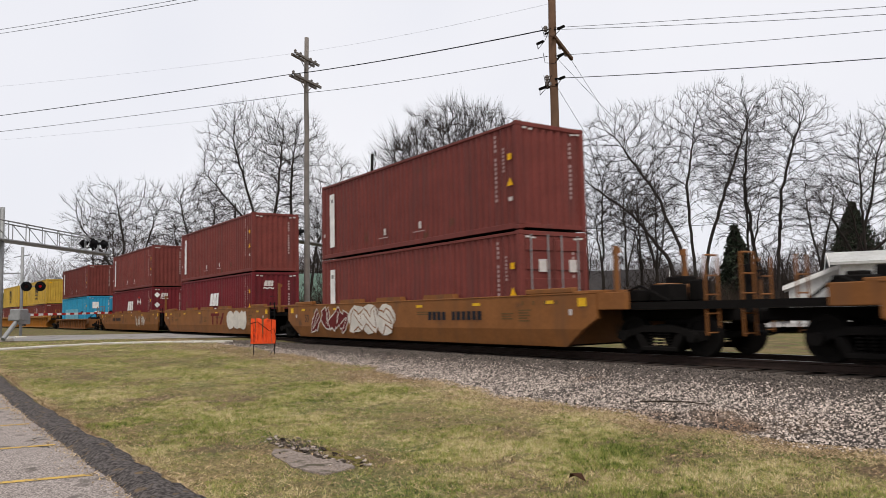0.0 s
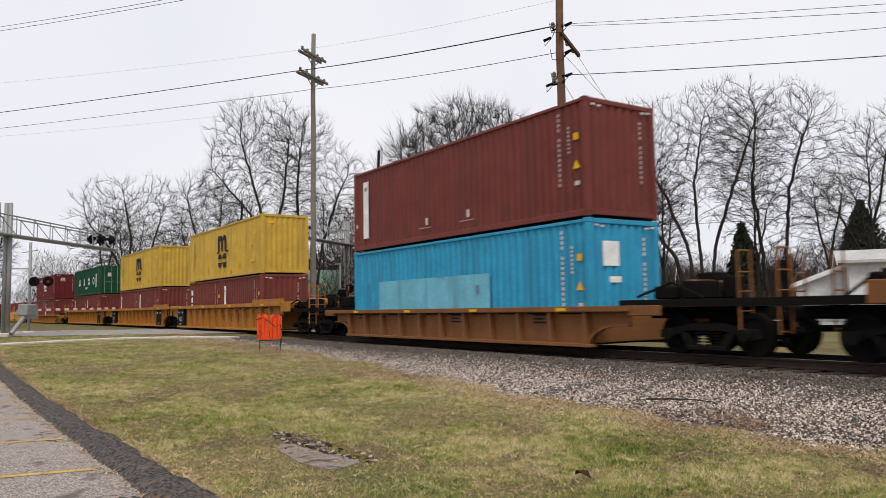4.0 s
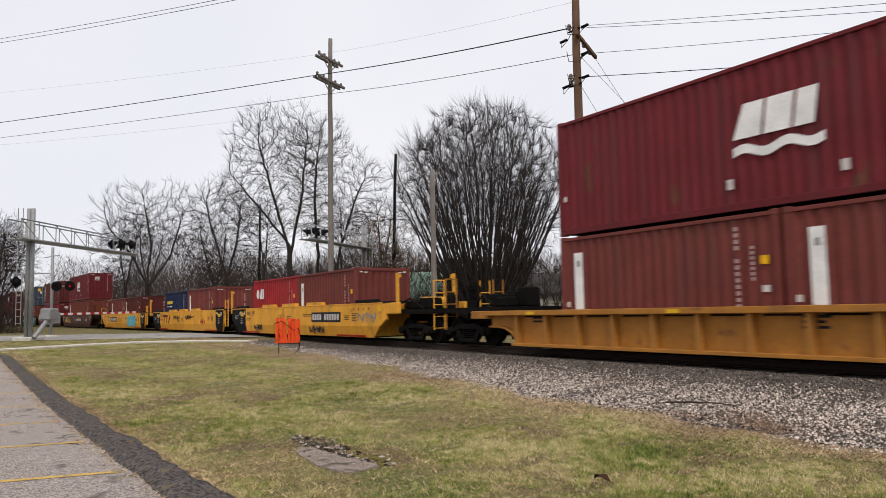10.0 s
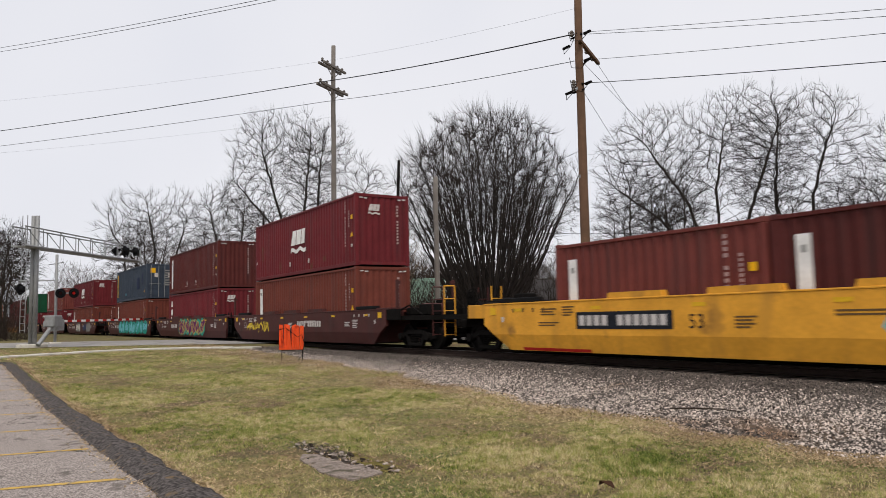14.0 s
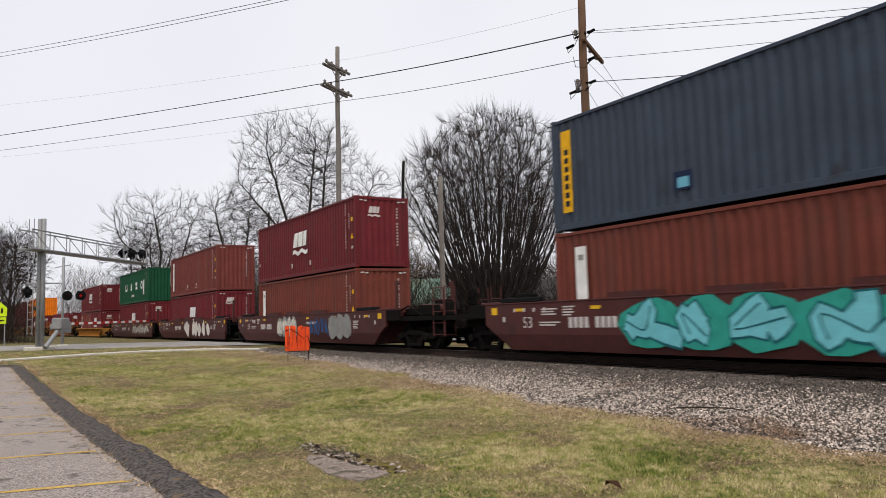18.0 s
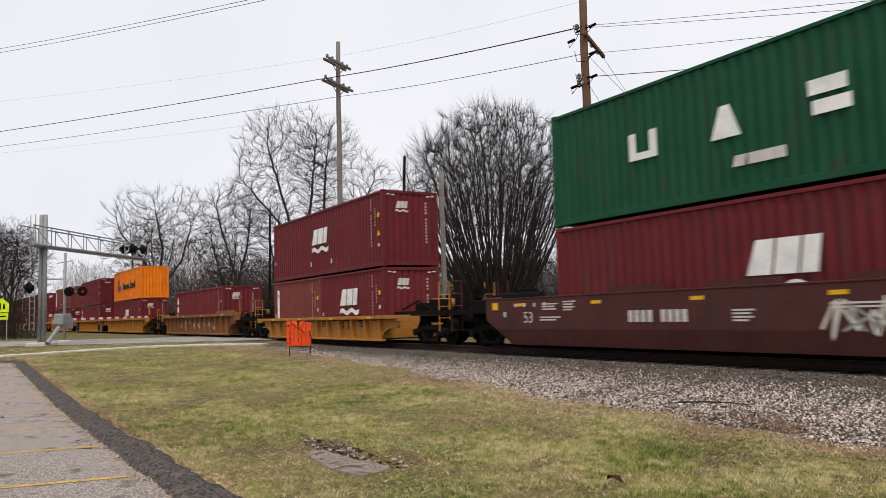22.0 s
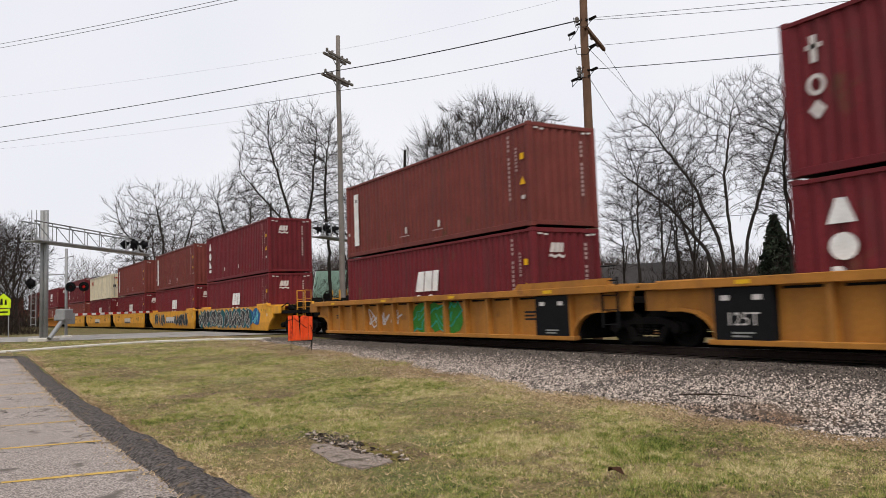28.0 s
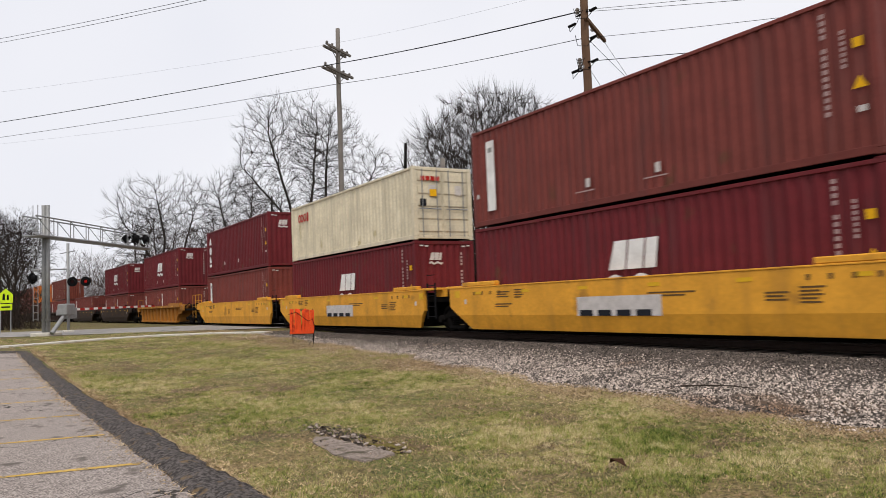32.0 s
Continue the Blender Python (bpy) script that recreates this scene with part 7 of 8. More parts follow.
def twig_mesh(rng, pos, way, out, length, r, name, mat):
    """Fine twigs, slender three-sided points, from pos along way, bending up."""
    n = len(pos)
    ref = rng.normal(0, 1, (n, 3))
    a = np.cross(way, ref)
    a /= np.maximum(np.linalg.norm(a, axis=1), 1e-6)[:, None]
    b = np.cross(way, a)
    mid = pos + way * (length * 0.55)[:, None] + rng.normal(0, 0.03, (n, 3)) * length[:, None]
    tip = pos + way * length[:, None] + out * (0.22 * length)[:, None]
    w = 2 * np.pi * np.arange(3) / 3
    ring = a[:, None] * np.cos(w)[None, :, None] + b[:, None] * np.sin(w)[None, :, None]
    v = np.concatenate([pos[:, None] + ring * r, mid[:, None] + ring * (r * 0.7), tip[:, None]], 1).reshape(-1, 3)
    f = np.array([(0, 1, 4), (0, 4, 3), (1, 2, 5), (1, 5, 4), (2, 0, 3), (2, 3, 5), (3, 4, 6), (4, 5, 6), (5, 3, 6)])
    return np_mesh(name, v, (f[None] + 7 * np.arange(n)[:, None, None]).reshape(-1, 3), mat)


def colonise(rng, start, par, goals, stride, kill, reach, rise, wobble, hold):
    """Branches that grow from the starting limbs towards the goals, which they use up on the way."""
    pos, parent = [np.array(p, float) for p in start], list(par)
    g = np.array(goals, float)
    cap = 16000
    best = np.full(len(g), 1e9)
    near = np.zeros(len(g), int)
    fresh = 0
    used = {}
    while len(g) and len(pos) < cap:
        block = np.array(pos[fresh:])
        if not len(block):
            break
        d = np.linalg.norm(g[:, None] - block[None], axis=2)
        j = d.argmin(1)
        m = d[np.arange(len(g)), j]
        better = m < best
        best[better], near[better] = m[better], j[better] + fresh
        fresh = len(pos)
        live = best > kill
        g, best, near = g[live], best[live], near[live]
        pull = best < reach
        if not pull.any():
            pull = best <= best.min() + 0.01 if len(g) else pull
        if not len(g):
            break
        who = near[pull]
        at = np.array(pos)
        u = g[pull] - at[who]
        u /= np.linalg.norm(u, axis=1)[:, None]
        total = np.zeros((len(pos), 3))
        np.add.at(total, who, u)
        for i in np.unique(who):
            if used.get(i, 0) >= 3:
                continue
            used[i] = used.get(i, 0) + 1
            way = total[i] / max(np.linalg.norm(total[i]), 1e-6)
            p = parent[i]
            if p >= 0:
                back = at[i] - at[p]
                way = way + hold * back / max(np.linalg.norm(back), 1e-6)
            way = way + rng.normal(0, wobble, 3) + (0, 0, rise)
            way /= np.linalg.norm(way)
            pos.append(at[i] + way * stride)
            parent.append(int(i))
        stuck = np.array([used.get(int(i), 0) >= 3 for i in near])
        if stuck.any():
            g, best, near = g[~stuck], best[~stuck], near[~stuck]
    return np.array(pos), np.array(parent)


def leafless(label, x, y, seed, lobes, stems, count, turn, stride=0.32, kill=0.62, rise=0.10, wobble=0.16, tip=0.012, power=2.35, twigs=3, long=0.85, crown=None, name="bare_tree", skin=0.45, hold=1.35, stout_at=0.20, vase=9.0):
    """A bare tree. lobes: ellipsoids of the crown (u, v, z, ru, rv, rz); stems: the first limbs as lines of (u, v, z)."""
    t = thing(name, label, "tree", (x, y, -0.1), group="bare trees", turn=turn)
    rng = np.random.default_rng(seed)
    vol = np.array([l[3] * l[4] * l[5] for l in lobes])
    goals = []
    for l, c in zip(lobes, np.round(count * vol / vol.sum()).astype(int)):
        q = rng.normal(0, 1, (c, 3))
        q /= np.linalg.norm(q, axis=1)[:, None]
        goals.append(np.array(l[:3]) + q * (rng.random(c) ** skin)[:, None] * rng.uniform(0.90, 1.05, c)[:, None] * np.array(l[3:]))
    goals = np.concatenate(goals)
    goals = goals[(goals[:, 2] > 1.2) & (np.hypot(goals[:, 0], goals[:, 1]) < 1.2 + vase * goals[:, 2])]
    start, par, thick = [(0.0, 0.0, -0.2)], [-1], [1.0]
    for line in stems:
        last = 0
        pts = [np.array(p, float) for p in line]
        if len(pts[0]) and np.linalg.norm(pts[0]) > 0.05:
            start.append(tuple(pts[0]))
            par.append(0)
            thick.append(1.0)
            last = len(start) - 1
        for a, b in zip(pts, pts[1:]):
            k = max(1, int(np.linalg.norm(b - a) / (stride * 1.5)))
            for i in range(1, k + 1):
                p = a + (b - a) * i / k + rng.normal(0, 0.035, 3)
                start.append(tuple(p))
                par.append(last)
                thick.append(max(0.10, 1.0 - 0.065 * p[2]) * (1.0 if line is stems[0] or len(stems) > 6 else 0.8))
                last = len(start) - 1
    pos, parent = colonise(rng, start, par, goals, stride, kill, 2.2, rise, wobble, hold)
    n = len(pos)
    area = np.zeros(n)
    kids = np.bincount(parent[parent >= 0], minlength=n)
    area[kids == 0] = tip ** power
    for i in range(n - 1, 0, -1):
        if area[i] == 0:
            area[i] = tip ** power
        area[parent[i]] += area[i]
    rad = area ** (1 / power)
    rad[1:len(start)] = np.maximum(rad[1:len(start)], stout_at * np.array(thick[1:]))
    rad[0] = rad[1] if n > 1 else rad[0]
    stout = rad > 0.05
    order = np.cumsum(stout) - 1
    keep = np.flatnonzero(stout)
    pp = np.where(parent[keep] >= 0, order[np.maximum(parent[keep], 0)], -1)
    part("trunk", limbs_mesh(pos[keep], pp, rad[keep], 7, "trunk", BARK), BARK, t, smooth=True)
    thin = np.flatnonzero(~stout)
    sub = np.unique(np.concatenate([thin, parent[thin]]))
    at = {int(a): i for i, a in enumerate(sub)}
    pp = np.array([at[int(parent[a])] if not stout[a] else -1 for a in sub])
    part("limb", limbs_mesh(pos[sub], pp, np.minimum(rad[sub], 0.05), 3, "limb", BARK), BARK, t, smooth=True)["kind"] = "stuff"
    base = np.flatnonzero(rad < 0.045)
    base = base[parent[base] >= 0]
    w = np.concatenate([np.repeat(base[kids[base] == 0], twigs + 1), np.repeat(base[kids[base] > 0], twigs)])
    way = pos[w] - pos[parent[w]]
    way /= np.linalg.norm(way, axis=1)[:, None]
    away = pos[w] - goals.mean(0)
    away /= np.linalg.norm(away, axis=1)[:, None]
    way = way * 1.0 + rng.normal(0, 0.34, way.shape) + away * 0.45 + (0, 0, 0.30)
    way /= np.linalg.norm(way, axis=1)[:, None]
    part("crown", twig_mesh(rng, pos[w], way, away + (0, 0, 0.6), long * rng.uniform(0.35, 1.15, len(w)), tip * 0.85, "crown", crown or TWIG), crown or TWIG, t)
    return t


BIG = "tall leafless tree with spreading dark limbs"


def fan(rng, n, spread, reach, foot):
    """Straight stems that fan out from one stool."""
    out = []
    for i in range(n):
        a, tilt = i * 2.39996, spread * math.sqrt((i + 0.5) / n)
        top = reach * (0.55 + 0.28 * rng.random()) * (1 - 0.22 * tilt)
        o = (foot * math.cos(a) * tilt, foot * math.sin(a) * tilt, 0.0)
        d = (math.sin(tilt) * math.cos(a), math.sin(tilt) * math.sin(a), math.cos(tilt))
        out.append([o, tuple(o[k] + d[k] * top * 0.5 for k in range(3)), tuple(o[k] + d[k] * top + (0.25 * top * tilt if k == 2 else 0) for k in range(3))])
    return out


leafless("wide leafless tree of many upright stems", -38.4, 13.4, 11, [(0, 0, 8.9, 5.5, 5.2, 5.4), (0.2, 0, 6.0, 4.0, 3.8, 4.2)], fan(random.Random(4), 120, 0.62, 14.0, 1.0), 8500, 54,
         stride=0.30, kill=0.38, rise=0.22, wobble=0.13, tip=0.0095, power=2.6, twigs=3, long=0.85, skin=0.42, hold=1.4, stout_at=0.075, vase=0.58)
leafless("great leafless tree of four arching limbs", -34.0, 30.7, 21, [(-3.6, 0, 11.8, 5.4, 4.6, 4.6), (1.6, 0, 12.6, 4.4, 4.4, 4.6), (-5.8, 0, 8.6, 3.2, 3.2, 2.6), (2.2, 0, 8.4, 2.6, 2.8, 2.4)],
         [[(-0.9, 0.3, 0), (-1.8, 0.5, 4.6), (-4.4, 0.8, 8.2), (-7.2, 1.0, 10.4)], [(-0.3, -0.3, 0), (-0.9, -0.6, 5.0), (-2.3, -1.0, 9.0), (-4.8, -1.2, 13.0)],
          [(0, 0.4, 0), (-0.2, 0.8, 6.0), (-0.4, 1.6, 10.0), (0.3, 2.2, 14.0)], [(0.4, -0.2, 0), (0.9, -0.4, 5.4), (2.2, -0.9, 9.2), (3.6, -1.0, 13.2)]],
         5600, 37, stride=0.30, kill=0.46, rise=0.16, tip=0.0095, wobble=0.12, twigs=2, long=0.62)
leafless("tall leafless tree with two upright forks", -32.4, 36.8, 22, [(1.4, 0, 13.0, 3.9, 4.0, 4.6), (-1.8, 0, 12.6, 3.0, 3.4, 4.4), (1.0, 0, 8.4, 3.2, 3.0, 2.4)],
         [[(-0.4, 0, 0), (-0.9, 0.2, 6.0), (-1.3, 0.6, 10.0), (-0.9, 0.6, 14.5)], [(0.5, 0, 0), (0.9, -0.3, 6.0), (1.2, -0.6, 9.5), (2.6, -0.5, 14.0)]],
         4200, 32, stride=0.30, kill=0.46, rise=0.16, tip=0.0095, wobble=0.12, twigs=2, long=0.62)
leafless("gnarled leafless tree leaning over the yard", -29.0, 41.6, 23, [(2.6, 0, 11.0, 3.4, 3.2, 4.6), (-1.6, 0, 8.8, 2.0, 2.4, 2.6), (5.2, 0, 8.0, 2.8, 2.6, 3.4)],
         [[(0, 0, 0), (0.5, 0, 4.5), (1.6, 0.3, 8.0), (2.3, 0.2, 12.0)], [(0.5, 0, 4.5), (-0.9, 0.4, 7.6)], [(0.5, 0, 4.0), (3.6, 0.2, 6.6), (5.0, 0.3, 9.0)]],
         1500, 28, stride=0.36, kill=0.62, rise=0.08, wobble=0.22, tip=0.012, twigs=2, long=0.7)
leafless(BIG, -60.0, 8.6, 31, [(-0.8, 0, 14.4, 4.6, 4.2, 4.6), (-2.6, 0, 10.6, 3.6, 3.2, 2.8), (1.6, 0, 10.4, 2.8, 2.8, 3.0)],
         [[(0, 0, 0), (0.1, 0, 6.5), (-1.2, 0.3, 11.0), (-2.4, 0.4, 15.5)], [(0.1, 0, 6.0), (1.0, -0.4, 10.5), (1.6, -0.5, 16.0)], [(0.1, 0, 7.0), (-2.6, -0.6, 10.4), (-4.6, -0.6, 12.8)]],
         3400, 70, stride=0.36, kill=0.54, tip=0.0115, rise=0.16, wobble=0.12, twigs=2, long=0.9)
leafless(BIG, -61.6, 12.6, 32, [(-0.6, 0, 14.6, 3.4, 3.6, 4.4), (2.6, 0, 12.2, 3.0, 3.2, 3.8), (0.4, 0, 9.6, 3.4, 3.2, 2.6)],
         [[(-0.5, 0, 0), (-0.7, 0, 7.0), (-0.9, 0.3, 12.0), (-0.5, 0.4, 16.5)], [(0.4, 0, 0), (1.2, -0.4, 6.5), (2.4, -0.5, 10.5), (3.4, -0.5, 13.0)]],
         3200, 67, stride=0.36, kill=0.54, tip=0.0115, rise=0.16, wobble=0.12, twigs=2, long=0.9)
l3 = leafless("broad gnarled leafless tree by the road", -80.6, 1.2, 33, [(-1.4, 0, 11.2, 4.0, 4.0, 4.0), (2.4, 0, 11.4, 3.0, 3.4, 4.0), (-3.0, 0, 8.0, 2.6, 2.8, 2.2), (3.4, 0, 8.4, 2.0, 2.4, 2.2)],
              [[(0, 0, 0), (0, 0, 4.6), (-1.6, 0.5, 7.8), (-3.4, 0.6, 10.0)], [(0, 0, 4.6), (0.4, -0.5, 8.6), (-0.2, -0.6, 12.0)], [(0, 0, 4.2), (2.2, 0.3, 7.4), (3.2, 0.4, 11.0)]],
              2300, 80, stride=0.40, kill=0.60, rise=0.06, wobble=0.24, tip=0.014, twigs=2, hold=1.0)
l4 = leafless(BIG, -75.0, 7.7, 34, [(-0.4, 0, 11.0, 3.6, 3.6, 4.6), (0.2, 0, 7.6, 3.4, 3.2, 2.6)],
              [[(0, 0, 0), (0, 0, 5.0), (-1.2, 0.3, 9.0), (-2.0, 0.3, 12.5)], [(0, 0, 4.8), (1.0, -0.3, 8.6), (1.4, -0.3, 12.5)]],
              2100, 74, stride=0.40, kill=0.58, tip=0.0135, rise=0.14, twigs=2)
leafless("small budding tree with pale yellow-brown twigs", -51.0, 13.0, 35, [(0, 0, 5.6, 2.6, 2.6, 3.0)], fan(random.Random(6), 7, 0.6, 7.0, 0.5), 900, 60, kill=0.5, rise=0.2, tip=0.011, crown=TWIGPALE, long=0.7, stout_at=0.06)
thin = leafless("slender leafless tree with fine twigs", -39.5, 27.0, 41, [(0, 0, 8.2, 2.6, 2.6, 4.6)], [[(0, 0, 0), (0.1, 0, 4.0), (0.2, 0.1, 10.5)], [(0.1, 0, 3.6), (-0.8, 0.3, 7.5)]], 1300, 0, stride=0.36, kill=0.55, rise=0.25, tip=0.011, twigs=2, long=0.7, stout_at=0.12)
bush = leafless("low leafless bush of brown twigs", -62.0, 20.0, 42, [(0, 0, 2.7, 2.1, 2.1, 2.4)], fan(random.Random(8), 9, 0.8, 4.0, 0.5), 300, 0, kill=0.55, rise=0.2, tip=0.013, twigs=2, long=0.8, name="bare_bush", stout_at=0.05)


def again(ob, x, y, turn, size, label=""):
    c = copy_thing(ob, Matrix.Translation((x, y, 0.0)) @ Matrix.Rotation(radians(turn), 4, "Z") @ Matrix.Scale(size, 4))
    if label:
        c["label"] = label


for x, y, a, s in ((-37.0, 30.0, 40, 0.95), (-41.0, 33.0, 130, 1.0), (-33.5, 36.5, 200, 1.05), (-44.0, 30.0, 300, 0.8), (-27.0, 40.0, 80, 1.1), (-21.0, 38.0, 10, 0.9), (-52.0, 26.0, 160, 1.0), (-56.5, 22.0, 20, 1.05), (-47.0, 38.0, 250, 1.1), (-66.0, 16.0, 90, 1.0), (-58.0, 32.0, 15, 1.2)):
    again(thin, x, y, a, s)
for x, y, a, s in ((-84.0, 9.0, 100, 0.85), (-92.0, 1.0, 220, 0.85), (-88.0, 16.0, 10, 1.0), (-70.0, 20.0, 70, 0.8), (-105.0, 6.0, 300, 1.0), (-80.0, 28.0, 190, 1.0)):
    again(l4, x, y, a, s)
for x, y, a, s in ((-73.0, -13.0, 30, 0.66), (-79.0, -11.6, 120, 0.66), (-86.0, -11.8, 210, 0.72), (-94.0, -12.0, 300, 0.8), (-90.0, -15.5, 60, 0.8), (-72.0, -16.0, 160, 0.66)):
    again(l3, x, y, a, s, "dense dark leafless tree at the roadside")
for x, y, a, s in ((-24.5, 48.0, 90, 0.9), (-38.0, 54.0, 180, 0.9), (-52.0, 48.0, 10, 0.9), (-16.0, 44.0, 250, 0.8)):
    again(l4, x, y, a, s)
for x, y, a, s in ((-38.0, 12.0, 10, 0.85), (-39.6, 13.0, 80, 1.0), (-37.0, 14.2, 150, 0.9), (-38.8, 15.0, 220, 1.1), (-36.2, 15.6, 300, 0.8), (-41.0, 12.2, 40, 0.8), (-35.0, 17.0, 100, 0.8), (-42.6, 11.0, 190, 0.7)):
    again(bush, x, y, a, s)
rb = random.Random(77)
for i in range(42):
    u = i / 41
    again(bush, -100 + 84 * u + rb.uniform(-2, 2), 16 + 34 * u + rb.uniform(-5, 9), rb.uniform(0, 360), rb.uniform(0.7, 1.4))


def far_woods():
    """Brushwood and bare woods along the horizon, too fine to tell apart."""
    rng = np.random.default_rng(12)
    n = 260000
    ang = np.radians(rng.uniform(-104, -20, n))
    dist = rng.uniform(95, 190, n)
    x, y = dist * np.sin(ang), -13.7 + dist * np.cos(ang)
    keep = (y - np.array([track_y(a) for a in x])) > 5
    keep |= (y - np.array([track_y(a) for a in x])) < -12
    x, y, dist = x[keep], y[keep], dist[keep]
    n = len(x)
    tall = 6.0 + 3.5 * np.clip((-x - 60) / 60, 0, 1) + 2.0 * np.sin(x * 0.11) + 1.5 * np.sin(y * 0.23 + x * 0.07)
    z0 = tall * rng.random(n) ** 1.5 - 0.3
    ln = rng.uniform(0.6, 1.9, n)
    w = rng.uniform(0.016, 0.040, n)
    a, t = rng.uniform(0, 6.28, n), rng.uniform(0.2, 1.5, n)
    v = np.empty((n, 3, 3))
    v[:, 0] = np.stack([x - w * np.cos(ang[keep]), y + w * np.sin(ang[keep]), z0], 1)
    v[:, 1] = np.stack([x + w * np.cos(ang[keep]), y - w * np.sin(ang[keep]), z0], 1)
    v[:, 2] = np.stack([x + ln * t * np.cos(a), y + ln * t * np.sin(a), z0 + ln], 1)
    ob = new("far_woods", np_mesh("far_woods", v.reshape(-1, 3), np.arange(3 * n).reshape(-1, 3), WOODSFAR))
    tagged(ob, "brown band of distant leafless woods, haze in its colour", "woods", kind="stuff")


far_woods()


def brushwood():
    """Tangled undergrowth beyond the track, between the trees."""
    rng = np.random.default_rng(44)
    n = 230000
    ang = np.radians(rng.uniform(-98, -22, n))
    dist = rng.uniform(52, 100, n)
    x, y = dist * np.sin(ang), -13.7 + dist * np.cos(ang)
    d = y - np.array([track_y(a) for a in x])
    side = np.abs((x + 43.5) * ROAD_DIR.y - (y + 1.0) * ROAD_DIR.x)
    keep = ((d > 9) | ((d < -9) & (x < -68))) & (side > 8.0) & (x < -30 + 0.2 * y)
    deg = np.degrees(ang)
    keep &= ~((np.abs(deg + 51.4) < 2.6) & (dist < 74))
    keep &= ~((np.abs(deg + 44.6) < 3.0) & (dist < 72) & (rng.random(n) < 0.6))
    keep &= ~((deg > -46) & (rng.random(n) < 0.45))
    x, y, ang, deg = x[keep], y[keep], ang[keep], deg[keep]
    n = len(x)
    clump = 1.0 + 0.35 * np.sin(x * 0.31 + 0.4 * y) + 0.30 * np.sin(y * 0.53 - x * 0.21) + 0.2 * np.sin(x * 1.1)
    tall = (3.6 + 1.6 * np.clip((-x - 50) / 30, 0, 1)) * clump * np.where(deg > -46, 0.6, np.where(deg < -84, 1.35, 1.0))
    z0 = tall * rng.random(n) ** 1.4 - 0.2
    ln, w = rng.uniform(0.35, 1.3, n), rng.uniform(0.008, 0.020, n)
    a, t = rng.uniform(0, 6.28, n), rng.uniform(0.2, 1.9, n)
    v = np.empty((n, 3, 3))
    v[:, 0] = np.stack([x - w * np.cos(ang), y + w * np.sin(ang), z0], 1)
    v[:, 1] = np.stack([x + w * np.cos(ang), y - w * np.sin(ang), z0], 1)
    v[:, 2] = np.stack([x + ln * t * np.cos(a), y + ln * t * np.sin(a), z0 + ln], 1)
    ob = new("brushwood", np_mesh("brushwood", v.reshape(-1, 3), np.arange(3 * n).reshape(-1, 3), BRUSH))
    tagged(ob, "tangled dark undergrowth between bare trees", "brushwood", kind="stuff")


brushwood()


def spruce(x, y, h, r, seed):
    t = thing("evergreen_tree", "dark green conical evergreen among bare trees", "tree", (x, y, 0.0))
    part("trunk", Mesh().tube([(0, 0, -0.2), (0, 0, h * 0.95)], [0.2, 0.03], 7), BARK, t)
    rng = np.random.default_rng(seed)
    n = 9000
    u = rng.random(n) ** 0.7
    a = rng.uniform(0, 6.28, n)
    rr = r * (1 - u ** 2.2) * rng.uniform(0.25, 1.1, n) * (1 + 0.18 * np.sin(a * 3 + u * 9))
    p = np.stack([rr * np.cos(a), rr * np.sin(a), 0.4 + u * (h - 0.4) - 0.25 * rr], 1)
    v = p[:, None, :] + rng.normal(0, 0.16, (n, 3, 3))
    part("crown", np_mesh("crown", v.reshape(-1, 3), np.arange(3 * n).reshape(-1, 3), EVERGREEN), EVERGREEN, t)


spruce(-42.7, 47.9, 8.4, 1.7, 1)
spruce(-41.2, 66.3, 11.6, 3.4, 2)
spruce(-36.0, 72.0, 9.0, 3.2, 3)


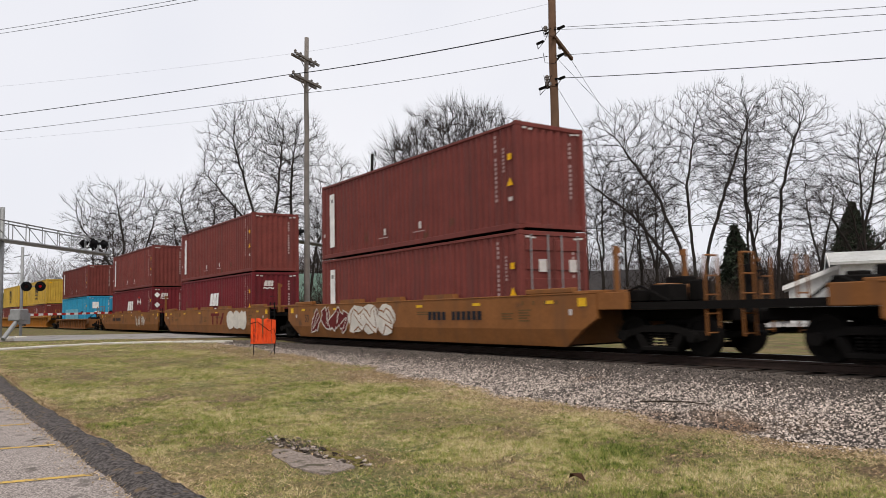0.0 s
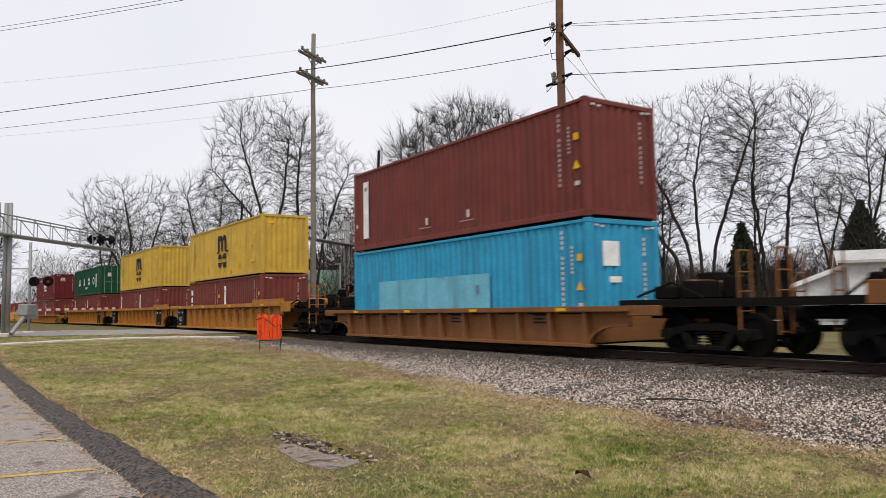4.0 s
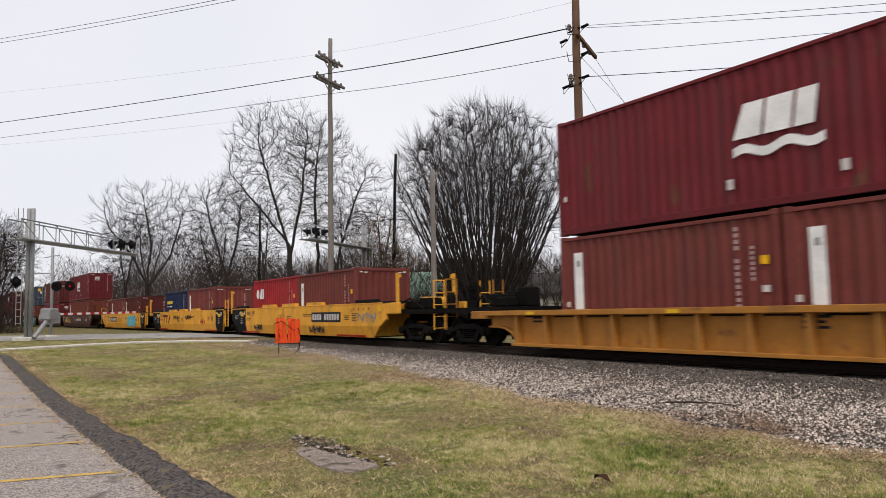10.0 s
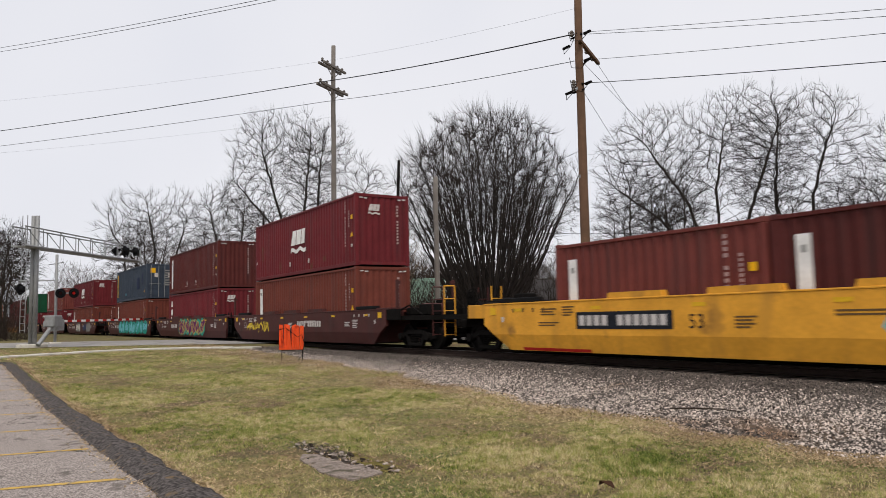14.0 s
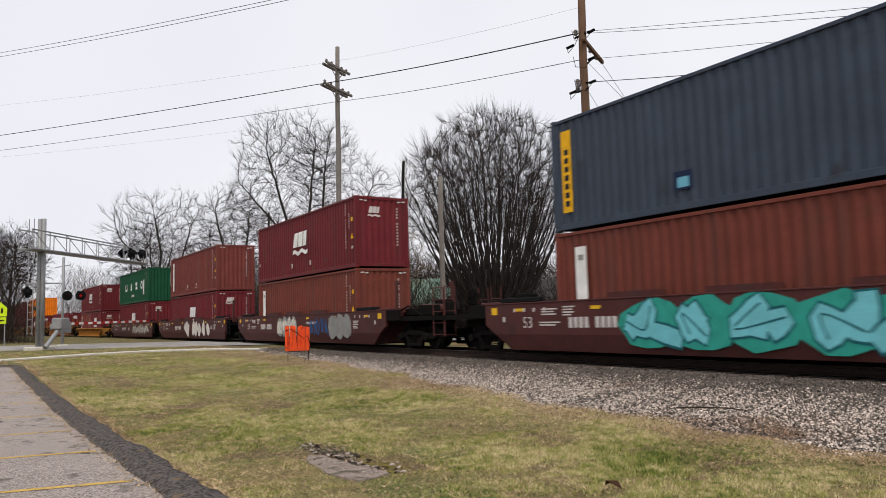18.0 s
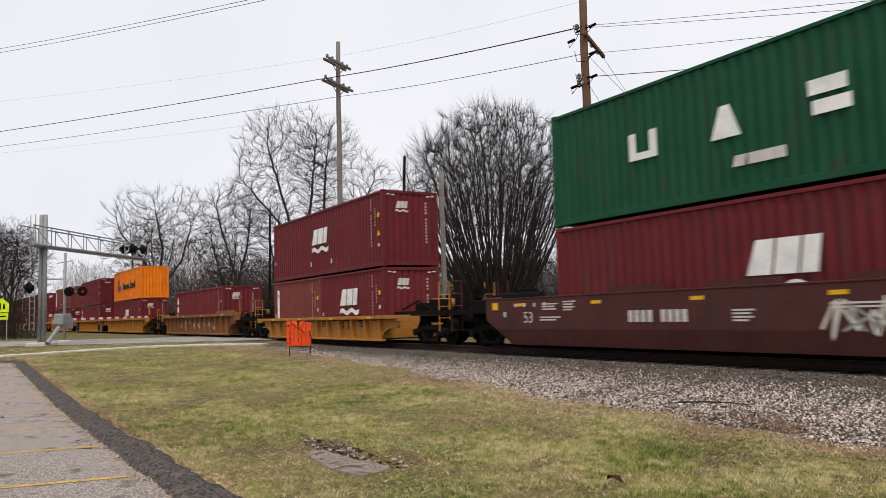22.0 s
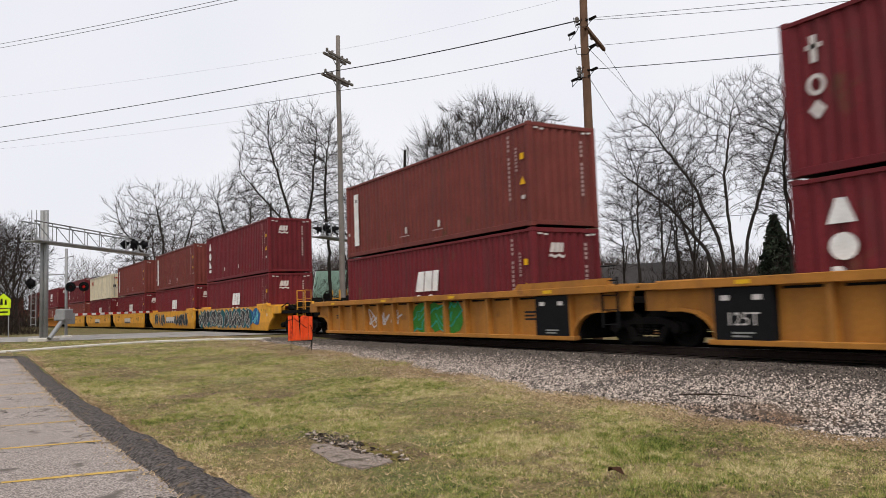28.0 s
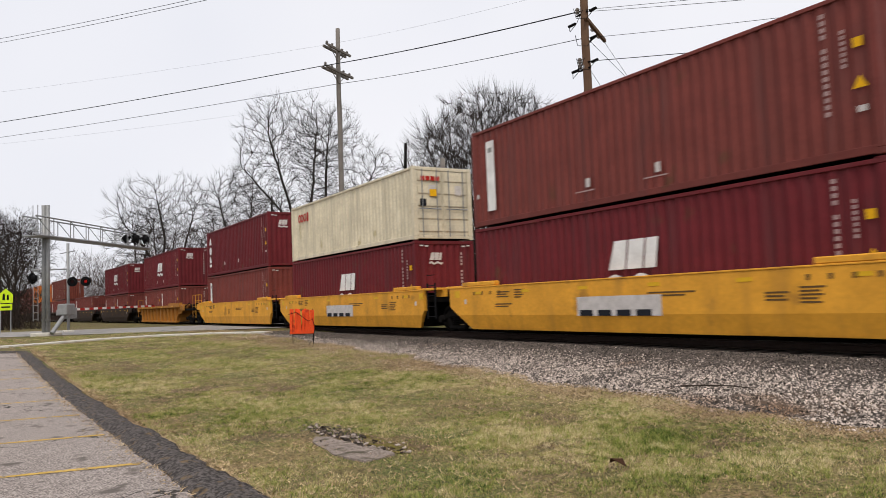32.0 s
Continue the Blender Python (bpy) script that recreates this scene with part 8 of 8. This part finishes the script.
# ---- houses beyond the track ----
def house(label, x, y, turn, w, d, wall_h, roof_h, wall, roof_mat, windows=2, over=0.35):
    """A gabled house: ridge along its x, gable ends at +-w/2."""
    t = thing("house", label, "house", (x, y, -0.1), group="houses beyond the track", turn=turn)
    th = 0.2
    part("wall", Mesh().box(-w / 2, w / 2, -d / 2, -d / 2 + th, 0, wall_h), wall, t)
    part("wall", Mesh().box(-w / 2, w / 2, d / 2 - th, d / 2, 0, wall_h), wall, t)
    for s in (-1, 1):
        x0, x1 = sorted((s * w / 2, s * (w / 2 - th)))
        m = Mesh()
        o = [(-d / 2 + th + 0.002, 0), (d / 2 - th - 0.002, 0), (d / 2 - th - 0.002, wall_h), (0, wall_h + roof_h - 0.06), (-d / 2 + th + 0.002, wall_h)]
        n = len(o)
        m.v = [(x0, a, b) for a, b in o] + [(x1, a, b) for a, b in o]
        m.f = [tuple(range(n)), tuple(range(2 * n - 1, n - 1, -1))] + [(i, n + i, n + (i + 1) % n, (i + 1) % n) for i in range(n)]
        part("gable", m, wall, t)
    sl = roof_h / (d / 2)
    for s in (-1, 1):
        m = Mesh()
        y1 = s * (d / 2 + over)
        z1 = wall_h - over * sl
        m.v = [(-w / 2 - over, 0, wall_h + roof_h), (w / 2 + over, 0, wall_h + roof_h), (w / 2 + over, y1, z1), (-w / 2 - over, y1, z1)]
        m.v += [(a, b, c + 0.14) for a, b, c in m.v]
        m.f = [(0, 1, 2, 3), (7, 6, 5, 4), (0, 4, 5, 1), (1, 5, 6, 2), (2, 6, 7, 3), (3, 7, 4, 0)]
        part("roof", m, roof_mat, t)
        for e in (-1, 1):
            xx = e * (w / 2 + over)
            part("fascia", Mesh().add([(xx, 0, wall_h + roof_h - 0.10), (xx, y1, z1 - 0.12), (xx, y1, z1 + 0.10), (xx, 0, wall_h + roof_h + 0.13), (xx + e * 0.04, 0, wall_h + roof_h - 0.10), (xx + e * 0.04, y1, z1 - 0.12), (xx + e * 0.04, y1, z1 + 0.10), (xx + e * 0.04, 0, wall_h + roof_h + 0.13)], [(0, 1, 2, 3), (7, 6, 5, 4), (0, 4, 5, 1), (2, 6, 7, 3), (3, 7, 4, 0), (1, 5, 6, 2)]), WHITE, t)
    for i in range(windows):
        xx = -w / 2 + w * (i + 0.5) / windows
        wn_ = part("window", Mesh().box(xx - 0.55, xx + 0.55, -d / 2 - 0.05, -d / 2 - 0.005, 1.0, 2.15), WHITE, t, "white window frame")
        part("pane", Mesh().box(xx - 0.45, xx + 0.45, -d / 2 - 0.06, -d / 2 - 0.052, 1.1, 2.05), GLASS, wn_)
    return t


house("small pale garage with a dark gabled roof behind the trees", -54.5, 29.8, 62, 6.0, 5.4, 2.7, 1.7, BEIGE, SHINGLE, 1)
house("low building with a pale green metal roof", -62.5, 17.8, 62, 12.0, 6.0, 2.6, 2.2, BEIGE, GREENROOF, 3)
house("small white gabled house with an open porch beyond the yard", -22.69, 29.22, 121, 7.0, 6.0, 2.18, 1.15, SIDING, PALEROOF, 2, 0.3)
house("pale house with a low white roof beyond the yard", -17.73, 28.65, 31.3, 9.0, 5.0, 3.26, 0.55, SIDING, PALEROOF, 2, 0.5)
house("long brown house with a dark shingle roof behind the trees", -51.5, 38.5, 35, 13.0, 7.5, 2.6, 2.0, BRICKWALL, SHINGLE, 4)
house("white house with a grey roof", -13.0, 39.0, 0, 12.0, 8.0, 3.4, 2.4, SIDING, SHINGLE, 4)


# ---- what moves ----
SURGE = {0: -0.1, 1: -0.42, 2: 0.08, 3: 0.1, 7: 0.1, 10: 0.05, 12: 0.1, 13: -0.52, 14: 0.1, 18: -0.57, 21: -0.2, 22: 0.42, 23: 0.05, 24: -0.12, 25: -0.57, 29: 0.45, 32: -0.13}


def along(t):
    """How far the train has gone since 16 s; its run is slightly uneven."""
    return SPEED * (t - 16) + ACCEL * (t - 16) ** 2 / 2 + float(np.interp(t, range(33), [SURGE.get(k, 0.0) for k in range(33)]))


def motions():
    for ob, s, z in MOVING:
        rows = []
        for k in range(33):
            x = s + along(k)
            rows.append((float(k), pose(x, track_y(x), z, 0, 0, math.degrees(track_turn(x)))))
        walk(ob, rows)
    for s in (-1, 1):
        first = WHEELS[s][0]
        rows = [(i / 30, pose(0.9 * s, 0, 0.42, 0, math.degrees(along(i / 30) / 0.42) % 360, 0)) for i in range(0, 961)]
        walk(first, rows)
        for w in WHEELS[s][1:]:
            w.rotation_mode = "QUATERNION"
            w.animation_data_create()
            w.animation_data.action = first.animation_data.action
            w.animation_data.action_slot = first.animation_data.action_slot


motions()
